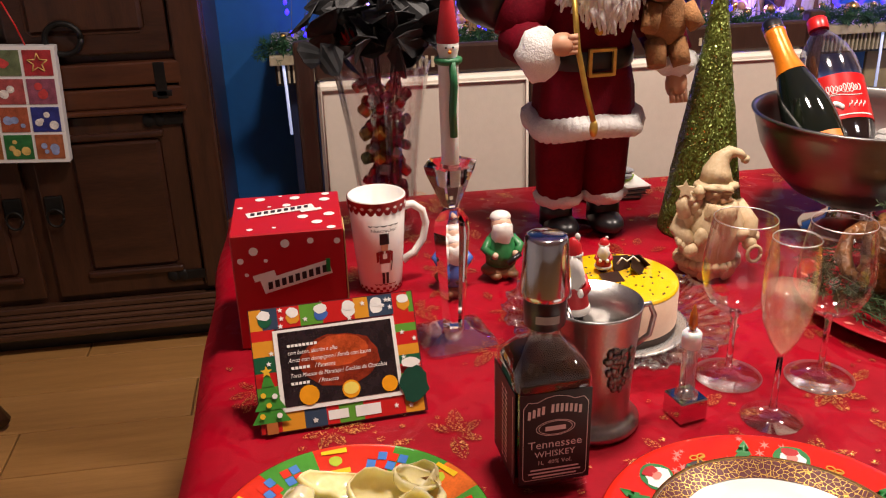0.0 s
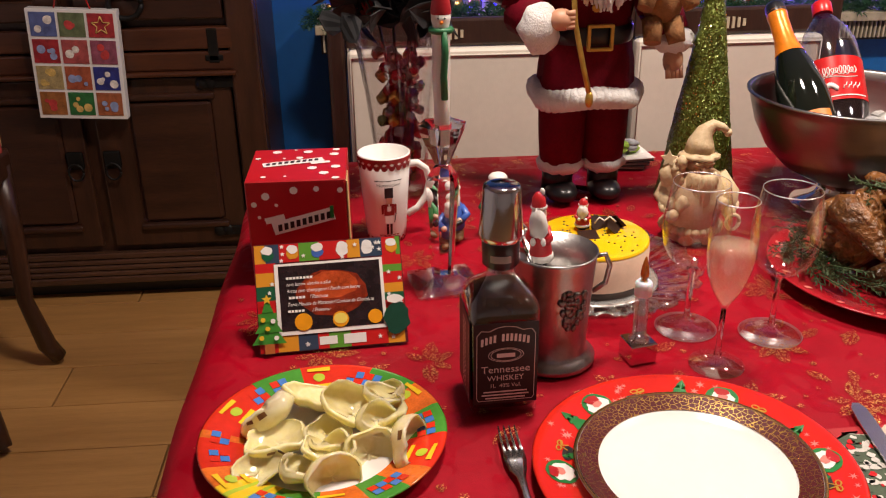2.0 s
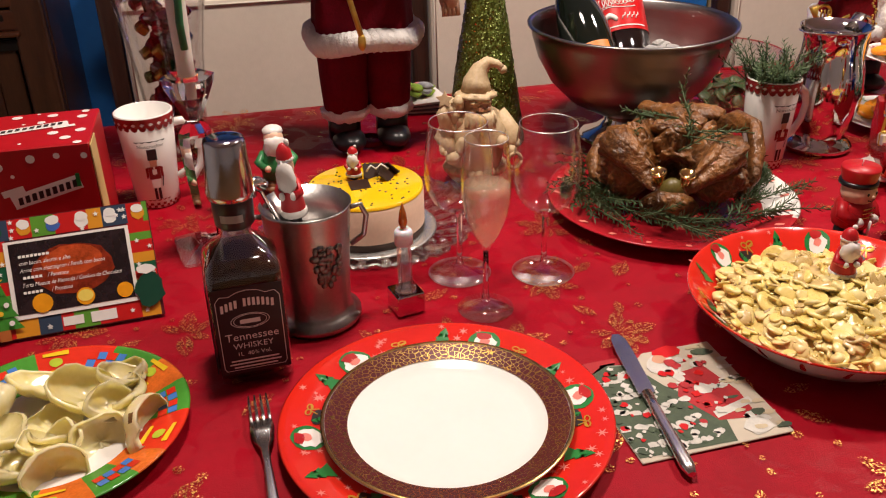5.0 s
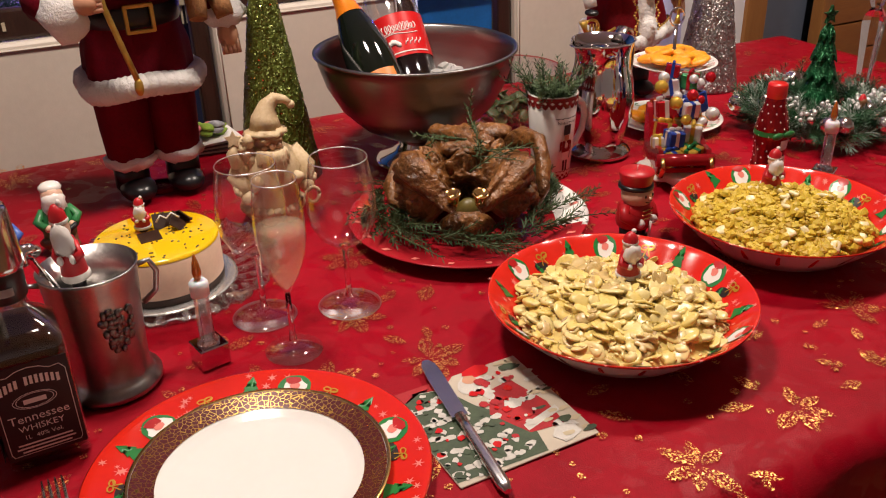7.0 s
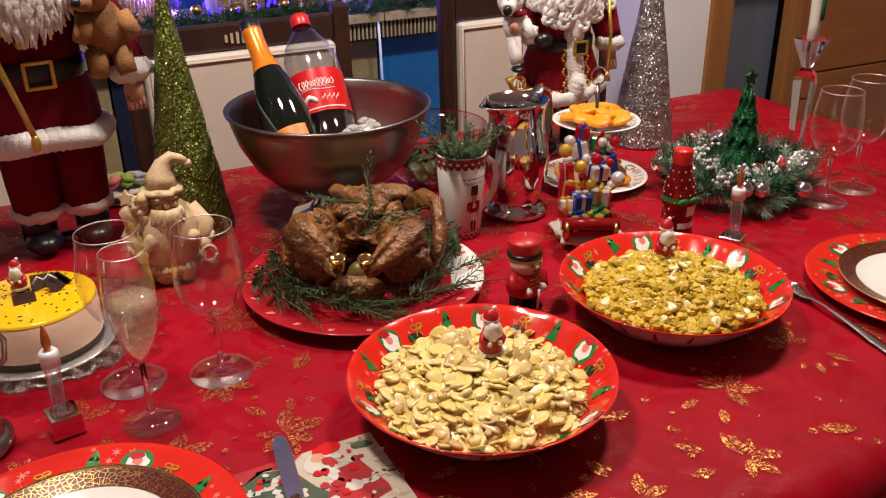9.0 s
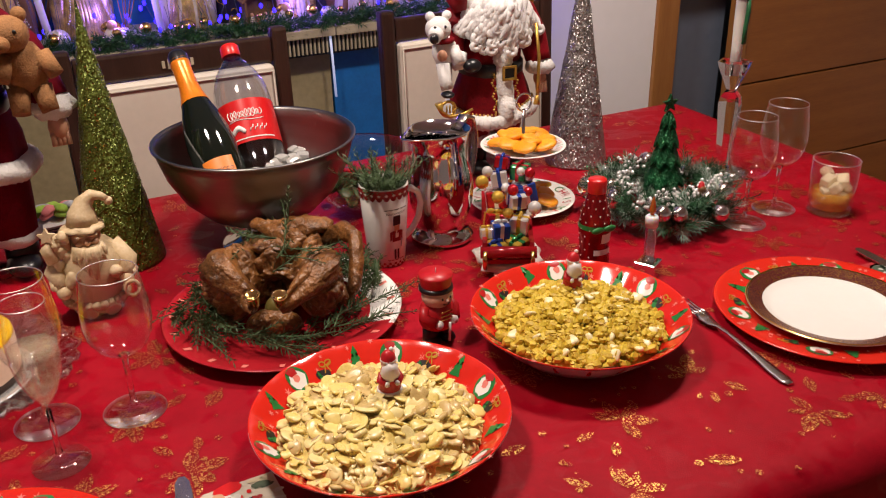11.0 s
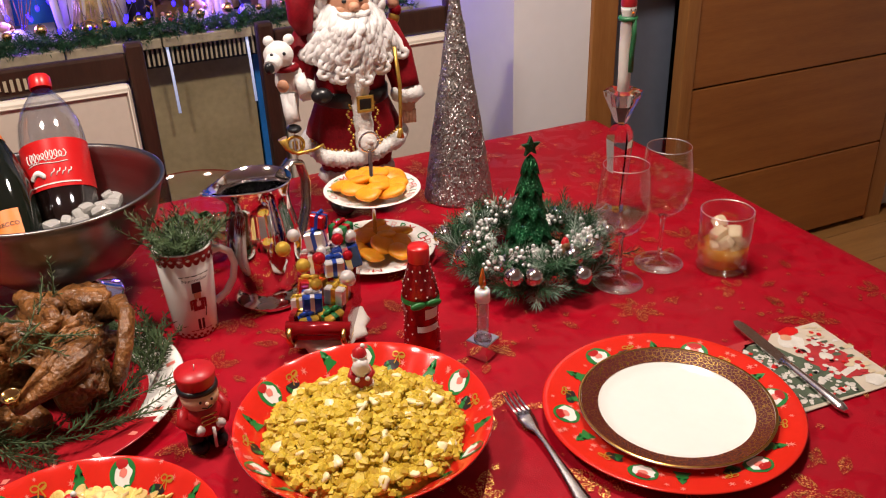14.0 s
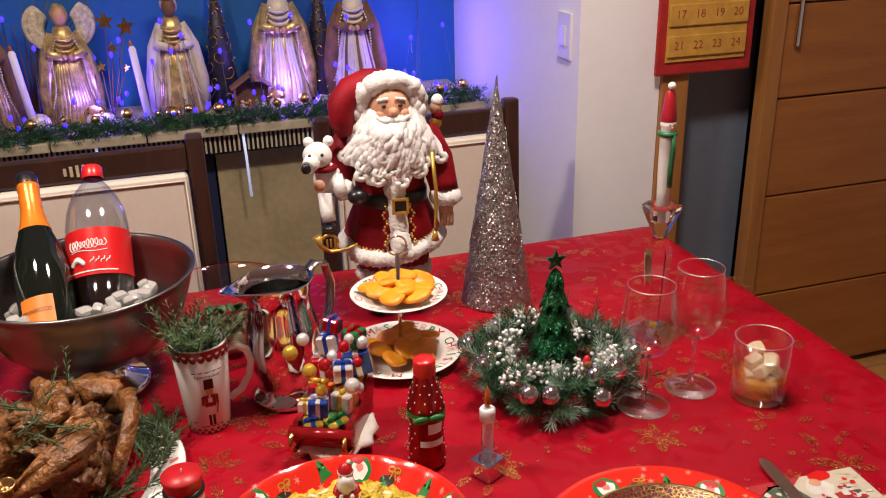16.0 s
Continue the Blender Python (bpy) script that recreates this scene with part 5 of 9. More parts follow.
def sprig(bm, p, d, length, leaf=0.016, n=34, rnd_=random, mi=0, wide=0.0011):
    """A twig with narrow leaves all round."""
    p, d = Vector(p), Vector(d).normalized()
    side = d.orthogonal().normalized()
    other = d.cross(side)
    bend = Vector((rnd_.uniform(-1, 1), rnd_.uniform(-1, 1), rnd_.uniform(-0.3, 0.5))) * 0.25
    pts = [p + (d + bend * (k / 5)) * length * k / 5 for k in range(6)]
    tube(pts, [0.0012, 0.0011, 0.001, 0.0009, 0.0007, 0.0004], bm, mi, 5)
    for i in range(n):
        t = (i + 0.5) / n
        k = min(4, int(t * 5))
        c = pts[k].lerp(pts[k + 1], t * 5 - k)
        a = i * 2.4 + rnd_.uniform(-0.3, 0.3)
        o = (side * math.cos(a) + other * math.sin(a))
        l = leaf * rnd_.uniform(0.7, 1.1) * (1 - 0.4 * t)
        tip = c + (o * 0.8 + d * 0.65).normalized() * l
        w = d.cross(o) * wide
        mid = c.lerp(tip, 0.5)
        v = [bm.verts.new(x) for x in (c, mid - w, tip, mid + w)]
        f = bm.faces.new(v)
        f.material_index = mi


# rosemary in the mug
rb, q = bm_new(), random.Random(31)
for i in range(58):
    a, e = q.uniform(0, 6.28), q.uniform(0.1, 1.0)
    k = 0.026 * math.sqrt(q.random())
    sprig(rb, (k * math.cos(a), k * math.sin(a), 0.12), (e * math.cos(a), e * math.sin(a), 1), q.uniform(0.035, 0.080), 0.018, 40, q)
solo("rosemary", rb, M_rose, pose(1.191, 1.092, T), "fresh green rosemary sprigs standing in the mug", "herbs")

# turkey on its platter
tp = thing("serving_platter", pose(0.978, 0.985, T), "red and white Christmas platter under the turkey", "platter")
PL = [(0, 0.006), (0.115, 0.006), (0.128, 0.009), (0.168, 0.021), (0.174, 0.022)]
pm = lathe(PL + [(0.176, 0.021), (0.172, 0.018), (0.12, 0.003), (0.11, 0), (0, 0)], 96)
for f in pm.faces:
    c = f.calc_center_median()
    if c.z > 0.008 and c.x + 0.35 * c.y > 0.075:
        f.material_index = 1
part("plate", pm, [mat("platter_red", (0.36, 0.012, 0.02), 0.2, var=0.12), M_porcelain], tp)
sb = bm_new()
for i in range(40):
    a = 2 * math.pi * i / 40
    if i % 2 == 0:
        decal(sb, place([(-0.004, -0.006), (0.004, -0.006), (0.003, 0.006), (-0.003, 0.006)], 0.160, a), surf_of(PL), 0.0008, 0)
tagged(part("rim_stripes", sb, M_pp, tp), kind="stuff")


def roast_skin():
    m = mat("roast_skin", (0.34, 0.140, 0.038), 0.32, dark=(0.024, 0.008, 0.003), scale=24, bump=1.0, bscale=90, Specular_IOR_Level=0.5)
    m.node_tree.nodes["Bump"].inputs["Distance"].default_value = 0.007
    return m


M_roast = roast_skin()
tk = thing("roast_turkey", pose(0.985, 1.0, T + 0.0065, 0, 0, -28) @ Matrix.Diagonal((0.92, 0.95, 1.0, 1.0)), "glossy brown roast turkey with rosemary and gold foil tips", "turkey")


def gnarl(bm, amount=0.010):
    """Wrinkles and folds, coarse and fine."""
    for v in bm.verts:
        c = v.co
        fold = 1 - abs(noise.noise(Vector((c.x * 26, c.y * 60, c.z * 44)))) * 2
        fine = 1 - abs(noise.noise(Vector((c.x * 90 + 7, c.y * 70, c.z * 110)))) * 2
        d = amount * (1.2 * noise.noise(c * 21) + 0.8 * noise.noise(c * 58) + 0.45 * noise.noise(c * 140) - 0.55 * max(0, fold) ** 3 - 0.35 * max(0, fine) ** 4)
        n = Vector((c.x, c.y, c.z - 0.05))
        v.co = c + n.normalized() * d
        if v.co.z < 0.001:
            v.co.z = 0.001
    return bm


bb = ball((0.080, 0.088, 0.050), (0, 0.028, 0.058), u=110, v=72)
for v in bb.verts:
    k = max(0, 1 - Vector((v.co.x / 0.034, (v.co.y + 0.06) / 0.03, (v.co.z - 0.055) / 0.032)).length)
    v.co.y += 0.05 * k
part("body", gnarl(bb, 0.017), M_roast, tk)
for s in (-1, 1):
    lg = ball((0.042, 0.060, 0.046), (s * 0.064, -0.026, 0.060), u=90, v=60, turn=Matrix.Rotation(radians(s * 24), 3, "Z") @ Matrix.Rotation(radians(30), 3, "X"))
    tube([(s * 0.088, -0.020, 0.092), (s * 0.080, -0.050, 0.094), (s * 0.062, -0.078, 0.086), (s * 0.042, -0.098, 0.074), (s * 0.026, -0.108, 0.064), (s * 0.018, -0.112, 0.060)], [0.020, 0.026, 0.023, 0.016, 0.011, 0.009], lg, 0, 28)
    part("drumstick", gnarl(lg, 0.013), M_roast, tk)
    fz = 1.0 if s > 0 else 0.62
    wb_ = tube([(s * 0.060, 0.085, 0.080 * fz), (s * 0.092, 0.070, 0.100 * fz), (s * 0.114, 0.040, 0.104 * fz), (s * 0.124, 0.006, 0.080 * fz), (s * 0.122, -0.022, 0.052 * fz), (s * 0.104, -0.036, 0.028)], [0.016, 0.015, 0.011, 0.010, 0.010, 0.006], seg=16)
    part("wing", gnarl(wb_, 0.007), M_roast, tk)
    tp_ = lathe([(0, 0.0), (0.006, 0.0), (0.0075, 0.006), (0.010, 0.015), (0.0115, 0.018), (0.009, 0.018), (0.005, 0.012), (0, 0.011)], 16)
    part("foil_tip", tp_, mat("gold_foil_tip", (0.85, 0.60, 0.22), 0.12, 1.0, var=0.1), tk, "gold foil tip", m=pose(s * 0.019, -0.108, 0.064, 14, 0, s * 20) @ Matrix.Scale(1.1, 4))
part("neck_flap", gnarl(ball((0.044, 0.022, 0.020), (0, -0.080, 0.020), u=26, v=16), 0.006), M_roast, tk)
part("stuffing", ball((0.019, 0.016, 0.019), (0.002, -0.064, 0.036), u=16, v=10, lump=0.1), mat("stuffing", (0.13, 0.10, 0.022), 0.4, var=0.3, scale=40), tk, "greenish apple in the opening")
for i, (x, y, z, w) in enumerate(((0, 0.03, 0.114, 0.050), (-0.02, 0.060, 0.112, 0.045), (0.03, 0.085, 0.104, 0.045), (0, -0.004, 0.108, 0.040), (0.0, 0.112, 0.092, 0.05))):
    part("skin_fold", gnarl(ball((w, 0.018, 0.012), (x, y, z), u=26, v=14, turn=Matrix.Rotation(0.3 * (i - 2), 3, "Z")), 0.008), M_roast, tk)
rb, q = bm_new(), random.Random(7)
for i in range(130):
    a = q.uniform(0, 2 * math.pi)
    if 1.0 < a < 2.4 and q.random() < 0.7:
        continue
    r = q.uniform(0.108, 0.150)
    sprig(rb, (r * math.cos(a), r * math.sin(a), 0.016 + q.uniform(0, 0.016)), (-math.sin(a) + q.uniform(-0.7, 0.7), math.cos(a) + q.uniform(-0.7, 0.7), q.uniform(-0.02, 0.15)), q.uniform(0.05, 0.085), 0.017, 38, q)
for i in range(15):
    x, y = q.uniform(-0.045, 0.045), q.uniform(-0.075, 0.08)
    sprig(rb, (x, y, 0.122 - 4.5 * (x * x + y * y) + q.uniform(-0.004, 0.01)), (q.uniform(-1, 1), q.uniform(-1, 1), q.uniform(-0.1, 0.35)), q.uniform(0.05, 0.085), 0.014, 24, q)
sprig(rb, (0.03, 0.05, 0.115), (0.25, 0.2, 1), 0.06, 0.015, 24, q)
solo("rosemary_garnish", rb, M_rose, pose(0.985, 1.0, T + 0.0065), "rosemary sprigs strewn round and over the turkey", "herbs", kind="stuff")

# the two serving bowls
BW = [(0, 0.008), (0.075, 0.008), (0.100, 0.016), (0.125, 0.036), (0.142, 0.052), (0.149, 0.057)]


def serving_bowl(m, seed, what):
    t = thing("serving_bowl", m, "red Christmas serving bowl full of " + what, "bowl", "serving bowls")
    def flute_rim(bm):
        for v in bm.verts:
            d = math.hypot(v.co.x, v.co.y)
            v.co.z += 0.0016 * math.cos(20 * math.atan2(v.co.y, v.co.x)) * max(0, min(1, (d - 0.10) / 0.03)) * max(0, min(1, (0.15 - d) / 0.012))
        return bm
    part("bowl", flute_rim(lathe(BW + [(0.1505, 0.0575), (0.1505, 0.0555), (0.143, 0.049), (0.124, 0.031), (0.10, 0.010), (0.075, 0), (0, 0)], 160)), M_ware, t)
    ob = lathe([(0.1507, 0.0553), (0.1436, 0.0487), (0.1246, 0.0305), (0.1006, 0.0095), (0.0755, -0.0003)], 96)
    part("underside", ob, M_porcelain, t, "white underside")
    tagged(part("print", flute_rim(rim_prints(BW, 0.1345, seed, 18, 0.86)), INKS, t, "printed Christmas motifs"), kind="stuff")
    return t


serving_bowl(pose(0.988, 0.634, T + 0.0008), 21, "creamy sliced mushrooms")
serving_bowl(pose(1.320, 0.716, T + 0.0008, 0, 0, 70), 34, "golden toasted crumbs")


def dome(r, zc, ze):
    return lambda d: ze + (zc - ze) * max(0.0, 1 - (d / r) ** 2)


M_mush = mat("mushroom_cream", (0.79, 0.63, 0.22), 0.28, dark=(0.69, 0.52, 0.14), scale=35, bump=0.2, bscale=160)
M_gill = mat("mushroom_gill", (0.46, 0.32, 0.15), 0.5, var=0.3)
M_mush2 = mat("mushroom_pale", (0.79, 0.67, 0.31), 0.26, dark=(0.71, 0.56, 0.21), scale=50, bump=0.2, bscale=160)
M_mush3 = mat("mushroom_brown", (0.60, 0.44, 0.18), 0.28, dark=(0.48, 0.33, 0.11), scale=50, bump=0.2, bscale=160)
hb, q, dm = bm_new(), random.Random(17), dome(0.118, 0.066, 0.034)
base = lathe([(0, 0.064), (0.05, 0.058), (0.09, 0.046), (0.118, 0.030)], 48)
for v in base.verts:
    v.co.z += 0.004 * noise.noise(v.co * 60)
join(hb, base)
SL0 = [(-0.006, -0.012), (-0.004, -0.003), (-0.014, -0.004), (-0.016, 0.003), (-0.010, 0.011), (0, 0.014), (0.010, 0.011), (0.016, 0.003), (0.014, -0.004), (0.004, -0.003), (0.006, -0.012), (0, -0.014)]
SL = []
for p_, r_ in zip(SL0, SL0[1:] + SL0[:1]):
    SL += [(0.75 * p_[0] + 0.25 * r_[0], 0.75 * p_[1] + 0.25 * r_[1]), (0.25 * p_[0] + 0.75 * r_[0], 0.25 * p_[1] + 0.75 * r_[1])]


def puffy(bm, pts, h, bend, mi):
    """A soft slice: a full outline, rounded above and below and bowed."""
    n = len(pts)
    rings = []
    for k, z in ((0.72, -h), (0.95, -h * 0.6), (1.0, 0.0), (0.95, h * 0.6), (0.72, h)):
        rings.append([bm.verts.new((x * k, y * k, z + bend * (x * x + 0.4 * y * y) * k * k)) for x, y in pts])
    for a, b in zip(rings, rings[1:]):
        for i in range(n):
            f = bm.faces.new((a[i], a[(i + 1) % n], b[(i + 1) % n], b[i]))
            f.smooth, f.material_index = True, mi
    for ring in (rings[0][::-1], rings[-1]):
        f = bm.faces.new(ring)
        f.smooth, f.material_index = True, mi


for i in range(390):
    rr = 0.116 * math.sqrt(q.random())
    a = q.uniform(0, 2 * math.pi)
    sc = q.uniform(0.65, 1.10)
    t_ = bm_new()
    bend = q.uniform(-14, 14)
    if q.random() < 0.6:
        puffy(t_, [(x * sc, y * sc) for x, y in SL], 0.0017, bend, q.choice((0, 0, 0, 2, 2, 3)))
        if q.random() < 0.4:
            puffy(t_, [(x * sc, y * sc) for x, y in ((-0.009, 0.000), (-0.004, 0.003), (0, 0.0015), (0.004, 0.003), (0.009, 0.0), (0, -0.002))], 0.0021, bend, 1)
    else:
        puffy(t_, blob(0.0095 * sc, 16, i, 0.14, q.uniform(0.8, 1.4)), q.uniform(0.0015, 0.004), bend, q.choice((0, 2, 2, 3)))
    m = pose(rr * math.cos(a), rr * math.sin(a), dm(rr) + q.uniform(-0.004, 0.004), q.gauss(0, 20), q.gauss(0, 20), q.uniform(0, 360))
    join(hb, t_, m)
for i in range(700):
    rr, a = 0.121 * math.sqrt(q.random()), q.uniform(0, 2 * math.pi)
    ball((0.0034, 0.0014, 0.0014), (rr * math.cos(a), rr * math.sin(a), dm(rr) + q.uniform(-0.004, 0.002)), hb, 2, 6, 4, turn=Euler((q.uniform(-0.5, 0.5), q.uniform(-0.5, 0.5), q.uniform(0, 6))).to_matrix())
solo("mushroom_heap", hb, [M_mush, M_gill, M_mush2, M_mush3], pose(0.988, 0.634, T + 0.0008), "heap of creamy sliced mushrooms over rice in the bowl", "food", kind="stuff")

M_crumb = mat("toasted_crumbs", (0.66, 0.49, 0.050), 0.5, dark=(0.52, 0.36, 0.026), scale=45, bump=0.4, bscale=300)
hb, q, dm = bm_new(), random.Random(23), dome(0.116, 0.066, 0.034)
base = lathe([(0, 0.064), (0.03, 0.062), (0.06, 0.054), (0.09, 0.044), (0.117, 0.026)], 64)
for v in base.verts:
    v.co.z += 0.004 * noise.noise(v.co * 90)
join(hb, base)
me_i = bmesh.new()
bmesh.ops.create_icosphere(me_i, subdivisions=1, radius=1)
ico = [v.co.copy() for v in me_i.verts]
icf = [[v.index for v in f.verts] for f in me_i.faces]
me_i.free()


def crumb(bm, at, r, rnd_, mi=0):
    vs = [bm.verts.new(Vector(at) + Vector((c.x * r * rnd_.uniform(0.6, 1.35), c.y * r * rnd_.uniform(0.6, 1.35), c.z * r * rnd_.uniform(0.6, 1.2)))) for c in ico]
    for f in icf:
        g = bm.faces.new([vs[i] for i in f])
        g.material_index, g.smooth = mi, False


for i in range(3600):
    rr, a = 0.116 * math.sqrt(q.random()), q.uniform(0, 2 * math.pi)
    px, py = rr * math.cos(a), rr * math.sin(a)
    lift = 0.011 * noise.noise(Vector((px * 42, py * 42, 0))) + 0.005 * noise.noise(Vector((px * 110, py * 110, 4)))
    crumb(hb, (px, py, dm(rr) + q.uniform(-0.002, 0.003) + lift), q.choice((0.0014, 0.002, 0.0028, 0.0038, 0.0054, 0.0070)), q, q.choice((0, 0, 2)))
for i in range(46):
    rr, a = 0.11 * math.sqrt(q.random()), q.uniform(0, 2 * math.pi)
    px, py = rr * math.cos(a), rr * math.sin(a)
    lift = 0.011 * noise.noise(Vector((px * 42, py * 42, 0)))
    t_ = bm_new()
    puffy(t_, blob(q.uniform(0.004, 0.0085), 10, i, 0.3, 1.3), 0.0026, 0, 1)
    join(hb, t_, pose(px, py, dm(rr) + 0.003 + lift, q.gauss(0, 25), q.gauss(0, 25), q.uniform(0, 360)))
solo("crumb_heap", hb, [M_crumb, mat("egg_white", (0.80, 0.70, 0.40), 0.3, var=0.1), mat("dark_crumbs", (0.54, 0.37, 0.030), 0.5, dark=(0.42, 0.26, 0.016), scale=45, bump=0.4, bscale=300)], pose(1.320, 0.716, T + 0.0008), "golden toasted crumbs with bits of boiled egg in the bowl", "food", kind="stuff")

# onions
op = thing("onion_plate", pose(0.183, 0.674, T), "bright patchwork rimmed melamine plate", "plate")
OP = [(0, 0.005), (0.080, 0.005), (0.088, 0.008), (0.122, 0.018), (0.127, 0.0185)]
pm = lathe(OP + [(0.129, 0.0175), (0.125, 0.015), (0.085, 0.003), (0.08, 0), (0, 0)], 120)
q = random.Random(3)
pat = []
while len(pat) < 120:
    kind = q.choice((0, 0, 1, 2, 3))
    pat += [kind] * q.randint(4, 9)
for f in pm.faces:
    c = f.calc_center_median()
    r, a = math.hypot(c.x, c.y), int((math.atan2(c.y, c.x) + math.pi) / (2 * math.pi) * 119.99)
    if r > 0.083 and c.z > 0.0045:
        k = pat[a]
        f.material_index = 1 if k == 0 else (2 if k == 1 else (3 if k == 2 else 4)) if (a % 3 or k != 1) else 5
part("plate", pm, [M_porcelain, mat("patch_red", (0.60, 0.03, 0.012), 0.15, var=0.15), mat("patch_yellow", (0.75, 0.50, 0.02), 0.15, var=0.15), mat("patch_green", (0.06, 0.25, 0.03), 0.15, var=0.2), mat("patch_orange", (0.65, 0.14, 0.02), 0.15, var=0.3, scale=40), mat("patch_lime", (0.40, 0.50, 0.04), 0.15)], op)
db = bm_new()
for i in range(30):
    a = 2 * math.pi * i / 30 + q.uniform(-0.05, 0.05)
    if i % 5 in (0, 1):
        for u in (-1, 1):
            for w in (-1, 1):
                decal(db, place([(u * 0.005 - 0.0045, w * 0.005 - 0.0045), (u * 0.005 + 0.0045, w * 0.005 - 0.0045), (u * 0.005 + 0.0045, w * 0.005 + 0.0045), (u * 0.005 - 0.0045, w * 0.005 + 0.0045)], 0.107, a), surf_of(OP), 0.0008, 0 if u == w else 1)
    elif i % 5 == 3:
        decal(db, place(blob(0.006, 12, i, 0.1, 1.2), 0.108, a), surf_of(OP), 0.0008, 2)
        for w in (-0.012, 0.012):
            decal(db, place([(-0.013, w - 0.002), (0.013, w - 0.003), (0.013, w + 0.003), (-0.013, w + 0.002)], 0.107, a), surf_of(OP), 0.0010, 3)
tagged(part("print", db, [mat("patch_blue", (0.06, 0.18, 0.50), 0.15), mat("patch_red", (0.6, 0.03, 0.012)), mat("patch_lime", (0.4, 0.5, 0.04)), mat("patch_yellow", (0.7, 0.5, 0.02))], op), kind="stuff")
M_onion = mat("roast_onion", (0.86, 0.76, 0.45), 0.14, dark=(0.76, 0.65, 0.30), scale=26, bump=0.15, bscale=60, Subsurface_Weight=0.5, Coat_Weight=0.3)
M_onion.node_tree.nodes["Principled BSDF"].inputs["Subsurface Radius"].default_value = (1.0, 0.85, 0.4)
M_onion.node_tree.nodes["Principled BSDF"].inputs["Subsurface Scale"].default_value = 0.012
M_char = mat("onion_char", (0.20, 0.09, 0.02), 0.3, var=0.5)


def onion(m, seed):
    r_ = random.Random(seed)
    bm = bm_new()
    nu, nv = 20, 9
    for lay in (0, 1):
        rows = []
        for j in range(nv + 1):
            ph = (j / nv) * radians((104, 86, 116)[seed % 3])
            row = []
            for i in range(nu):
                a = 2 * math.pi * i / nu
                k = 1 - 0.08 * lay + 0.30 * noise.noise(Vector((math.cos(a) * 1.3, math.sin(a) * 1.3, seed * 3.1 + j * 0.12)))
                z = (1 - math.cos(ph)) * 0.0140 + 0.003 * lay + 0.003 * noise.noise(Vector((math.cos(a) * 2, math.sin(a) * 2, seed + j * 0.3)))
                lean = 1 + 0.35 * math.cos(a - seed) * (j / nv)
                row.append(bm.verts.new((0.031 * math.sin(ph) * math.cos(a) * k, 0.024 * math.sin(ph) * math.sin(a) * k, z * lean)))
            rows.append(row)
        for j in range(nv):
            for i in range(nu):
                vs = [rows[j][i], rows[j][(i + 1) % nu], rows[j + 1][(i + 1) % nu], rows[j + 1][i]]
                f = bm.faces.new(vs if lay == 0 else vs[::-1])
                f.smooth = True
                if j > nv - 2 and noise.noise(Vector((i * 0.6, seed * 1.7, 0))) > 0.42:
                    f.material_index = 1
        if lay == 0:
            rim = rows[-1]
        else:
            for i in range(nu):
                f = bm.faces.new((rim[i], rim[(i + 1) % nu], rows[-1][(i + 1) % nu], rows[-1][i]))
                f.smooth = True
    return solo("onion_petal", bm, [M_onion, M_char], m, "soft roasted onion petal, pale yellow and glossy", "onion", "roasted onion petals")


for i, (x, y, z, rx, ry, rz, sc) in enumerate((
        (-0.062, -0.052, 0.006, 10, -8, 20, 0.9), (-0.025, -0.060, 0.006, 8, 12, 80, 0.8), (0.010, -0.062, 0.008, 62, 0, 15, 1.0),
        (-0.045, -0.012, 0.010, 6, -10, 10, 1.15), (-0.055, 0.022, 0.012, -18, -22, 30, 1.1), (0.000, -0.012, 0.014, 30, 12, 60, 0.9),
        (0.045, -0.030, 0.008, 50, 20, 10, 1.0), (0.078, -0.018, 0.008, 55, -12, 70, 1.05), (0.030, 0.022, 0.018, 12, 10, 0, 1.15),
        (-0.010, 0.055, 0.010, -6, 6, 0, 1.2), (0.062, 0.058, 0.012, 15, -8, 25, 0.85), (0.070, 0.020, 0.010, -14, 20, 95, 0.9), (0.015, -0.035, 0.006, 0, -30, 45, 0.9), (0.052, -0.002, 0.022, 25, 12, 40, 0.85), (0.060, 0.036, 0.024, -12, 12, 10, 0.75), (-0.010, -0.040, 0.020, 40, 10, 70, 0.75))):
    onion(pose(0.183 + x, 0.674 + y, T + z, rx, ry, rz) @ Matrix.Scale(sc, 4), i + 1)

# the cake on its crystal plate
cp = thing("crystal_cake_plate", pose(0.548, 1.012, T), "scalloped pressed glass cake plate", "plate")
pl = lathe([(0, 0.010), (0.06, 0.010), (0.085, 0.012), (0.115, 0.018), (0.140, 0.026), (0.146, 0.031), (0.147, 0.029), (0.140, 0.022), (0.085, 0.006), (0.05, 0.004), (0.048, 0), (0, 0)], 120)
M_pressed = thin_glass("pressed_glass", (0.94, 0.93, 0.94), 1.0, 0.16, 0.8, 0.06)
for v in pl.verts:
    r, a = math.hypot(v.co.x, v.co.y), math.atan2(v.co.y, v.co.x)
    if r > 0.08:
        k = 1 + 0.03 * math.cos(a * 24) * (r - 0.08) / 0.07
        v.co.x *= k
        v.co.y *= k
        v.co.z += 0.002 * math.cos(a * 48) * (r - 0.08) / 0.07
part("plate", pl, M_pressed, cp)
gb_ = bm_new()
for i in range(24):
    a = 2 * math.pi * i / 24
    for r in (0.098, 0.116, 0.134):
        ball((0.007, 0.0045, 0.003), (r * math.cos(a), r * math.sin(a), 0.0155 + (r - 0.098) * 0.3), gb_, u=8, v=5, turn=Matrix.Rotation(a, 3, "Z"))
tagged(part("pressed_pattern", gb_, M_pressed, cp), kind="stuff")
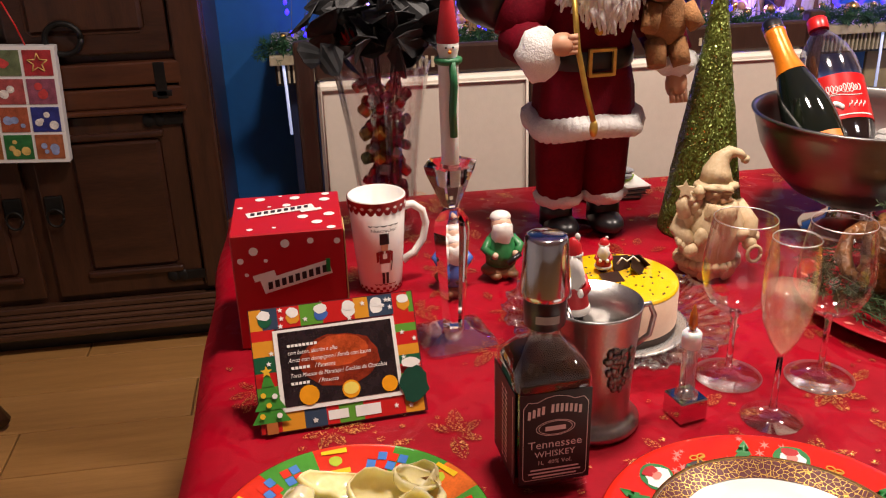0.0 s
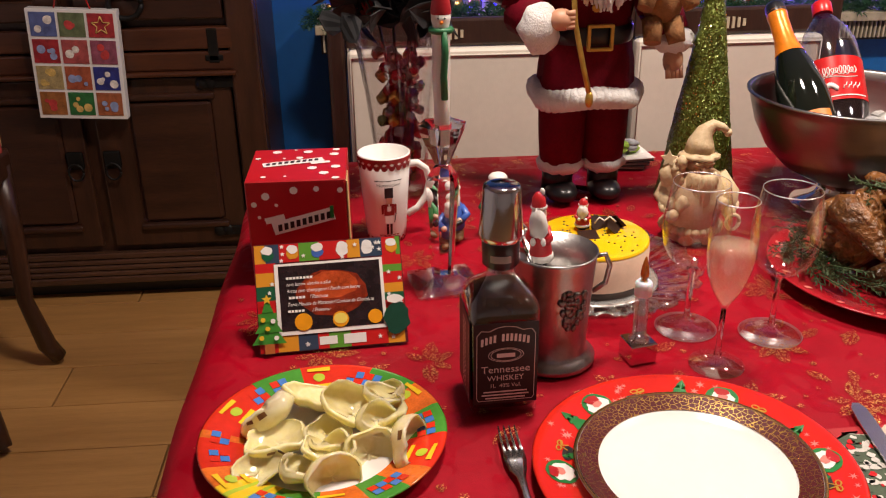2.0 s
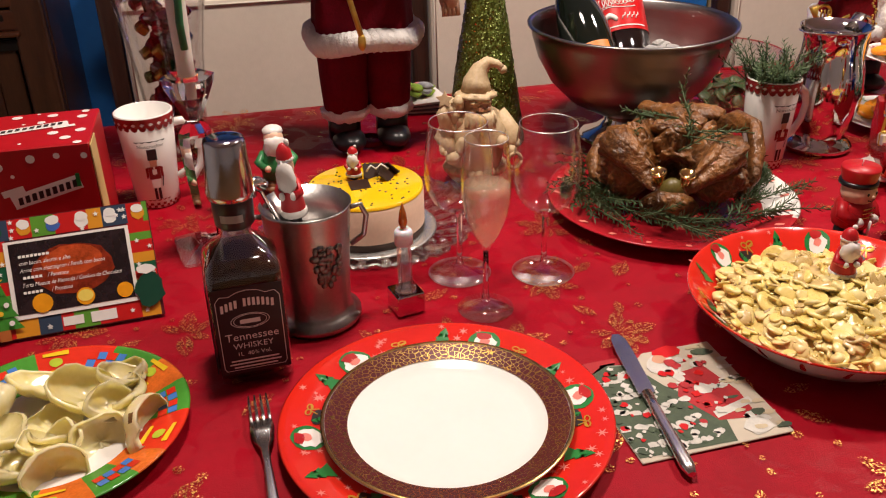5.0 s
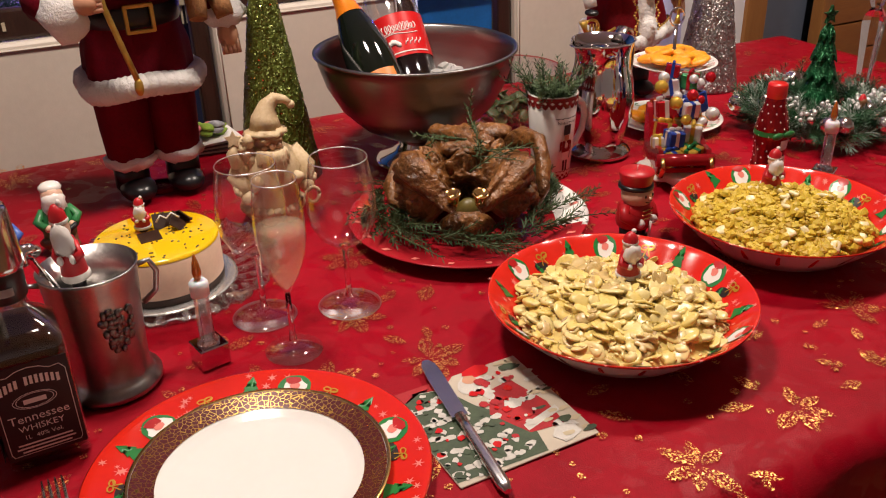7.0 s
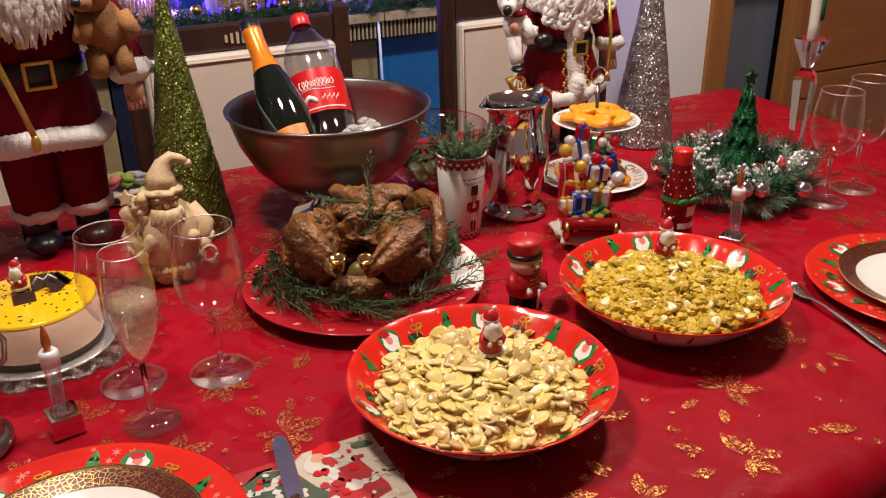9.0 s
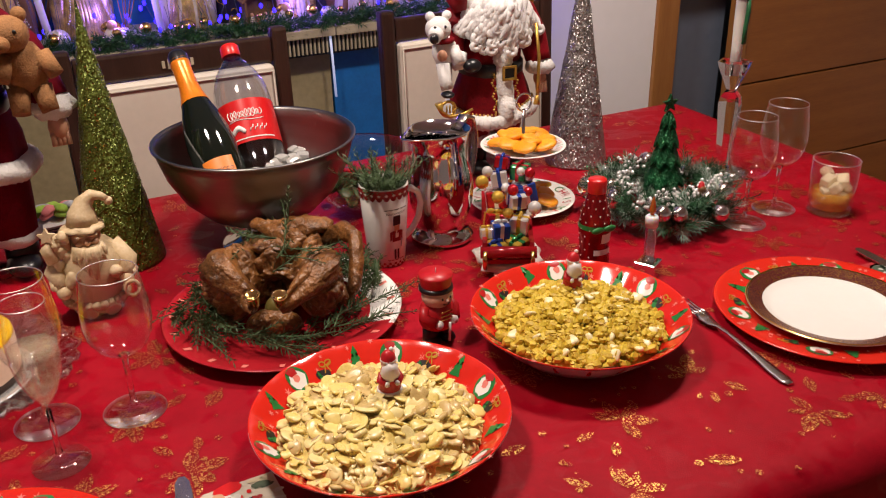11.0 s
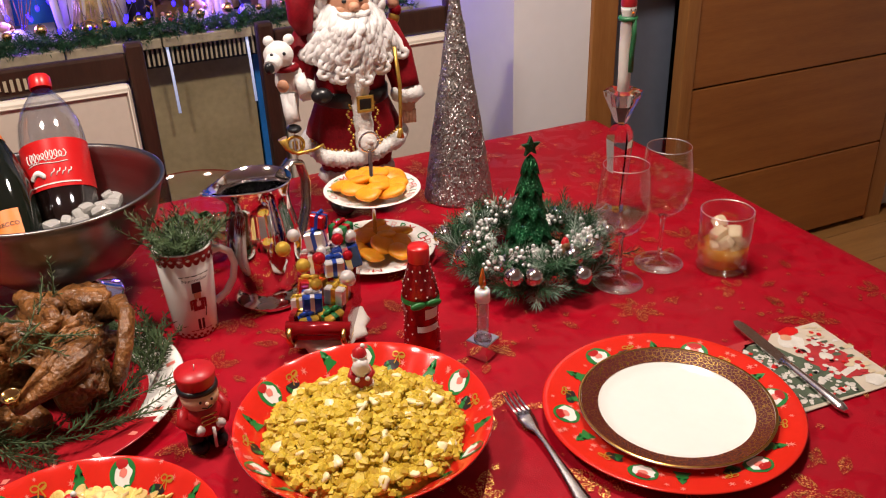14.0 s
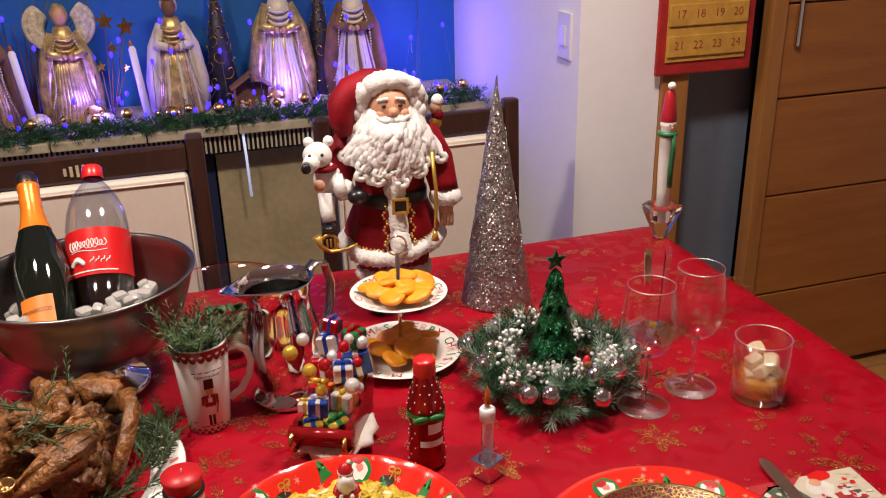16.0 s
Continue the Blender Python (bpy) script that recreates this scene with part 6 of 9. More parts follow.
ck_ = thing("mousse_cake", pose(0.543, 1.008, T + 0.0135) @ Matrix.Diagonal((1.12, 1.12, 1.0, 1)), "round mousse cake with yellow glaze and dark seeds", "cake")
part("board", lathe([(0, 0), (0.082, 0), (0.084, 0.001), (0.080, 0.002), (0, 0.002)], 60), mat("silver_card", (0.65, 0.64, 0.62), 0.25, 0.8, var=0.1), ck_, "silver cake board")
part("base", lathe([(0.069, 0.0022), (0.0695, 0.012), (0, 0.012)], 60), mat("chocolate_biscuit", (0.03, 0.014, 0.008), 0.7, var=0.4, scale=90, bump=0.4), ck_, "dark biscuit base")
part("mousse", lathe([(0.0693, 0.0122), (0.0693, 0.058), (0.067, 0.061), (0, 0.061)], 60), mat("mousse", (0.70, 0.50, 0.36), 0.5, var=0.08, scale=25, bump=0.2, bscale=90), ck_, "pale cream mousse")
part("glaze", lathe([(0.0688, 0.0600), (0.0682, 0.0635), (0.066, 0.0645), (0, 0.0645)], 60), mat("passion_glaze", (0.82, 0.50, 0.008), 0.10, var=0.05, Subsurface_Weight=0.1, Coat_Weight=0.5), ck_, "glossy yellow glaze")
q, sb = random.Random(8), bm_new()
for i in range(70):
    r, a = 0.064 * math.sqrt(q.random()), q.uniform(0, 6.28)
    ball((0.0018, 0.0012, 0.0009), (r * math.cos(a), r * math.sin(a), 0.0648), sb, u=6, v=4, turn=Matrix.Rotation(q.uniform(0, 3), 3, "Z"))
tagged(part("seeds", sb, M_black, ck_, "dark passion fruit seeds"), kind="stuff")
M_choc = mat("chocolate", (0.028, 0.012, 0.007), 0.3, var=0.3)
for i, (x, y, rx, ry, rz) in enumerate(((0.012, 0.022, 55, 10, 20), (0.028, 0.010, 48, -20, 70), (0.034, 0.024, 60, 25, 120), (-0.008, -0.004, 10, 0, 10))):
    part("chocolate_leaf", slab([(-0.012, -0.009), (0.012, -0.011), (0.014, 0.010), (-0.010, 0.011)], -0.0008, 0.0008), M_choc, ck_, m=pose(x, y, 0.071 if i < 3 else 0.066, rx, ry, rz))
part("cream_swirl", tube([(0.004, 0.012, 0.076), (0.010, 0.013, 0.084), (0.016, 0.012, 0.079), (0.022, 0.010, 0.086), (0.030, 0.010, 0.078)], 0.0012, seg=6), M_pw, ck_)


# ---- small figures, each one plain mesh ----
FIGS = [mat("figure_red", (0.48, 0.010, 0.016), 0.4, var=0.15), M_pw, M_black, mat("figure_flesh", (0.72, 0.46, 0.33), 0.45), mat("figure_green", (0.03, 0.20, 0.06), 0.4, var=0.2), M_gold, mat("figure_blue", (0.05, 0.12, 0.45), 0.3), mat("figure_brown", (0.22, 0.10, 0.04), 0.5)]


def santa_pick(m, h, label, base=True):
    """A small moulded figure with a red coat, white beard and red cap."""
    bm = bm_new()
    k = h / 0.05
    if base:
        lathe([(0, 0), (0.006 * k, 0), (0.006 * k, 0.008 * k), (0, 0.008 * k)], 10, bm, 2)
    lathe([(0, 0.008 * k), (0.0105 * k, 0.008 * k), (0.0110 * k, 0.011 * k), (0.0095 * k, 0.022 * k), (0.0075 * k, 0.032 * k), (0, 0.034 * k)], 16, bm, 0)
    lathe([(0.0108 * k, 0.0075 * k), (0.0122 * k, 0.009 * k), (0.0118 * k, 0.0115 * k), (0.0105 * k, 0.012 * k)], 16, bm, 1)
    for s in (-1, 1):
        tube([(s * 0.007 * k, 0, 0.029 * k), (s * 0.0105 * k, -0.004 * k, 0.023 * k), (s * 0.006 * k, -0.010 * k, 0.022 * k)], 0.0030 * k, bm, 0, 8)
        ball(0.0028 * k, (s * 0.005 * k, -0.0105 * k, 0.022 * k), bm, 1, 8, 6)
    ball((0.0072 * k, 0.0068 * k, 0.0072 * k), (0, -0.0005 * k, 0.038 * k), bm, 3, 14, 9)
    ball((0.0086 * k, 0.0056 * k, 0.0108 * k), (0, -0.0056 * k, 0.0315 * k), bm, 1, 14, 10, lump=0.25, lscale=260)
    ball((0.0080 * k, 0.0075 * k, 0.0026 * k), (0, 0, 0.0425 * k), bm, 1, 14, 7)
    lathe([(0.0072 * k, 0.043 * k), (0.0062 * k, 0.048 * k), (0.003 * k, 0.0515 * k), (0, 0.0525 * k)], 14, bm, 0)
    ball(0.0024 * k, (0.0035 * k, 0.001 * k, 0.052 * k), bm, 1, 8, 6)
    for s in (-1, 1):
        ball(0.0009 * k, (s * 0.0026 * k, -0.0072 * k, 0.0392 * k), bm, 2, 6, 5)
    ball(0.0013 * k, (0, -0.0078 * k, 0.0375 * k), bm, 3, 6, 5)
    return solo("santa_figure", bm, FIGS, m, label, "figurine", "santa figures")


santa_pick(pose(1.005, 0.645, T + 0.060, 0, 0, -8), 0.062, "small painted santa pick stuck in the mushrooms")
santa_pick(pose(1.333, 0.755, T + 0.060, 0, 0, -12), 0.062, "small painted santa pick stuck in the crumbs")
santa_pick(pose(0.532, 1.030, T + 0.076, 0, 0, -15), 0.046, "small painted santa figure standing on the cake")
santa_pick(pose(0.441, 0.850, T + 0.106, 0, -4, -20) @ Matrix.Diagonal((0.66, 0.66, 1, 1)), 0.096, "slim painted santa figure with a small tree in the pewter cup")


def gnome(m, coat, label, k=1.0):
    bm = bm_new()
    ball((0.024 * k, 0.020 * k, 0.012 * k), (0, 0, 0.011 * k), bm, 7, lump=0.3, lscale=60)
    lathe([(0, 0.018 * k), (0.020 * k, 0.02 * k), (0.021 * k, 0.035 * k), (0.016 * k, 0.058 * k), (0.009 * k, 0.066 * k), (0, 0.068 * k)], 18, bm, coat)
    for s in (-1, 1):
        tube([(s * 0.014 * k, 0, 0.055 * k), (s * 0.024 * k, -0.006 * k, 0.044 * k), (s * 0.016 * k, -0.018 * k, 0.038 * k)], 0.006 * k, bm, coat, 8)
        ball(0.005 * k, (s * 0.014 * k, -0.019 * k, 0.038 * k), bm, 3, 8, 6)
        ball((0.009 * k, 0.013 * k, 0.006 * k), (s * 0.011 * k, -0.012 * k, 0.008 * k), bm, 7, 10, 7)
    ball(0.0135 * k, (0, -0.001 * k, 0.074 * k), bm, 3)
    ball((0.015 * k, 0.010 * k, 0.018 * k), (0, -0.009 * k, 0.064 * k), bm, 1, 16, 10, lump=0.3, lscale=120)
    ball((0.014 * k, 0.013 * k, 0.008 * k), (0, 0.003 * k, 0.083 * k), bm, 1, 14, 8)
    tube([(0.0, -0.03 * k, 0.030 * k), (0.018 * k, -0.026 * k, 0.040 * k)], 0.0035 * k, bm, 2, 8)
    return solo("gnome_figurine", bm, FIGS, m, label, "figurine", "gnome figurines")


gnome(pose(0.437, 1.205, T, 0, 0, 5), 4, "small garden gnome figurine in a green shirt", 1.12)
gnome(pose(0.362, 1.190, T, 0, 0, -10), 6, "small garden gnome figurine holding a blue ball", 1.02)


def pale_statue(m):
    b = bm_new()
    ball((0.040, 0.034, 0.014), (0, 0, 0.010), b, lump=0.2, lscale=60)
    lathe([(0, 0.012), (0.038, 0.014), (0.040, 0.03), (0.044, 0.06), (0.046, 0.085), (0.036, 0.108), (0.020, 0.122), (0, 0.125)], 28, b)
    for v in b.verts:
        v.co *= 1 + 0.06 * noise.noise(v.co * 45)
    for s in (-1, 1):
        tube([(s * 0.034, 0, 0.105), (s * 0.052, -0.012, 0.078), (s * 0.044, -0.032, 0.060)], [0.014, 0.015, 0.012], b, 0, 12)
        ball(0.011, (s * 0.044, -0.036, 0.056), b, lump=0.2)
        ball((0.012, 0.009, 0.012), (s * 0.030, -0.036, 0.072), b, lump=0.4, lscale=90)
        tube([(s * 0.015, -0.028, 0.014), (s * 0.018, -0.036, 0.010)], 0.012, b, 0, 10)
    ball((0.022, 0.021, 0.022), (0, -0.008, 0.128), b, 1, 18, 12)
    qs = random.Random(44)
    for i in range(64):
        u, w = qs.uniform(-1, 1), qs.uniform(0.35, 1)
        x1, z1 = 0.030 * u * (1.1 - 0.5 * w), 0.112 - 0.058 * w * (1 - 0.3 * u * u)
        tube([(0.019 * u + (x1 - 0.019 * u) * f_ + 0.0016 * math.sin(9 * f_ + i), -0.024 - 0.016 * (1 - u * u) - 0.004 * math.sin(3 * f_), 0.118 + (z1 - 0.118) * f_) for f_ in (0, 0.25, 0.5, 0.75, 1)], [0.004, 0.0042, 0.004, 0.0034, 0.001], b, 0, 7)
    # fur edges, a bundle on the arm, a ring in the mitten
    for i in range(26):
        a = 2 * math.pi * i / 26
        ball(0.0075, (0.043 * math.cos(a), 0.038 * math.sin(a), 0.024), b, 0, 8, 6, lump=0.3, lscale=150)
    for s in (-1, 1):
        for i in range(9):
            a = 2 * math.pi * i / 9
            ball(0.0062, (s * 0.047 + 0.011 * math.cos(a), -0.026 + 0.008 * math.sin(a), 0.066 + 0.004 * math.sin(a)), b, 0, 8, 6, lump=0.3, lscale=150)
    for i in range(9):
        ball((0.009, 0.008, 0.011), (-0.044 + 0.007 * (i % 3), -0.018 + 0.005 * (i % 2), 0.092 + 0.0052 * i), b, 1 if i % 4 == 1 else 0, 9, 7, lump=0.45, lscale=110)
    join(b, slab(star(0.013, 5, 0.5), -0.003, 0.003), pose(-0.052, -0.020, 0.140, 80, 0, -20), 0)
    tube([(0.048 + 0.010 * math.cos(a), -0.046, 0.044 + 0.012 * math.sin(a)) for a in [i * math.pi / 7 for i in range(15)]], 0.003, b, 0, 7)
    ball((0.005, 0.006, 0.005), (0, -0.031, 0.124), b, 1, 8, 6)
    for s in (-1, 1):
        ball((0.007, 0.005, 0.005), (s * 0.010, -0.025, 0.121), b, 1, 10, 7)
        ball((0.008, 0.004, 0.0025), (s * 0.009, -0.028, 0.133), b, 0, 10, 6)
        ball((0.011, 0.005, 0.004), (s * 0.009, -0.032, 0.114), b, 0, 10, 6)
    ball((0.031, 0.029, 0.0075), (0, -0.007, 0.140), b, 0, 20, 8, lump=0.35, lscale=140)
    tube([(0, -0.004, 0.141), (0.002, 0, 0.158), (0.008, 0.002, 0.174), (0.020, 0, 0.184), (0.032, -0.002, 0.181), (0.040, -0.003, 0.174)], [0.024, 0.020, 0.013, 0.009, 0.006, 0.005], b, 0, 14)
    ball(0.0065, (0.041, -0.003, 0.172), b)
    tube([(-0.05, -0.02, 0.10), (-0.056, -0.02, 0.12), (-0.048, -0.018, 0.135)], [0.010, 0.009, 0.004], b, 0, 8)
    return solo("santa_statue", b, [mat("ivory_resin", (0.68, 0.54, 0.34), 0.55, dark=(0.46, 0.32, 0.16), scale=28, bump=0.5, bscale=110), mat("resin_flesh", (0.55, 0.30, 0.18), 0.5)], m, "ivory coloured resin santa statue in a pointed cap", "statue")


pale_statue(pose(0.736, 1.155, T, 0, 0, 0))


def soldier(m):
    b = bm_new()
    for s in (-1, 1):
        tube([(s * 0.012, 0, 0.003), (s * 0.011, 0, 0.03)], 0.0115, b, 2, 12)
        ball((0.012, 0.016, 0.007), (s * 0.012, -0.006, 0.006), b, 2, 10, 7)
        tube([(s * 0.020, 0, 0.060), (s * 0.027, -0.006, 0.048), (s * 0.016, -0.020, 0.040)], 0.008, b, 0, 10)
        ball(0.0065, (s * 0.013, -0.023, 0.039), b, 1, 10, 7)
        ball((0.0017, 0.0012, 0.0022), (s * 0.007, -0.0238, 0.077), b, 2, 7, 6)
    lathe([(0, 0.026), (0.023, 0.027), (0.025, 0.034), (0.023, 0.055), (0.018, 0.064), (0, 0.066)], 24, b, 0)
    ball((0.0225, 0.022, 0.0185), (0, -0.003, 0.074), b, 3, 20, 14)
    ball(0.0028, (0, -0.0250, 0.073), b, 3, 8, 6)
    tube([(-0.006, -0.0238, 0.069), (0, -0.0250, 0.0672), (0.006, -0.0238, 0.069)], 0.0007, b, 2, 6)
    lathe([(0.0205, 0.0825), (0.0245, 0.0840), (0.0240, 0.0885), (0.021, 0.0895)], 24, b, 2)
    lathe([(0.021, 0.0885), (0.024, 0.104), (0.0235, 0.107), (0, 0.1075)], 24, b, 0)
    tube([(0, 0, 0.107), (0.001, 0, 0.115)], 0.0007, b, 1, 6)
    for k in range(3):
        tube([(-0.010, -0.0235, 0.044 + 0.006 * k), (0.010, -0.0235, 0.044 + 0.006 * k)], 0.0012, b, 5, 6)
    tube([(0.002, -0.028, 0.040), (0.002, -0.026, 0.010)], 0.002, b, 1, 6)
    return solo("soldier_candle", b, FIGS, m, "red wax toy soldier candle with an unlit wick", "candle")


soldier(pose(1.152, 0.822, T, 0, 0, 12))


# ---- the two large santa dolls, each one plain mesh ----
def santa_doll(m, k, label, velvet, bear, wide=0.73):
    b = bm_new()
    q_ = random.Random(9)

    def P(x, y, z):
        return (x * k, y * k, z * k)
    g = wide
    for s in (-1, 1):
        ball((0.025 * k, 0.036 * k, 0.017 * k), P(s * 0.034, -0.016, 0.016), b, 2, 16, 10)
        tube([P(s * 0.036, 0, 0.015), P(s * 0.036, 0, 0.05)], 0.024 * k, b, 2, 14)
        ball((0.036 * k, 0.036 * k, 0.017 * k), P(s * 0.033, 0, 0.056), b, 1, 22, 10, lump=0.18, lscale=90)
        tube([P(s * 0.032, 0, 0.06), P(s * 0.032, 0, 0.10), P(s * 0.032, 0, 0.15), P(s * 0.032, 0, 0.19)], [0.032 * k, 0.035 * k, 0.037 * k, 0.037 * k], b, 0, 18)
        sh, el, ha = P(s * 0.058, 0.0, 0.350), P(s * 0.100, -0.012, 0.285), P(s * 0.092, -0.055, 0.262)
        tube([P(s * 0.03, 0.0, 0.365), sh, P(s * 0.088, -0.004, 0.318), el], [0.030 * k, 0.034 * k, 0.034 * k, 0.032 * k], b, 0, 16)
        if s > 0:
            tube([el, P(0.112, -0.03, 0.250)], [0.031 * k, 0.028 * k], b, 0, 14)
            ball((0.031 * k, 0.031 * k, 0.020 * k), P(0.114, -0.034, 0.245), b, 1, 18, 10, lump=0.2, lscale=90)
            ball((0.014 * k, 0.018 * k, 0.022 * k), P(0.116, -0.040, 0.215), b, 4, 12, 8)
            for i in range(4):
                tube([P(0.106 + 0.006 * i, -0.048, 0.210), P(0.106 + 0.006 * i, -0.054, 0.192)], 0.0042 * k, b, 4, 6)
        else:
            tube([el, P(-0.085, -0.060, 0.275)], [0.031 * k, 0.028 * k], b, 0, 14)
            ball((0.028 * k, 0.024 * k, 0.034 * k), P(-0.088, -0.062, 0.272), b, 1, 18, 10, lump=0.2, lscale=90)
            ball((0.018 * k, 0.016 * k, 0.015 * k), P(-0.062, -0.076, 0.285), b, 4, 12, 8)
            for i in range(4):
                tube([P(-0.058, -0.084, 0.276 + 0.006 * i), P(-0.046, -0.088, 0.278 + 0.006 * i)], 0.0042 * k, b, 4, 6)
    t = lathe([(0, 0.165 * k), (0.095 * g * k, 0.165 * k), (0.098 * g * k, 0.180 * k), (0.088 * (g + 0.06) * k, 0.210 * k), (0.074 * (g + 0.12) * k, 0.245 * k), (0.072 * (g + 0.12) * k, 0.275 * k), (0.076 * 0.9 * k, 0.315 * k), (0.070 * 0.9 * k, 0.355 * k), (0.045 * k, 0.385 * k), (0, 0.395 * k)], 40)
    for v in t.verts:
        a = math.atan2(v.co.y, v.co.x)
        kk = 1 + (0.05 * math.cos(a * 7) if v.co.z < 0.23 * k else 0)
        v.co.x, v.co.y = v.co.x * kk, v.co.y * kk * 0.80
    join(b, t, None, 0)
    for i in range(44):
        a = 2 * math.pi * i / 44
        ball(0.0165 * k, P(0.098 * g * math.cos(a) * (1 + 0.04 * math.cos(a * 7)), 0.080 * g * math.sin(a), 0.166 + 0.004 * math.sin(a * 3)), b, 1, 8, 6, lump=0.25, lscale=120)
    t = lathe([(0.0735 * (g + 0.12) * k, 0.242 * k), (0.0765 * (g + 0.12) * k, 0.246 * k), (0.0775 * (g + 0.12) * k, 0.262 * k), (0.0745 * (g + 0.12) * k, 0.268 * k)], 40)
    for v in t.verts:
        v.co.y *= 0.84
    join(b, t, None, 2)
    for dx, dz, sx, sz in ((0, 0.016, 0.036, 0.005), (0, -0.016, 0.036, 0.005), (-0.0165, 0, 0.005, 0.036), (0.0165, 0, 0.005, 0.036)):
        box((sx * k, 0.006 * k, sz * k), P(dx, -0.0655 * (g + 0.12) - 0.002, 0.255 + dz), b, 0.0012 * k, 3)
    ball((0.040 * k, 0.038 * k, 0.042 * k), P(0, -0.012, 0.410), b, 4, 22, 14)
    ball((0.009 * k, 0.009 * k, 0.008 * k), P(0, -0.052, 0.408), b, 4, 10, 8)
    for s in (-1, 1):
        ball((0.011 * k, 0.008 * k, 0.008 * k), P(s * 0.017, -0.044, 0.402), b, 4, 10, 8)
        ball(0.0048 * k, P(s * 0.014, -0.046, 0.418), b, 2, 8, 6)
        tube([P(s * 0.006, -0.047, 0.427), P(s * 0.022, -0.044, 0.431)], 0.004 * k, b, 1, 6)
        tube([P(s * 0.003, -0.053, 0.396), P(s * 0.016, -0.052, 0.392), P(s * 0.028, -0.044, 0.396)], [0.006 * k, 0.007 * k, 0.003 * k], b, 1, 8)
    for i in range(210):
        u, w = q_.uniform(-1, 1), q_.uniform(0.45, 1)
        x0, x1 = 0.046 * u, (0.080 * u + q_.uniform(-0.01, 0.01)) * (1.05 - 0.35 * w)
        z0, z1 = 0.404, 0.392 - 0.100 * w * (1 - 0.35 * u * u)
        pts = []
        for j in range(6):
            f_ = j / 5
            pts.append(P(x0 + (x1 - x0) * f_ + 0.003 * math.sin(j * 2.0 + i), -0.036 - 0.052 * (1 - u * u) * min(1, f_ * 2.2 + 0.2) + 0.006 * math.cos(j * 1.7 + i * 2), z0 + (z1 - z0) * f_))
        tube(pts, [0.006 * k, 0.006 * k, 0.0055 * k, 0.005 * k, 0.004 * k, 0.0015 * k], b, 1, 6)
    for s in (-1, 1):
        for i in range(10):
            ball(0.014 * k, P(s * (0.042 + 0.004 * (i % 3)), -0.008 + 0.008 * (i % 2), 0.38 + 0.0055 * i), b, 1, 8, 6, lump=0.3, lscale=90)
    for i in range(22):
        a = 2 * math.pi * i / 22
        ball((0.013 * k, 0.013 * k, 0.012 * k), P(0.043 * math.cos(a), -0.008 + 0.042 * math.sin(a), 0.440 + 0.004 * math.sin(-a)), b, 1, 8, 6, lump=0.25, lscale=120)
    tube([P(0, -0.006, 0.440), P(-0.004, 0, 0.462), P(-0.025, 0.006, 0.476), P(-0.048, 0.008, 0.466), P(-0.058, 0.004, 0.440), P(-0.060, 0.0, 0.412)], [0.044 * k, 0.036 * k, 0.026 * k, 0.022 * k, 0.018 * k, 0.014 * k], b, 0, 18)
    ball(0.019 * k, P(-0.061, -0.002, 0.396), b, 1, 12, 8, lump=0.2, lscale=90)
    # the gold cord
    tube([P(-0.05, -0.078, 0.35), P(-0.045, -0.086, 0.28), P(-0.03, -0.084, 0.22), P(-0.022, -0.092, 0.185)], 0.0038 * k, b, 3, 8)
    ball((0.006 * k, 0.006 * k, 0.012 * k), P(-0.022, -0.092, 0.178), b, 3, 8, 6)
    # the bear
    bx, bz = 0.090, 0.088
    by = -0.045
    ball((0.030 * k, 0.028 * k, 0.036 * k), P(bx, by, 0.215 + bz), b, 5, 16, 10, lump=0.1, lscale=80)
    ball((0.026 * k, 0.026 * k, 0.024 * k), P(bx - 0.012, by - 0.012, 0.262 + bz), b, 5, 16, 10)
    ball((0.014 * k, 0.016 * k, 0.012 * k), P(bx - 0.026, by - 0.030, 0.254 + bz), b, 5, 12, 8)
    ball((0.007 * k, 0.006 * k, 0.006 * k), P(bx - 0.034, by - 0.042, 0.256 + bz), b, 2, 8, 6)
    for s in (-1, 1):
        ball(0.010 * k, P(bx - 0.012 + s * 0.018, by - 0.004, 0.284 + bz), b, 5, 10, 7)
        ball(0.0028 * k, P(bx - 0.016 + s * 0.010, by - 0.036, 0.268 + bz), b, 2, 6, 5)
        tube([P(bx + s * 0.022, by - 0.01, 0.232 + bz), P(bx + s * 0.034, by - 0.026, 0.206 + bz)], [0.013 * k, 0.011 * k], b, 5, 10)
        tube([P(bx + s * 0.014, by - 0.006, 0.188 + bz), P(bx + s * 0.018, by - 0.022, 0.158 + bz)], [0.015 * k, 0.012 * k], b, 5, 10)
    lathe([(0.022 * k, 0), (0.025 * k, 0.004 * k), (0.022 * k, 0.008 * k)], 14, b, 0)
    ball((0.060 * k, 0.050 * k, 0.070 * k), P(-0.115, 0.035, 0.36), b, 2, 20, 12, lump=0.2, lscale=30)
    ball((0.006 * k,) * 3, P(-0.016, -0.082, 0.300), b, 3, 10, 8)
    return solo("santa_doll", b, [velvet, M_fur, M_black, mat("gold_trim", (0.60, 0.38, 0.08), 0.35, 0.8, var=0.3), M_skin, bear], m, label, "doll", "santa dolls")


santa_doll(pose(0.603, 1.355, T, 0, 0, 4), 1.14, "large santa doll in dark red velvet with a brown bear", M_redvelvet, mat("brown_plush", (0.30, 0.14, 0.05), 0.9, var=0.3, scale=60, bump=0.8, bscale=300))


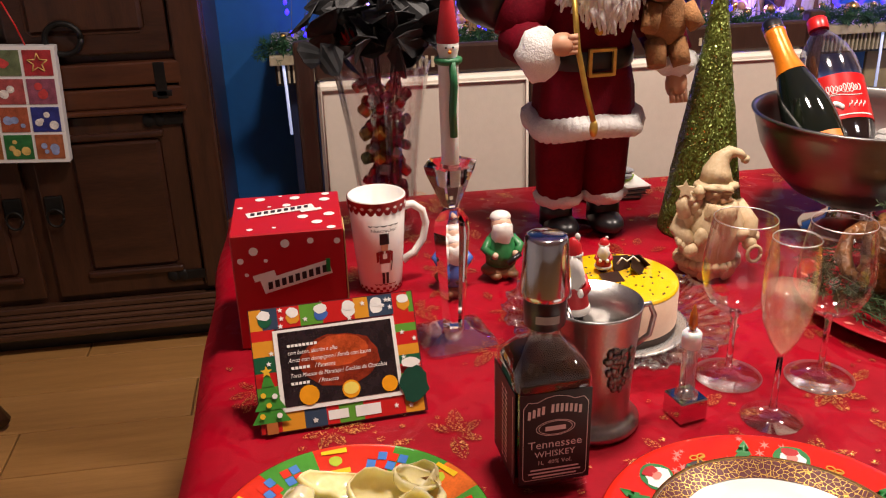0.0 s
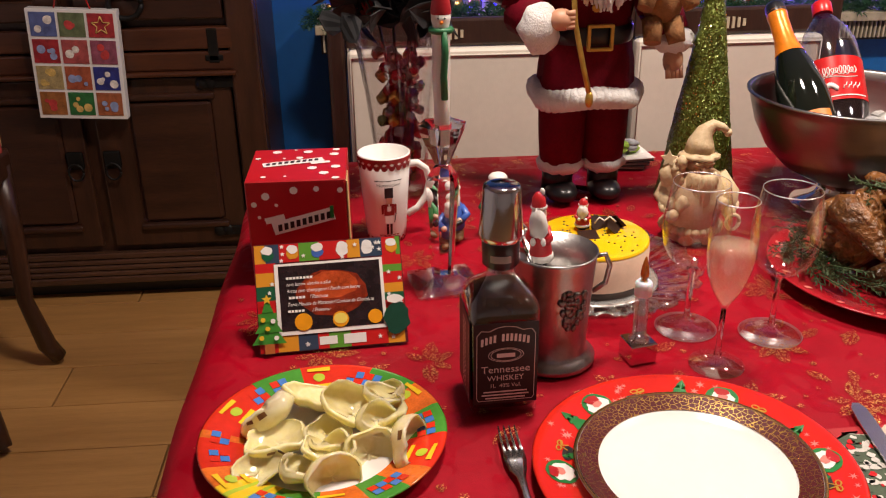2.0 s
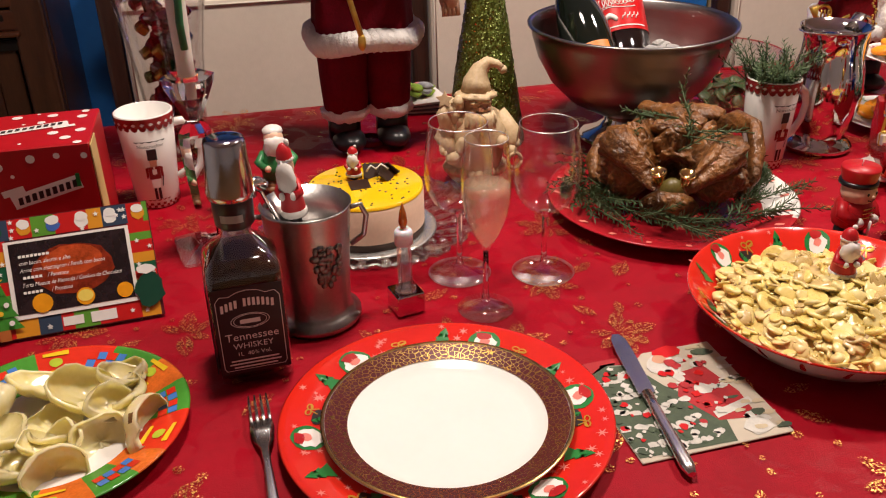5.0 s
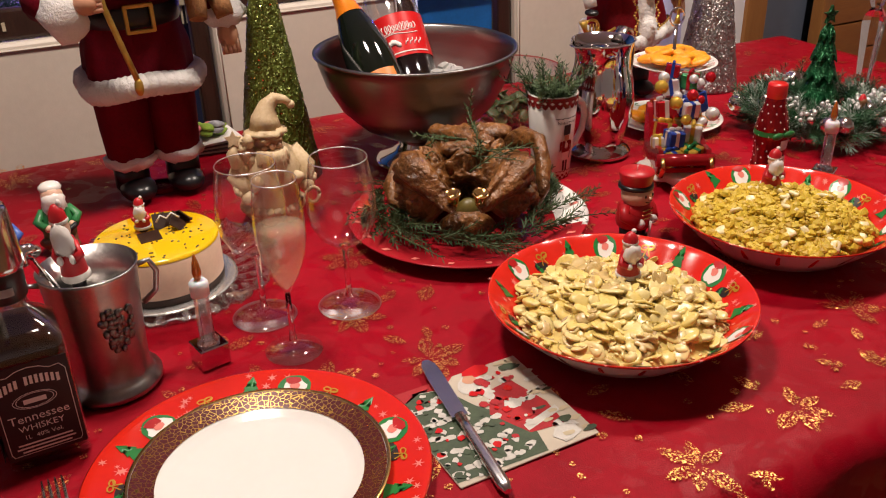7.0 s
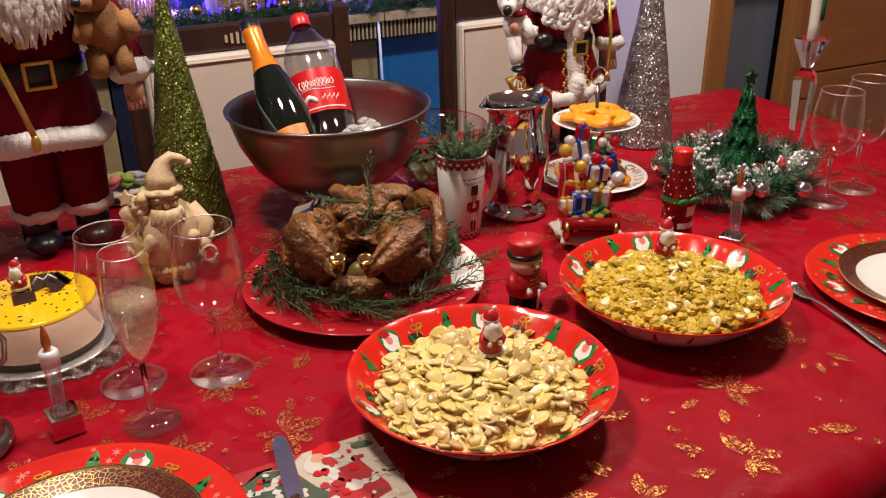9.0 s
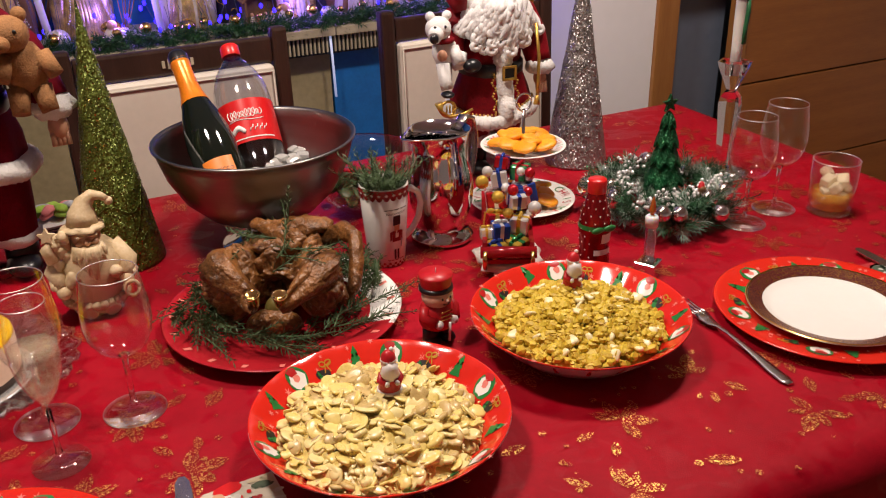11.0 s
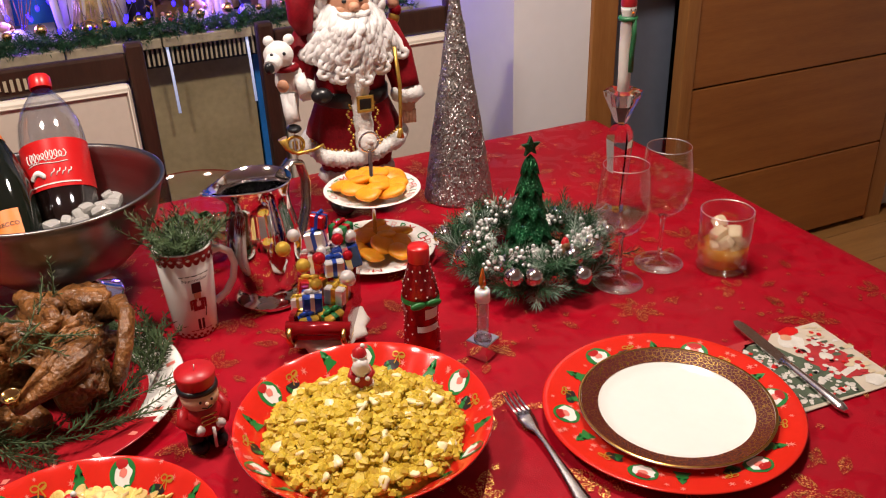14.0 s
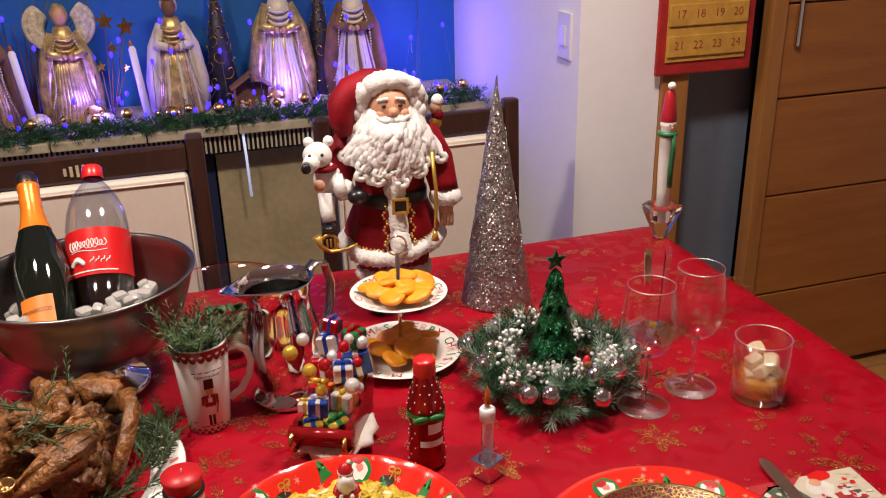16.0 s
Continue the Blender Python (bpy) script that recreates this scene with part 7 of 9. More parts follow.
def curly_santa(m, label, velvet):
    """A plump santa doll with a wide curly beard, one plain mesh."""
    b, q_ = bm_new(), random.Random(29)

    def fluff(path, r, step=0.008, mi=1):
        """Uneven fur along a path."""
        pts = [Vector(p) for p in path]
        for p0, p1 in zip(pts, pts[1:]):
            n = max(1, int((p1 - p0).length / step))
            for i in range(n):
                c = p0.lerp(p1, (i + 0.5) / n)
                ball(r * q_.uniform(0.88, 1.1), c, b, mi, 9, 7, lump=0.3, lscale=140)
    for s in (-1, 1):
        ball((0.026, 0.038, 0.018), (s * 0.038, -0.018, 0.018), b, 2, 16, 10)
        tube([(s * 0.038, 0, 0.015), (s * 0.038, 0, 0.07)], 0.026, b, 2, 14)
        fluff([(s * 0.038 + 0.026 * math.cos(a), 0.026 * math.sin(a), 0.080) for a in [i * math.pi / 6 for i in range(13)]], 0.016)
        tube([(s * 0.038, 0, 0.085), (s * 0.039, 0, 0.12), (s * 0.036, 0, 0.17)], [0.030, 0.036, 0.038], b, 0, 18)
    # the flared coat
    t = lathe([(0, 0.145), (0.088, 0.143), (0.093, 0.150), (0.086, 0.185), (0.074, 0.222), (0.066, 0.245), (0.068, 0.275), (0.074, 0.315), (0.066, 0.355), (0.040, 0.388), (0, 0.396)], 56)
    for v in t.verts:
        a = math.atan2(v.co.y, v.co.x)
        k = 1 + (0.05 * math.cos(a * 8 + 0.5) + 0.02 * math.cos(a * 17)) * max(0, min(1, (0.24 - v.co.z) / 0.08))
        v.co.x, v.co.y = v.co.x * k, v.co.y * k * 0.82
        v.co.z += 0.010 * math.cos(a * 2 + 0.9) * max(0, min(1, (0.22 - v.co.z) / 0.07))
    join(b, t, None, 0)
    fluff([(0.092 * math.cos(a) * (1 + 0.04 * math.cos(a * 8)), 0.077 * math.sin(a), 0.145 + 0.010 * math.cos(a * 2 + 0.9)) for a in [i * math.pi / 24 for i in range(49)]], 0.0165)
    fluff([(0.004, -0.078, 0.15), (0.004, -0.070, 0.19), (0.003, -0.062, 0.235), (0.0, -0.066, 0.30)], 0.019, 0.007)
    for s in (-1, 1):
        for i in range(15):
            z = 0.160 + 0.0055 * i
            ball(0.0027, (0.004 + s * (0.026 + 0.004 * math.sin(i * 1.3)), -0.080 + 0.016 * i / 14, z), b, 3, 6, 5)
    for i in range(30):
        a = -math.pi * (0.08 + 0.84 * i / 29)
        ball(0.0026, (0.094 * math.cos(a), 0.079 * math.sin(a), 0.163 + 0.010 * math.cos(a * 2 + 0.9)), b, 3, 6, 5)
    t = lathe([(0.067, 0.228), (0.0715, 0.232), (0.0715, 0.254), (0.068, 0.258)], 48)
    for v in t.verts:
        v.co.y *= 0.90
    join(b, t, None, 2)
    for dx, dz, sx, sz in ((0, 0.013, 0.032, 0.005), (0, -0.013, 0.032, 0.005), (-0.0135, 0, 0.005, 0.031), (0.0135, 0, 0.005, 0.031)):
        box((sx, 0.006, sz), (0.006 + dx, -0.086, 0.243 + dz), b, 0.0012, 3)
    box((0.024, 0.004, 0.022), (0.006, -0.083, 0.243), b, 0.001, 2)
    # arms
    tube([(0.04, 0, 0.362), (0.072, 0, 0.345), (0.092, -0.008, 0.305), (0.100, -0.022, 0.262), (0.102, -0.030, 0.245)], [0.028, 0.034, 0.032, 0.028, 0.027], b, 0, 18)
    fluff([(0.102 + 0.016 * math.cos(a), -0.032 + 0.016 * math.sin(a), 0.238) for a in [i * math.pi / 5 for i in range(11)]], 0.0165)
    ball((0.015, 0.013, 0.020), (0.102, -0.036, 0.212), b, 4, 12, 9)
    for i in range(4):
        tube([(0.092 + 0.0065 * i, -0.042, 0.206), (0.091 + 0.0065 * i, -0.048, 0.192), (0.091 + 0.006 * i, -0.050, 0.182)], 0.0044, b, 4, 7)
    tube([(-0.04, 0, 0.362), (-0.074, 0, 0.345), (-0.098, -0.010, 0.312), (-0.104, -0.030, 0.285)], [0.028, 0.034, 0.032, 0.028], b, 0, 18)
    fluff([(-0.104, -0.034, 0.280), (-0.090, -0.050, 0.270)], 0.022)
    ball((0.020, 0.016, 0.015), (-0.070, -0.066, 0.262), b, 2, 14, 9)
    # head and face
    ball((0.043, 0.044, 0.046), (0.002, -0.014, 0.416), b, 4, 22, 14)
    ball((0.010, 0.011, 0.009), (0.004, -0.058, 0.415), b, 4, 12, 8)
    for s in (-1, 1):
        ball((0.013, 0.010, 0.010), (0.004 + s * 0.019, -0.046, 0.409), b, 4, 12, 8)
        ball((0.0050, 0.003, 0.0034), (0.003 + s * 0.015, -0.0540, 0.425), b, 2, 10, 7)
        fluff([(0.003 + s * 0.007, -0.055, 0.439), (0.003 + s * 0.026, -0.047, 0.434)], 0.0036, 0.004)
        tube([(0.004, -0.062, 0.402), (0.004 + s * 0.016, -0.062, 0.399), (0.004 + s * 0.030, -0.054, 0.405)], [0.006, 0.0075, 0.003], b, 1, 10)
    # the beard: long wavy locks, thick at the sides, that end in loose curls
    for i in range(150):
        u = q_.uniform(-1, 1)
        w = q_.uniform(0.25, 1)
        x0, z0 = 0.046 * u, 0.402 + 0.022 * abs(u) * q_.random()
        x1, z1 = 0.096 * u * (0.55 + 0.45 * w), 0.378 - 0.086 * w * (1 - 0.40 * u * u)
        y0, y1 = -0.050 + 0.030 * u * u, -0.076 + 0.042 * u * u
        turn_ = q_.uniform(0, 6.28)
        pts, rad_ = [], []
        for k in range(9):
            f_ = k / 8
            sway = 0.005 * min(1, f_ * 2)
            pts.append((x0 + (x1 - x0) * f_ + sway * math.sin(f_ * 9 + turn_), y0 + (y1 - y0) * f_ - 0.012 * math.sin(f_ * 3.14) * (1 - u * u) + sway * math.cos(f_ * 9 + turn_), z0 + (z1 - z0) * f_))
            rad_.append(0.0055 + 0.0030 * math.sin(f_ * 3.0))
        if i % 3 == 0:
            e = Vector(pts[-1])
            for k in range(1, 8):
                a = k * 0.75
                pts.append((e.x + (1 if u > 0 else -1) * 0.009 * math.sin(a), e.y - 0.003 * k / 7, e.z - 0.009 * (1 - math.cos(a)) * 0.8))
                rad_.append(0.0062)
        tube(pts, rad_, b, 6, 8)
    for s in (-1, 1):
        for i in range(14):
            ball((0.011, 0.011, 0.015), (s * (0.046 + 0.007 * (i % 3)), -0.012 - 0.014 * (i % 2), 0.380 + 0.0055 * i), b, 6, 10, 8, lump=0.3, lscale=60)
    # the cap: a fur arch over the face and a hanging red tail
    fluff([(-0.054, -0.012, 0.408), (-0.052, -0.022, 0.434), (-0.036, -0.028, 0.456), (-0.008, -0.030, 0.468), (0.022, -0.028, 0.466), (0.046, -0.022, 0.450), (0.058, -0.012, 0.428), (0.060, -0.002, 0.406)], 0.0185, 0.006)
    ball((0.053, 0.040, 0.050), (-0.004, 0.016, 0.428), b, 0, 24, 16)
    tube([(0.0, 0.006, 0.456), (-0.034, 0.0, 0.456), (-0.066, -0.008, 0.446), (-0.086, -0.022, 0.425), (-0.088, -0.028, 0.395), (-0.082, -0.032, 0.370)], [0.026, 0.030, 0.029, 0.027, 0.023, 0.014], b, 0, 20)
    # gold cord
    tube([(0.070, -0.076, 0.340), (0.074, -0.086, 0.27), (0.072, -0.088, 0.22), (0.070, -0.090, 0.19)], 0.0036, b, 3, 8)
    tube([(0.070, -0.090, 0.190), (0.069, -0.090, 0.170)], [0.003, 0.008], b, 3, 8)
    # the white bear with black nose, red scarf and dark foot
    ball((0.026, 0.024, 0.034), (-0.122, -0.040, 0.292), b, 5, 16, 12, lump=0.12, lscale=80)
    ball((0.027, 0.026, 0.025), (-0.138, -0.050, 0.342), b, 5, 18, 12)
    tube([(-0.146, -0.062, 0.338), (-0.158, -0.082, 0.330)], [0.017, 0.013], b, 5, 12)
    ball((0.0095, 0.007, 0.010), (-0.162, -0.092, 0.331), b, 2, 10, 8)
    for s in (-1, 1):
        ball(0.010, (-0.134 + s * 0.018, -0.042, 0.366), b, 5, 10, 8)
        ball(0.0034, (-0.142 + s * 0.011, -0.073, 0.349), b, 2, 7, 6)
    tube([(-0.128 + 0.020 * math.cos(a), -0.046 + 0.020 * math.sin(a), 0.318) for a in [i * math.pi / 6 for i in range(13)]], 0.006, b, 0, 8)
    tube([(-0.108, -0.050, 0.300), (-0.100, -0.070, 0.270)], [0.014, 0.012], b, 5, 10)
    tube([(-0.126, -0.048, 0.268), (-0.128, -0.060, 0.235), (-0.126, -0.066, 0.218)], [0.017, 0.014, 0.013], b, 5, 12)
    ball((0.014, 0.018, 0.007), (-0.128, -0.072, 0.209), b, 2, 10, 7)
    ball((0.011, 0.009, 0.012), (-0.140, -0.076, 0.292), b, 4, 10, 8)
    # the gold horn
    tube([(-0.130 + 0.016 * math.cos(a), -0.078, 0.180 + 0.016 * math.sin(a)) for a in [i * math.pi / 8 for i in range(17)]], 0.0030, b, 3, 8)
    tube([(-0.152, -0.080, 0.196), (-0.146, -0.082, 0.176), (-0.128, -0.084, 0.164), (-0.098, -0.086, 0.168), (-0.078, -0.086, 0.176)], [0.009, 0.0045, 0.0032, 0.0030, 0.0028], b, 3, 10)
    for i in range(3):
        tube([(-0.134 + 0.007 * i, -0.080, 0.172), (-0.134 + 0.007 * i, -0.080, 0.188)], 0.0018, b, 3, 6)
    # toys peeping over the shoulder
    for i in range(4):
        ball((0.012, 0.010, 0.013), (0.096 + 0.004 * (i % 2), 0.014, 0.372 + 0.014 * i), b, (3, 0, 4, 1)[i], 10, 8)
    return solo("santa_doll", b, [velvet, M_fur, M_black, MATS["gold_trim"], M_skin, mat("white_plush", (0.72, 0.70, 0.68), 0.9, var=0.06, bump=0.6, bscale=300), mat("white_beard", (0.74, 0.72, 0.71), 0.6, var=0.06, scale=60, bump=0.35, bscale=420)], m, label, "doll", "santa dolls")


curly_santa(pose(1.556, 1.385, T, 0, 0, -6) @ Matrix.Scale(0.925, 4), "large santa doll in red velvet with a white bear and horn", mat("red_velvet", (0.20, 0.002, 0.008), 0.6, var=0.4, scale=25, bump=0.3, bscale=300, Specular_IOR_Level=0.2))


# ---- glitter cones ----
def glitter_cone(m, r, h, base, bright, label, group, seed):
    t = thing("glitter_cone", m, label, "decoration", group)
    b = lathe([(0, 0.0), (r, 0.0), (r * 1.0, 0.004)] + [(r * (1 - i / 24) ** 0.97, 0.004 + (h - 0.004) * i / 24) for i in range(1, 24)] + [(0.0015, h)], 64)
    for v in b.verts:
        if v.co.z > 0.003:
            v.co *= 1 + 0.03 * noise.noise(v.co * 160) + 0.02 * noise.noise(v.co * 60)
    part("cone", b, base, t)
    q_, d = random.Random(seed), bm_new()
    for i in range(620):
        z = h * (1 - math.sqrt(q_.random())) * 0.98
        a = q_.uniform(0, 6.283)
        rr = r * (1 - z / h) + 0.0008
        n = Vector((math.cos(a), math.sin(a), r / h))
        c = Vector((rr * math.cos(a), rr * math.sin(a), z))
        u = n.cross(Vector((0, 0, 1))).normalized()
        w = n.cross(u).normalized()
        u, w = u * math.cos(i) + w * math.sin(i) + n * q_.uniform(-0.8, 0.8), w * math.cos(i) - u * math.sin(i)
        s = q_.uniform(0.0010, 0.0022)
        d.faces.new([d.verts.new(c + n * 0.001 + (u * math.cos(k * 2.094) + w * math.sin(k * 2.094)) * s) for k in range(3)])
    tagged(part("sequins", d, bright, t), kind="stuff")
    wv = bm_new()
    for k in range(26):
        z0, a0 = h * q_.uniform(0.02, 0.75), q_.uniform(0, 6.28)
        pts = []
        for i in range(10):
            z = z0 + 0.03 * math.sin(i * 0.5 + k) * (1 - z0 / h) + 0.006 * i
            a = a0 + i * 0.16
            rr = r * (1 - z / h) + 0.0015
            pts.append((rr * math.cos(a), rr * math.sin(a), z))
        tube(pts, 0.0008, wv, 0, 4)
    tagged(part("wire_scroll", wv, base, t), kind="stuff")
    return t


glitter_cone(pose(0.798, 1.318, T), 0.067, 0.435, sparkle("green_glitter", (0.11, 0.14, 0.020), 0.5, 0.4, 520), mat("green_sequin", (0.72, 0.70, 0.22), 0.12, 1.0), "tall green and gold glitter cone tree", "glitter cones", 1)
glitter_cone(pose(1.745, 1.345, T), 0.066, 0.425, sparkle("silver_glitter", (0.30, 0.28, 0.27), 0.7, 0.35, 520), mat("silver_sequin", (0.85, 0.82, 0.80), 0.12, 1.0), "tall silver glitter cone tree with wire scrolls", "glitter cones", 2)

# ---- wreath with the green tree ----
wr = thing("pine_wreath", pose(1.715, 1.025, T), "frosted pine wreath with silver balls and berries", "wreath")
q, nb = random.Random(41), bm_new()
for i in range(330):
    a = 2 * math.pi * i / 330 + q.uniform(-0.1, 0.1)
    r = q.uniform(0.075, 0.115)
    out_ = q.uniform(-0.4, 1.0)
    sprig(nb, (r * math.cos(a), r * math.sin(a), q.uniform(0.012, 0.050)), (math.cos(a) * out_ - math.sin(a) * q.uniform(-0.8, 0.8), math.sin(a) * out_ + math.cos(a) * q.uniform(-0.8, 0.8), q.uniform(0.0, 0.8)), q.uniform(0.03, 0.055), 0.028, 56, q, 0 if q.random() < 0.74 else 1, 0.0007)
tagged(part("needles", nb, [M_leaf, mat("frosted_needle", (0.24, 0.32, 0.26), 0.6, var=0.3)], wr, "green and frosted needles"), kind="stuff")
for i in range(20):
    a = 2 * math.pi * i / 20 + q.uniform(-0.15, 0.15)
    r = q.uniform(0.095, 0.138)
    part("silver_ball", ball(q.choice((0.0125, 0.0155, 0.0180)), (0, 0, 0), u=18, v=12), mat("silver_bauble", (0.72, 0.70, 0.69), 0.08, 1.0, var=0.03), wr, m=pose(r * math.cos(a), r * math.sin(a), q.uniform(0.040, 0.068)))
for i in range(21):
    a = 2 * math.pi * (i + 0.5) / 21
    r, z = q.uniform(0.065, 0.120), q.uniform(0.050, 0.072)
    cb = bm_new()
    for j in range(18):
        ball(0.0036, (q.gauss(0, 0.009), q.gauss(0, 0.009), q.gauss(0, 0.006)), cb, u=7, v=5)
    part("berry_sprig", cb, mat("silver_berry", (0.80, 0.79, 0.77), 0.22, 0.4, var=0.1), wr, "silver white berries", m=pose(r * math.cos(a), r * math.sin(a), z))
gt = thing("glitter_tree", pose(1.718, 1.027, T + 0.012), "small green glitter tree with a star, inside the wreath", "decoration")
b = bm_new()
for k, (z0, z1, r0, r1) in enumerate(((0.0, 0.062, 0.046, 0.024), (0.050, 0.100, 0.037, 0.018), (0.088, 0.135, 0.028, 0.012), (0.124, 0.168, 0.022, 0.007), (0.158, 0.185, 0.014, 0.003))):
    t = lathe([(r1 * 0.4, z0 + 0.006), (r0, z0), (r0 * 0.97, z0 + 0.004), ((r0 + r1) / 2, (z0 + z1) / 2), (r1 * 0.5, z1)], 40)
    for v in t.verts:
        a = math.atan2(v.co.y, v.co.x)
        if math.hypot(v.co.x, v.co.y) > r0 * 0.6:
            v.co.x, v.co.y, v.co.z = v.co.x * (1 + 0.10 * math.cos(8 * a + k)), v.co.y * (1 + 0.10 * math.cos(8 * a + k)), v.co.z - 0.007 * math.cos(8 * a + k)
    join(b, t)
part("foliage", b, sparkle("green_tree_glitter", (0.004, 0.085, 0.025), 0.5, 0.35, 700), gt)
st = slab(star(0.017, 5, 0.42), -0.003, 0.003)
part("star", st, MATS["green_tree_glitter"], gt, m=pose(0, 0, 0.198, 90))
gm = bm_new()
ball((0.010, 0.008, 0.010), (0, 0, 0.010), gm, 7)
ball(0.007, (0, -0.002, 0.022), gm, 7)
lathe([(0.007, 0.025), (0.004, 0.033), (0, 0.036)], 10, gm, 0)
ball(0.004, (0.008, -0.006, 0.012), gm, 0)
solo("bear_ornament", gm, FIGS, pose(1.735, 0.945, T + 0.052), "tiny brown bear ornament with a red cap", "ornament")

# ---- the sleigh ornament, loaded with plain parcels ----
sl = thing("sleigh_ornament", pose(1.362, 0.985, T, 0, 0, -28) @ Matrix.Scale(1.24, 4), "glossy red and gold sleigh ornament heaped with parcels", "ornament")
M_sl = mat("sleigh_red", (0.28, 0.008, 0.012), 0.15, 0.2, var=0.2)
part("snow_base", ball((0.045, 0.055, 0.012), (0, 0, 0.011), u=24, v=10, lump=0.3, lscale=60), mat("glitter_snow", (0.75, 0.72, 0.66), 0.5, var=0.1, bump=0.5, bscale=300), sl)
side = [(-0.044, 0.020), (0.040, 0.020), (0.052, 0.045), (0.050, 0.085), (0.036, 0.082), (0.020, 0.060), (-0.020, 0.050), (-0.046, 0.052), (-0.054, 0.036)]
for s in (-1, 1):
    t = slab(side, -0.003, 0.003)
    part("side", t, M_sl, sl, m=Matrix.Translation((s * 0.030, 0, 0)) @ Matrix(((0, 0, 1, 0), (1, 0, 0, 0), (0, 1, 0, 0), (0, 0, 0, 1))))
    part("runner", tube([(s * 0.030, 0.05, 0.018), (s * 0.030, -0.03, 0.016), (s * 0.030, -0.058, 0.022), (s * 0.030, -0.068, 0.036), (s * 0.030, -0.060, 0.046)], 0.003, seg=8), M_gold, sl)
part("front_roll", tube([(-0.036, -0.050, 0.040), (0.036, -0.050, 0.040)], 0.008, seg=14), M_sl, sl)
part("floor", box((0.060, 0.09, 0.006), (0, 0, 0.024)), M_sl, sl)
q = random.Random(77)
PAR = [mat("parcel_" + n, c, 0.12, 0.5, var=0.1) for n, c in (("gold", (0.62, 0.40, 0.06)), ("blue", (0.03, 0.08, 0.42)), ("green", (0.03, 0.22, 0.07)), ("red", (0.45, 0.01, 0.02)), ("white", (0.75, 0.72, 0.70)))]
SM = sl.matrix_world
for i, (x, y, z, s, c) in enumerate(((-0.014, -0.034, 0.038, 0.022, 0), (0.012, -0.030, 0.040, 0.024, 0), (-0.010, -0.024, 0.060, 0.022, 1), (0.016, -0.010, 0.062, 0.024, 4), (-0.018, 0.002, 0.060, 0.026, 3), (0.010, 0.014, 0.062, 0.030, 0), (-0.016, 0.020, 0.086, 0.024, 3), (0.012, 0.004, 0.090, 0.022, 4), (0.022, 0.030, 0.090, 0.030, 1), (0.018, 0.034, 0.118, 0.022, 2), (-0.010, 0.026, 0.112, 0.022, 4), (-0.006, 0.034, 0.132, 0.018, 3), (-0.028, -0.016, 0.052, 0.016, 4))):
    p = thing("parcel", SM @ pose(x, y, z, q.uniform(-12, 12), q.uniform(-12, 12), q.uniform(0, 90)), "tiny shiny gift parcel tied with ribbon on the sleigh", "parcel", "sleigh parcels")
    part("wrap", box((s, s, s * 0.9), bevel=0.0015, seg=1), PAR[c], p)
    rbn = box((s * 1.03, s * 0.22, s * 0.93))
    box((s * 0.22, s * 1.03, s * 0.93), (0, 0, 0), rbn)
    for u in (-1, 1):
        ball((s * 0.24, s * 0.12, s * 0.14), (u * s * 0.2, 0, s * 0.55), rbn, u=8, v=6)
    part("ribbon", rbn, PAR[(c + 1 + i % 3) % 5], p)
for i in range(18):
    x, y, z = q.uniform(-0.034, 0.034), q.uniform(-0.040, 0.034), 0.052 + 0.0052 * i
    solo("sleigh_bauble", ball(q.uniform(0.006, 0.009), u=10, v=8), PAR[(4, 3, 4, 0)[i % 4]], SM @ pose(x, y, z), "tiny glossy bauble among the sleigh parcels", "bauble", "sleigh baubles")

# ---- aluminium bottle ----
ab = thing("aluminium_bottle", pose(1.470, 0.893, T) @ Matrix.Diagonal((0.96, 0.96, 0.92, 1)), "red aluminium drink bottle with white dots and a green ribbon", "bottle")
AP = [(0, 0), (0.024, 0), (0.027, 0.004), (0.0265, 0.03), (0.0245, 0.048), (0.0255, 0.068), (0.0275, 0.085), (0.0245, 0.112), (0.0180, 0.136), (0.0150, 0.152)]
part("body", lathe(AP + [(0.0145, 0.158), (0, 0.158)], 40), mat("red_aluminium", (0.30, 0.008, 0.012), 0.24, 0.6, var=0.08), ab)
part("cap", lathe([(0.0150, 0.150), (0.0158, 0.153), (0.0155, 0.172), (0.014, 0.175), (0, 0.175)], 28), M_red, ab, "red cap")
f = surf_of([(z, r) for r, z in AP])
d = bm_new()
for i in range(11):
    z = 0.012 + i * 0.0128
    for j in range(10):
        a = 2 * math.pi * (j + 0.5 * (i % 2)) / 10
        if -2.4 < math.atan2(math.sin(a), math.cos(a)) < -0.9 and z < 0.10:
            continue
        r = f(z)
        ball((0.0012, 0.0012, 0.0016), (r * math.cos(a), r * math.sin(a), z), d, u=6, v=4)
tagged(part("dots", d, M_pw, ab), kind="stuff")
part("ribbon", lathe([(f(0.088) + 0.0008, 0.088), (f(0.096) + 0.0008, 0.096)], 36), M_green, ab, "green ribbon")
bw = bm_new()
for s in (-1, 1):
    ball((0.012, 0.004, 0.006), (s * 0.012 - 0.004, -0.030, 0.093), bw, u=10, v=7)
part("bow", bw, M_green, ab)
part("tag", curved_label(lambda z: f(z), 0.064, 0.082, -1.75, -0.95, 0.001, 8), M_pw, ab, "plain white tag")
part("emblem", curved_label(lambda z: f(z), 0.042, 0.052, -2.2, -0.8, 0.001, 10), M_pw, ab, "plain white mark")

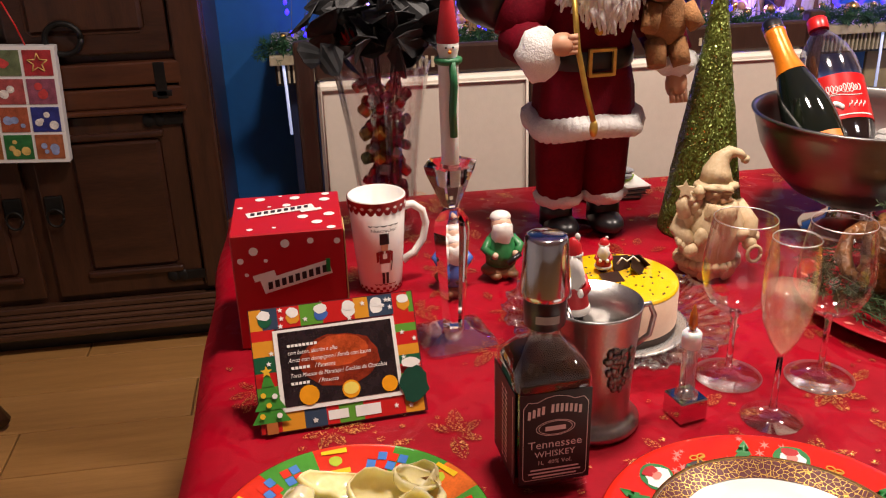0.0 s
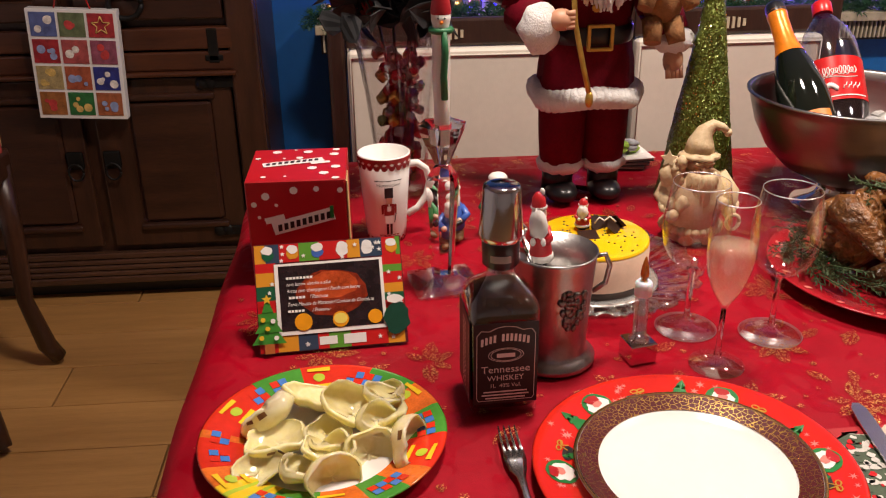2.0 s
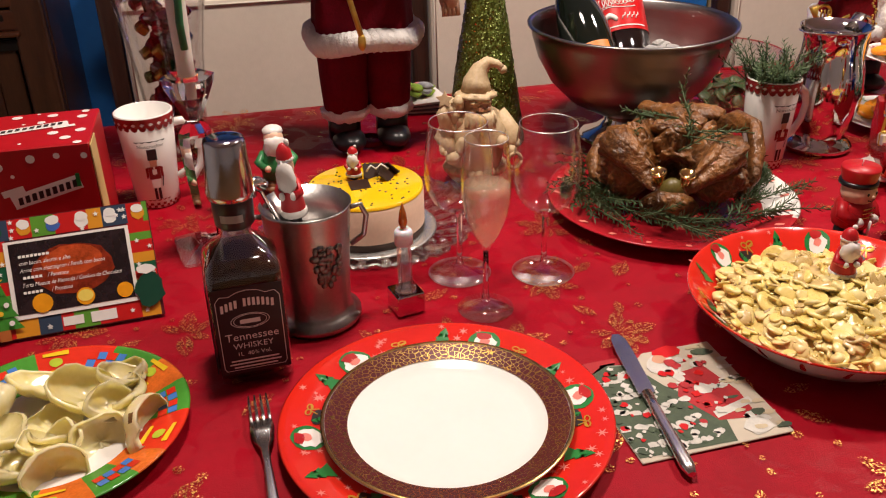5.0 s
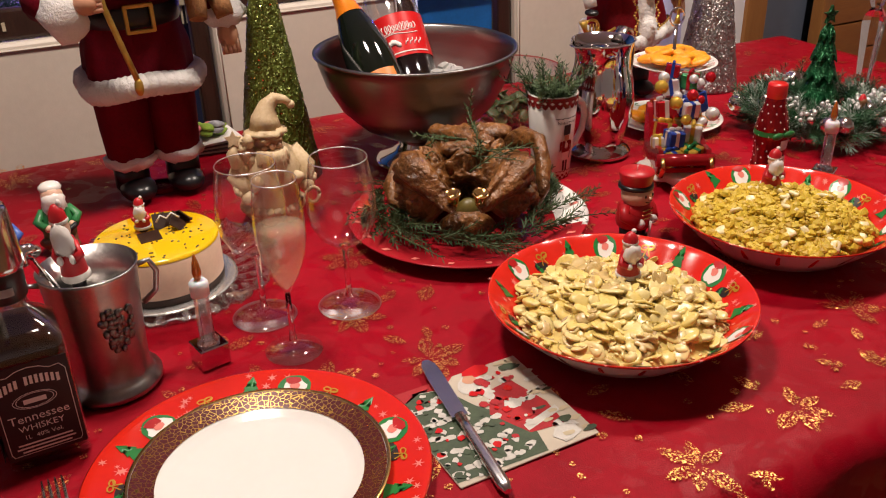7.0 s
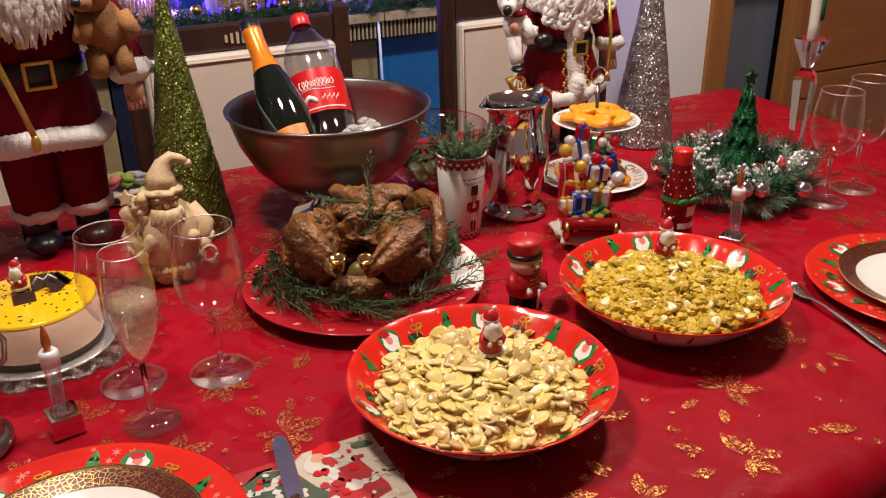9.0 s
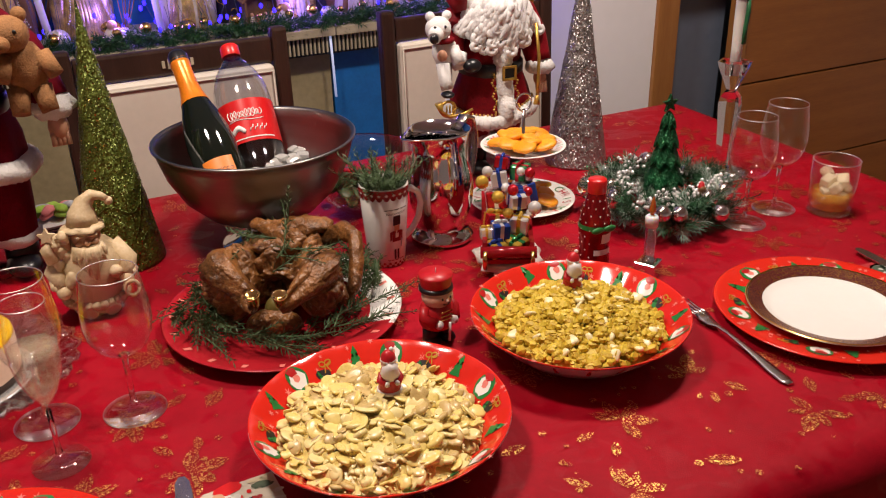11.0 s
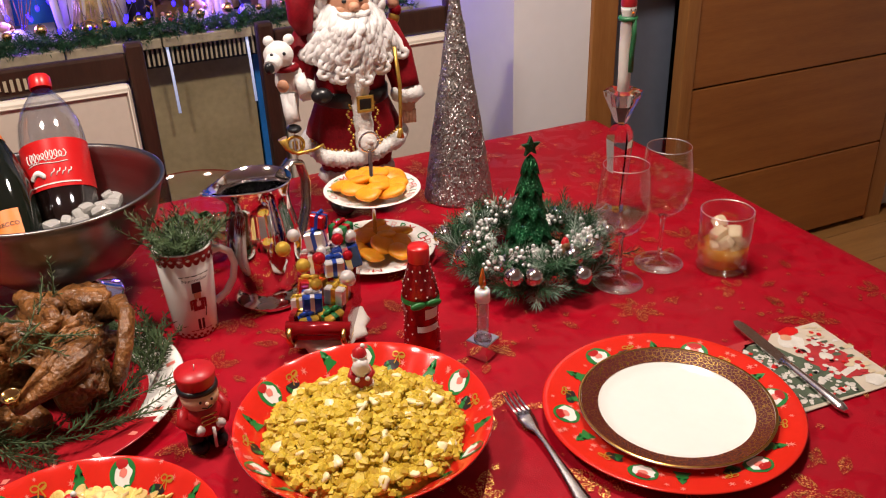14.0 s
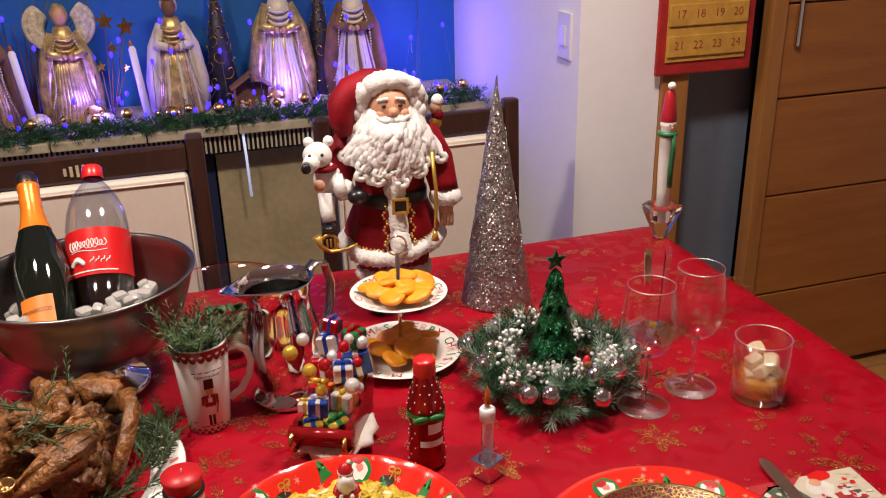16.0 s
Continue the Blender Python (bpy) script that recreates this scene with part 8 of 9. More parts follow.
# ---- tiered stand with apricots ----
ts = thing("tiered_stand", pose(1.513, 1.185, T), "two-tier stand of lettered white plates with a ring handle", "cake stand")
for z, r, nm in ((0.006, 0.100, "lower_plate"), (0.112, 0.079, "upper_plate")):
    pr = [(0, z), (r * 0.55, z), (r * 0.65, z + 0.003), (r, z + 0.012)]
    pl = part(nm, lathe(pr + [(r + 0.001, z + 0.011), (r * 0.65, z), (r * 0.5, z - 0.005), (0, z - 0.005)], 72), M_porcelain, ts)
    fz = surf_of(pr)
    word = "MERRY CHRISTMAS MERRY CHRISTMAS "
    for i, ch in enumerate(word if r > 0.09 else word):
        if ch == " ":
            continue
        a = math.radians(70) - 2 * math.pi * i / len(word)
        lb = words(ch, 0.024 if r > 0.09 else 0.018)
        for v in lb.verts:
            rr, t_ = r * 0.845 + v.co.y, a - v.co.x / (r * 0.845)
            v.co = Vector((rr * math.cos(t_), rr * math.sin(t_), fz(rr) + 0.0009))
        part("letter", lb, (M_pg, mat("letter_red", (0.45, 0.02, 0.02), 0.3), mat("letter_pink", (0.60, 0.35, 0.33), 0.3))[i % 3], pl)
part("post", tube([(0, 0, 0.004), (0, 0, 0.19)], 0.0032, seg=12), M_chrome, ts)
part("ring", tube([(0.016 * math.cos(a), 0, 0.203 + 0.016 * math.sin(a)) for a in [i * math.pi / 12 for i in range(25)]], 0.0018, seg=8), M_chrome, ts, "chrome ring handle")
M_apr = mat("dried_apricot", (0.86, 0.37, 0.015), 0.42, dark=(0.74, 0.26, 0.010), scale=30, bump=0.35, bscale=90, Subsurface_Weight=0.2)
q = random.Random(15)
for z, rmax, n in ((0.010, 0.058, 12), (0.116, 0.050, 12)):
    for i in range(n):
        a, r = i * 2.4, rmax * math.sqrt((i + 0.7) / n)
        solo("dried_apricot", ball((0.0255, 0.0205, 0.0085), u=24, v=14, lump=0.16, lscale=62), M_apr, pose(1.513 + r * math.cos(a), 1.185 + r * math.sin(a), T + z + 0.010 + (0.006 if r < 0.03 else 0) + q.uniform(0, 0.006), q.uniform(-18, 18), q.uniform(-18, 18), q.uniform(0, 180)), "plump orange dried apricot on the tiered stand", "apricot", "dried apricots")

# ---- glass bowl with salad behind the pitcher ----
gbw = thing("glass_bowl", pose(1.245, 1.330, T), "clear glass salad bowl with a reddish rim", "bowl")
part("bowl", lathe([(0.045, 0.0), (0.05, 0.004), (0.08, 0.03), (0.100, 0.075), (0.106, 0.112), (0.1045, 0.112), (0.098, 0.075), (0.078, 0.034), (0.04, 0.008), (0, 0.008)], 64), M_glass, gbw)
part("rim", lathe([(0.1062, 0.110), (0.107, 0.1125), (0.1045, 0.1135)], 64), thin_glass("red_glass", (0.8, 0.25, 0.25)), gbw)
sb, q = bm_new(), random.Random(19)
for i in range(70):
    r, a = 0.062 * math.sqrt(q.random()), q.uniform(0, 6.28)
    t = ball((q.uniform(0.012, 0.022), q.uniform(0.010, 0.018), 0.003), u=8, v=5, lump=0.5, lscale=60)
    join(sb, t, pose(r * math.cos(a), r * math.sin(a), 0.022 + q.uniform(0, 0.03), q.uniform(-50, 50), q.uniform(-50, 50), q.uniform(0, 180)))
solo("salad", sb, mat("salad_leaf", (0.035, 0.075, 0.018), 0.45, var=0.5, scale=40), pose(1.245, 1.330, T), "dark green salad leaves in the glass bowl", "food", kind="stuff")

# ---- tall vase with wrapped sweets and dark flowers ----
vs = thing("glass_vase", pose(0.292, 1.405, T), "tall fluted glass vase filled with wrapped sweets", "vase")
vb = lathe([(0.040, 0.0), (0.042, 0.006), (0.047, 0.08), (0.058, 0.18), (0.070, 0.262), (0.076, 0.285), (0.0745, 0.285), (0.056, 0.18), (0.045, 0.08), (0.038, 0.012), (0, 0.012)], 96)
for v in vb.verts:
    a = math.atan2(v.co.y, v.co.x)
    v.co.x, v.co.y = v.co.x * (1 + 0.025 * math.cos(a * 12)), v.co.y * (1 + 0.025 * math.cos(a * 12))
part("glass", vb, M_glass, vs)
q = random.Random(55)
SW = [mat("sweet_" + n, c, 0.15, 0.7, var=0.25, scale=90) for n, c in (("red", (0.30, 0.012, 0.015)), ("amber", (0.42, 0.20, 0.04)), ("green", (0.06, 0.12, 0.03)), ("plum", (0.09, 0.02, 0.06)), ("silver", (0.42, 0.40, 0.38)))]
for i in range(120):
    z = 0.024 + 0.0019 * i
    rm = (0.35 + 0.65 * ((i * 7) % 3) / 2) * (0.024 + 0.050 * z)
    a = i * 2.4
    o = thing("wrapped_sweet", pose(0.292 + rm * math.cos(a), 1.405 + rm * math.sin(a), T + z, q.uniform(-60, 60), q.uniform(-60, 60), q.uniform(0, 90)), "small sweet in shiny coloured foil inside the vase", "sweet", "wrapped sweets")
    s = q.uniform(0.016, 0.021)
    part("foil", box((s, s * 0.9, s * 0.8), bevel=0.003, seg=1), SW[q.choice((0, 0, 1, 2, 3, 3, 4))], o)
fl_ = thing("dark_flowers", pose(0.292, 1.405, T + 0.24), "bunch of near-black artificial flowers and leaves in the vase", "flowers")
lb = bm_new()
for i in range(90):
    a, e = q.uniform(0, 6.28), q.uniform(0.05, 1.35)
    L = q.uniform(0.05, 0.135)
    c = Vector((math.cos(a) * math.cos(e), math.sin(a) * math.cos(e), math.sin(e))) * L + Vector((0, 0, 0.05))
    t = slab([(0, -0.036), (0.016, -0.018), (0.022, 0.004), (0.012, 0.026), (0, 0.040), (-0.012, 0.026), (-0.022, 0.004), (-0.016, -0.018)], -0.0006, 0.0006)
    for v in t.verts:
        v.co.z += -6 * v.co.x ** 2 * 2 + 1.5 * v.co.y ** 2
    join(lb, t, Matrix.Translation(c) @ pose(0, 0, 0, q.uniform(-70, 70), q.uniform(-70, 70), q.uniform(0, 360)))
part("leaves", lb, mat("black_petal", (0.010, 0.010, 0.011), 0.6, var=0.4), fl_, "near-black petals and leaves")["kind"] = "stuff"
for i in range(7):
    a = i * 0.9
    part("stem", tube([(0.02 * math.cos(a), 0.02 * math.sin(a), -0.02), (0.035 * math.cos(a), 0.035 * math.sin(a), 0.06), (0.06 * math.cos(a), 0.06 * math.sin(a), 0.11)], 0.0022, seg=6), mat("black_petal", (0.01, 0.01, 0.011)), fl_)
rf = bm_new()
for i in range(12):
    t = slab([(0, 0), (0.008, 0.012), (0, 0.03), (-0.008, 0.012)], -0.0005, 0.0005)
    join(rf, t, pose(-0.045, 0.0, 0.07, q.uniform(20, 80), 0, i * 30))
part("red_bloom", rf, M_red, fl_, "small red bloom")

# ---- booklets and a bright knitted scarf behind the dark red doll ----
q = random.Random(91)
for i in range(3):
    bk = thing("booklet", pose(0.706 + 0.006 * i, 1.515, T + 0.0015 + 0.0066 * i, 0, 0, -8 + 7 * i), "thin paper booklet with a dark cover in a small pile", "booklet", "booklet pile")
    part("pages", box((0.106, 0.080, 0.0040), (0, 0, 0.0032)), mat("booklet_paper", (0.62, 0.58, 0.52), 0.7, var=0.08), bk)
    for z in (0.0006, 0.0058):
        part("cover", box((0.110, 0.084, 0.0010), (0, 0, z)), M_pw if i == 2 and z > 0.003 else M_pk, bk)
sc_, sm_ = bm_new(), [mat("scarf_lime", (0.24, 0.38, 0.04), 0.8, var=0.25, scale=60, bump=0.6), mat("scarf_pink", (0.55, 0.16, 0.16), 0.8, var=0.2, scale=60, bump=0.6), mat("scarf_grey", (0.30, 0.30, 0.32), 0.8, var=0.5, scale=70, bump=0.6)]
for i in range(16):
    a = i * 0.8
    ball((0.018, 0.012, 0.007), (0.030 * math.cos(a), 0.016 * math.sin(a), 0.007 + 0.0010 * i), sc_, (0, 1, 0, 2)[i % 4], 12, 8, turn=Matrix.Rotation(a, 3, "Z"), lump=0.35, lscale=70)
solo("knitted_scarf", sc_, sm_, pose(0.712, 1.515, T + 0.022), "crumpled lime and pink knitted scarf on the booklets", "scarf")

# ---- gold glitter flowers printed on the cloth ----
gl, q = bm_new(), random.Random(101)
LEAF = [(0, 0), (0.006, 0.008), (0.009, 0.020), (0.008, 0.026), (0.006, 0.035), (0, 0.048), (-0.006, 0.035), (-0.008, 0.026), (-0.009, 0.020), (-0.006, 0.008)]


def gold_leaf(x, y, a, s):
    c, n = math.cos(a), math.sin(a)
    for e in (-1, 1):
        side = [(e * 0.0007, -0.004)] + [(e * max(0.0007, abs(u) * 1.25), w) for u, w in LEAF[1:5]] + [(e * 0.0007, 0.046)]
        f = gl.faces.new([gl.verts.new((x + s * (u * c - w * n), y + s * (u * n + w * c), T + 0.0012)) for u, w in (side if e > 0 else side[::-1])])


for ix in range(16):
    for iy in range(9):
        x, y = 0.10 + ix * 0.137 + (0.068 if iy % 2 else 0) + q.uniform(-0.02, 0.02), 0.43 + iy * 0.135 + q.uniform(-0.02, 0.02)
        if x > 2.17 or y > 1.55:
            continue
        if q.random() < 0.74:
            n = q.choice((4, 5, 6))
            a0 = q.uniform(0, 6.28)
            for k in range(n):
                a = a0 + k * 0.95 + q.uniform(-0.12, 0.12)
                gold_leaf(x - 0.006 * math.sin(a), y + 0.006 * math.cos(a), a, q.uniform(0.55, 1.0))
            for k in range(2):
                a = a0 - 0.9 - 0.7 * k
                gold_leaf(x - 0.045 * math.sin(a), y + 0.045 * math.cos(a), a + q.uniform(-0.4, 0.4), q.uniform(0.5, 0.8))
        else:
            gold_leaf(x, y, q.uniform(0, 6.28), q.uniform(0.6, 0.95))
        for k in range(6):
            gx, gy, gr = x + q.uniform(-0.06, 0.06), y + q.uniform(-0.06, 0.06), q.uniform(0.0025, 0.006)
            gl.faces.new([gl.verts.new((gx + u, gy + w, T + 0.0011)) for u, w in circle(gr, 8)])


def gold_print():
    """Gold flecks over the red, broken up by fine gaps."""
    m = sparkle("gold_cloth_glitter", (0.88, 0.38, 0.12), 0.95, 0.32, 900, 0.42)
    nt = m.node_tree
    b = nt.nodes["Principled BSDF"]
    co = nt.nodes.new("ShaderNodeTexCoord")
    n1 = nt.nodes.new("ShaderNodeTexNoise")
    n1.inputs["Scale"].default_value, n1.inputs["Detail"].default_value = 520, 2
    nt.links.new(co.outputs["Object"], n1.inputs[0])
    mr = nt.nodes.new("ShaderNodeMapRange")
    mr.inputs[1].default_value, mr.inputs[2].default_value = 0.50, 0.58
    nt.links.new(n1.outputs[0], mr.inputs[0])
    nt.links.new(mr.outputs[0], b.inputs["Alpha"])
    return m


tagged(part("gold_print", gl, gold_print(), cloth, "gold glitter leaves and dots"), kind="stuff")

# ---- the shelf's Christmas display ----
ga = thing("pine_garland", pose(0, 0, 0), "green artificial pine garland along the shelf edge", "garland")
gb2, q = bm_new(), random.Random(61)
for i in range(1150):
    x = 0.06 + 2.10 * i / 1150
    sprig(gb2, (x, 2.585 + q.uniform(-0.025, 0.03), 0.852 + q.uniform(-0.014, 0.022)), (q.uniform(-1, 1), q.uniform(-1, 0.3), q.uniform(-0.45, 0.6)), q.uniform(0.03, 0.05), 0.026, 18, q, 0, 0.0014)
tagged(part("needles", gb2, M_leaf, ga), kind="stuff")
for i in range(24):
    part("gold_ball", ball(0.010 + 0.004 * (i % 3), u=12, v=8), M_gold, ga, m=pose(0.12 + i * 0.087, 2.60 + 0.03 * (i % 2), 0.885))
M_led = glow("blue_led", (0.030, 0.014, 1.0), 4.5)
lights = thing("fairy_lights", pose(0, 0, 0), "string of lit blue fairy lights among the figures", "fairy lights")
pts = []
for i in range(140):
    x = 0.12 + 2.0 * i / 140
    p = (x + q.uniform(-0.02, 0.02), 2.64 + q.uniform(-0.02, 0.24), 0.865 + q.choice((0.0, 0.01, 0.03, 0.08, 0.2, 0.3)) * q.uniform(0.3, 1))
    pts.append(p)
    part("bulb", ball((0.006, 0.006, 0.009), u=8, v=6), M_led, lights, m=pose(*p))
part("wire", tube([(x, y, z) for x, y, z in pts], 0.0009, seg=5), mat("clear_wire", (0.1, 0.1, 0.12), 0.4), lights)
M_ice = mat("frosted_tube", (0.70, 0.74, 0.85), 0.3, var=0.05, Emission_Color=(0.5, 0.6, 1, 1), Emission_Strength=0.5)
for x in (0.114, 0.42, 0.98, 1.397, 1.63, 1.95):
    ic_ = thing("icicle_light", pose(x, 2.565, 0.80), "thin white icicle light hanging from the shelf", "fairy light", "icicle lights")
    part("tube", tube([(0, 0, 0.02), (0.003, 0, -0.06), (0.006, 0, -0.19)], 0.0042, seg=8), M_ice, ic_)

M_gown = mat("gold_brocade", (0.60, 0.43, 0.17), 0.30, 0.6, var=0.55, scale=45, bump=0.5, bscale=120)
M_satin = mat("ivory_satin", (0.58, 0.51, 0.41), 0.35, var=0.15, scale=30, bump=0.2)
M_brown = mat("brown_velvet", (0.16, 0.075, 0.03), 0.7, var=0.4, scale=30)


def robed_figure(m, h, cloak, gown, label, wings=False, crown=False, dark=False):
    """A draped statue, one mesh."""
    b = bm_new()
    k = h / 0.36
    t = lathe([(0, 0), (0.070 * k, 0), (0.066 * k, 0.05 * k), (0.048 * k, 0.14 * k), (0.036 * k, 0.20 * k), (0.040 * k, 0.25 * k), (0.026 * k, 0.285 * k), (0, 0.295 * k)], 36)
    for v in t.verts:
        a = math.atan2(v.co.y, v.co.x)
        s = 1 + 0.10 * math.cos(a * 9) * max(0, 1 - v.co.z / (0.25 * k))
        v.co.x, v.co.y = v.co.x * s, v.co.y * s * 0.8
    join(b, t, None, 0)
    for s in (-1, 1):
        tube([(s * 0.032 * k, 0.01 * k, 0.265 * k), (s * 0.062 * k, 0, 0.20 * k), (s * 0.080 * k, 0.01 * k, 0.10 * k), (s * 0.078 * k, 0.015 * k, 0.01 * k)], [0.018 * k, 0.026 * k, 0.028 * k, 0.026 * k], b, 1, 12)
        tube([(s * 0.038 * k, -0.01 * k, 0.25 * k), (s * 0.052 * k, -0.03 * k, 0.21 * k), (s * 0.015 * k, -0.055 * k, 0.205 * k)], [0.016 * k, 0.018 * k, 0.012 * k], b, 1, 10)
        ball(0.009 * k, (s * 0.010 * k, -0.060 * k, 0.205 * k), b, 2, 8, 6)
    ball((0.024 * k, 0.024 * k, 0.030 * k), (0, -0.006 * k, 0.315 * k), b, 3 if dark else 2, 16, 10)
    ball((0.029 * k, 0.027 * k, 0.031 * k), (0, 0.006 * k, 0.322 * k), b, 1, 16, 10, lump=0.15, lscale=60)
    qr = random.Random(int(h * 1000))
    # draped folds, lace and strings of pearls
    for i in range(15):
        a = -math.pi * (0.06 + 0.88 * i / 14)
        r0, r1 = 0.030 * k, 0.074 * k * qr.uniform(0.9, 1.08)
        tube([(r0 * math.cos(a), 0.8 * r0 * math.sin(a), 0.235 * k), (0.046 * k * math.cos(a), 0.040 * k * math.sin(a), 0.15 * k), (0.062 * k * math.cos(a + 0.06), 0.052 * k * math.sin(a + 0.06), 0.07 * k), (r1 * math.cos(a), 0.8 * r1 * math.sin(a), 0.004 * k)], [0.004 * k, 0.007 * k, 0.010 * k, 0.012 * k], b, (0, 0, 1, 0)[i % 4], 8)
    for s in (-1, 1):
        for i in range(26):
            f_ = i / 25
            ball(0.0028 * k, (s * (0.026 + 0.050 * f_ + 0.008 * math.sin(f_ * 6)) * k, (-0.040 - 0.022 * f_) * k, (0.262 - 0.20 * f_) * k), b, 5, 6, 5)
    for i in range(30):
        a = -math.pi * i / 29
        ball(0.0045 * k, (0.076 * k * math.cos(a), 0.062 * k * math.sin(a), (0.008 + 0.004 * (i % 2)) * k), b, 4, 7, 5)
    for i in range(3):
        tube([(0.030 * k * math.cos(a), -0.020 * k + 0.026 * k * math.sin(a), (0.262 - 0.016 * i + 0.012 * math.sin(a)) * k) for a in [-math.pi * j / 10 for j in range(11)]], 0.005 * k, b, 0, 7)
    if crown:
        lathe([(0.024 * k, 0.335 * k), (0.030 * k, 0.362 * k), (0.026 * k, 0.362 * k), (0.02 * k, 0.34 * k)], 12, b, 4)
        for i in range(7):
            a = 2 * math.pi * i / 7
            ball((0.004 * k, 0.004 * k, 0.008 * k), (0.028 * k * math.cos(a), 0.028 * k * math.sin(a), 0.366 * k), b, 4, 7, 5)
    if wings:
        for s in (-1, 1):
            for j in range(22):
                f_ = j / 21
                a = radians(-18 + 62 * f_)
                L = (0.060 + 0.040 * math.sin(f_ * 2.6)) * k
                c0 = Vector((s * 0.020 * k, 0.026 * k, (0.245 + 0.045 * f_) * k))
                d = Vector((s * math.cos(a), 0.10, math.sin(a)))
                for w in (0.55, 1.0):
                    ball((L * 0.30, 0.0025 * k, 0.0085 * k), c0 + d * L * (0.40 + 0.35 * w), b, 6, 10, 6, turn=Matrix.Rotation(-a if s > 0 else a, 3, "Y"))
    return solo("robed_statue", b, [gown, cloak, M_skin, M_brown, M_gold, mat("pearl", (0.75, 0.70, 0.62), 0.2, 0.2, var=0.05), mat("wing_lace", (0.55, 0.47, 0.33), 0.5, 0.2, var=0.5, scale=70, bump=0.6, bscale=160)], m @ Matrix.Diagonal((0.86, 0.9, 1.0, 1.0)), label, "statue", "nativity statues")


robed_figure(pose(0.925, 2.78, 0.842, 0, 0, 10), 0.36, M_gown, M_gown, "gold winged angel statue in brocade on the shelf", wings=True)
robed_figure(pose(1.235, 2.78, 0.842, 0, 0, 0), 0.37, M_satin, M_gown, "robed king statue in gold and ivory satin", crown=True, dark=True)
robed_figure(pose(1.565, 2.80, 0.842, 0, 0, -5), 0.42, M_gown, M_satin, "tall robed statue in ivory satin with a gold cloak")
robed_figure(pose(1.800, 2.78, 0.842, 0, 0, -10), 0.41, M_brown, M_satin, "robed statue in a brown cloak and ivory gown")
robed_figure(pose(0.700, 2.78, 0.842, 0, 0, 5), 0.36, M_brown, M_gown, "robed king statue in brown velvet and gold", crown=True)
robed_figure(pose(0.420, 2.80, 0.842), 0.34, M_satin, M_gown, "small robed statue in ivory satin")
for x in (1.375, 1.70):
    cn = thing("scroll_cone", pose(x, 2.85, 0.842), "dark cone decoration with gold wire scrolls", "decoration", "scroll cones")
    part("cone", lathe([(0, 0), (0.062, 0), (0.03, 0.20), (0.002, 0.40), (0, 0.40)], 32), mat("dark_cone_net", (0.022, 0.018, 0.030), 0.5, var=0.5, scale=60, bump=0.5), cn)
    for i in range(34):
        z, a0 = 0.016 + 0.0098 * i, i * 2.4
        rr = 0.063 * (1 - z / 0.41) + 0.0025
        kk = 0.0052 if z < 0.25 else 0.0034
        way = 1 if i % 2 else -1
        part("scroll", tube([(rr * math.cos(a0 + way * kk * s_ * math.cos(s_) / max(rr, 0.012)), rr * math.sin(a0 + way * kk * s_ * math.cos(s_) / max(rr, 0.012)), z + kk * s_ * math.sin(s_)) for s_ in [0.5 + j * 0.40 for j in range(13)]], 0.0021, seg=5), M_gold, cn)
stb = thing("stable_ornament", pose(1.448, 2.70, 0.842), "tiny brown wooden stable with painted figures", "ornament")
for s in (-1, 1):
    part("roof", box((0.080, 0.055, 0.006), (s * 0.030, 0, 0.100), turn=Matrix.Rotation(radians(s * 34), 3, "Y")), M_brown, stb)
    part("wall", box((0.006, 0.050, 0.078), (s * 0.052, 0, 0.039)), M_brown, stb)
part("back", box((0.104, 0.005, 0.088), (0, 0.024, 0.044)), M_brown, stb)
for i, x in enumerate((-0.032, -0.010, 0.012, 0.034)):
    b = lathe([(0, 0), (0.010, 0), (0.007, 0.030), (0, 0.032)], 12, None, 0)
    ball(0.006, (0, 0, 0.037), b, 1, 10, 7)
    solo("tiny_statue", b, [(M_satin, M_red, M_gown, M_satin)[i], M_skin], pose(1.448 + x, 2.685, 0.842), "tiny painted figure in the wooden stable", "figurine", "stable figures")
for x, z, lean in ((0.815, 0.25, -6), (1.135, 0.24, -5), (0.36, 0.22, 3), (0.60, 0.2, 0)):
    ca = thing("taper_candle", pose(x, 2.70, 0.842, 0, lean), "slim white electric taper candle on the shelf", "candle", "taper candles")
    part("wax", lathe([(0, 0), (0.011, 0), (0.0105, z - 0.02), (0.006, z - 0.012), (0, z - 0.01)], 16), mat("white_wax", (0.78, 0.75, 0.7)), ca)
    part("tip", lathe([(0.004, z - 0.012), (0.005, z - 0.004), (0, z + 0.008)], 10), mat("amber_plastic", (0.7, 0.2, 0.03)), ca)
for i, (x, y, r) in enumerate(((0.835, 2.66, 0.030), (1.205, 2.66, 0.026), (1.66, 2.66, 0.022), (0.50, 2.66, 0.028), (1.02, 2.67, 0.022), (0.72, 2.66, 0.022), (0.28, 2.68, 0.026), (1.90, 2.67, 0.024))):
    solo("shelf_bauble", ball(r, u=20, v=14, lump=0.04, lscale=120), sparkle("frosty_glitter", (0.66, 0.60, 0.50), 0.4, 0.4, 300) if i % 2 == 0 else M_gold, pose(x, y, 0.842 + r), "round glitter bauble resting on the shelf", "bauble", "shelf baubles")
for x, y in ((0.985, 2.665), (0.64, 2.67), (1.52, 2.66)):
    b = ball((0.026, 0.022, 0.024), (0, 0, 0.024), None, 0, 14, 10, lump=0.15)
    ball(0.015, (0, -0.006, 0.056), b, 1, 12, 8)
    ball((0.03, 0.01, 0.02), (0, 0.02, 0.045), b, 2, 12, 8)
    solo("cherub_figurine", b, [M_satin, M_skin, M_gold], pose(x, y, 0.842), "small seated cherub figurine on the shelf", "figurine", "cherubs")
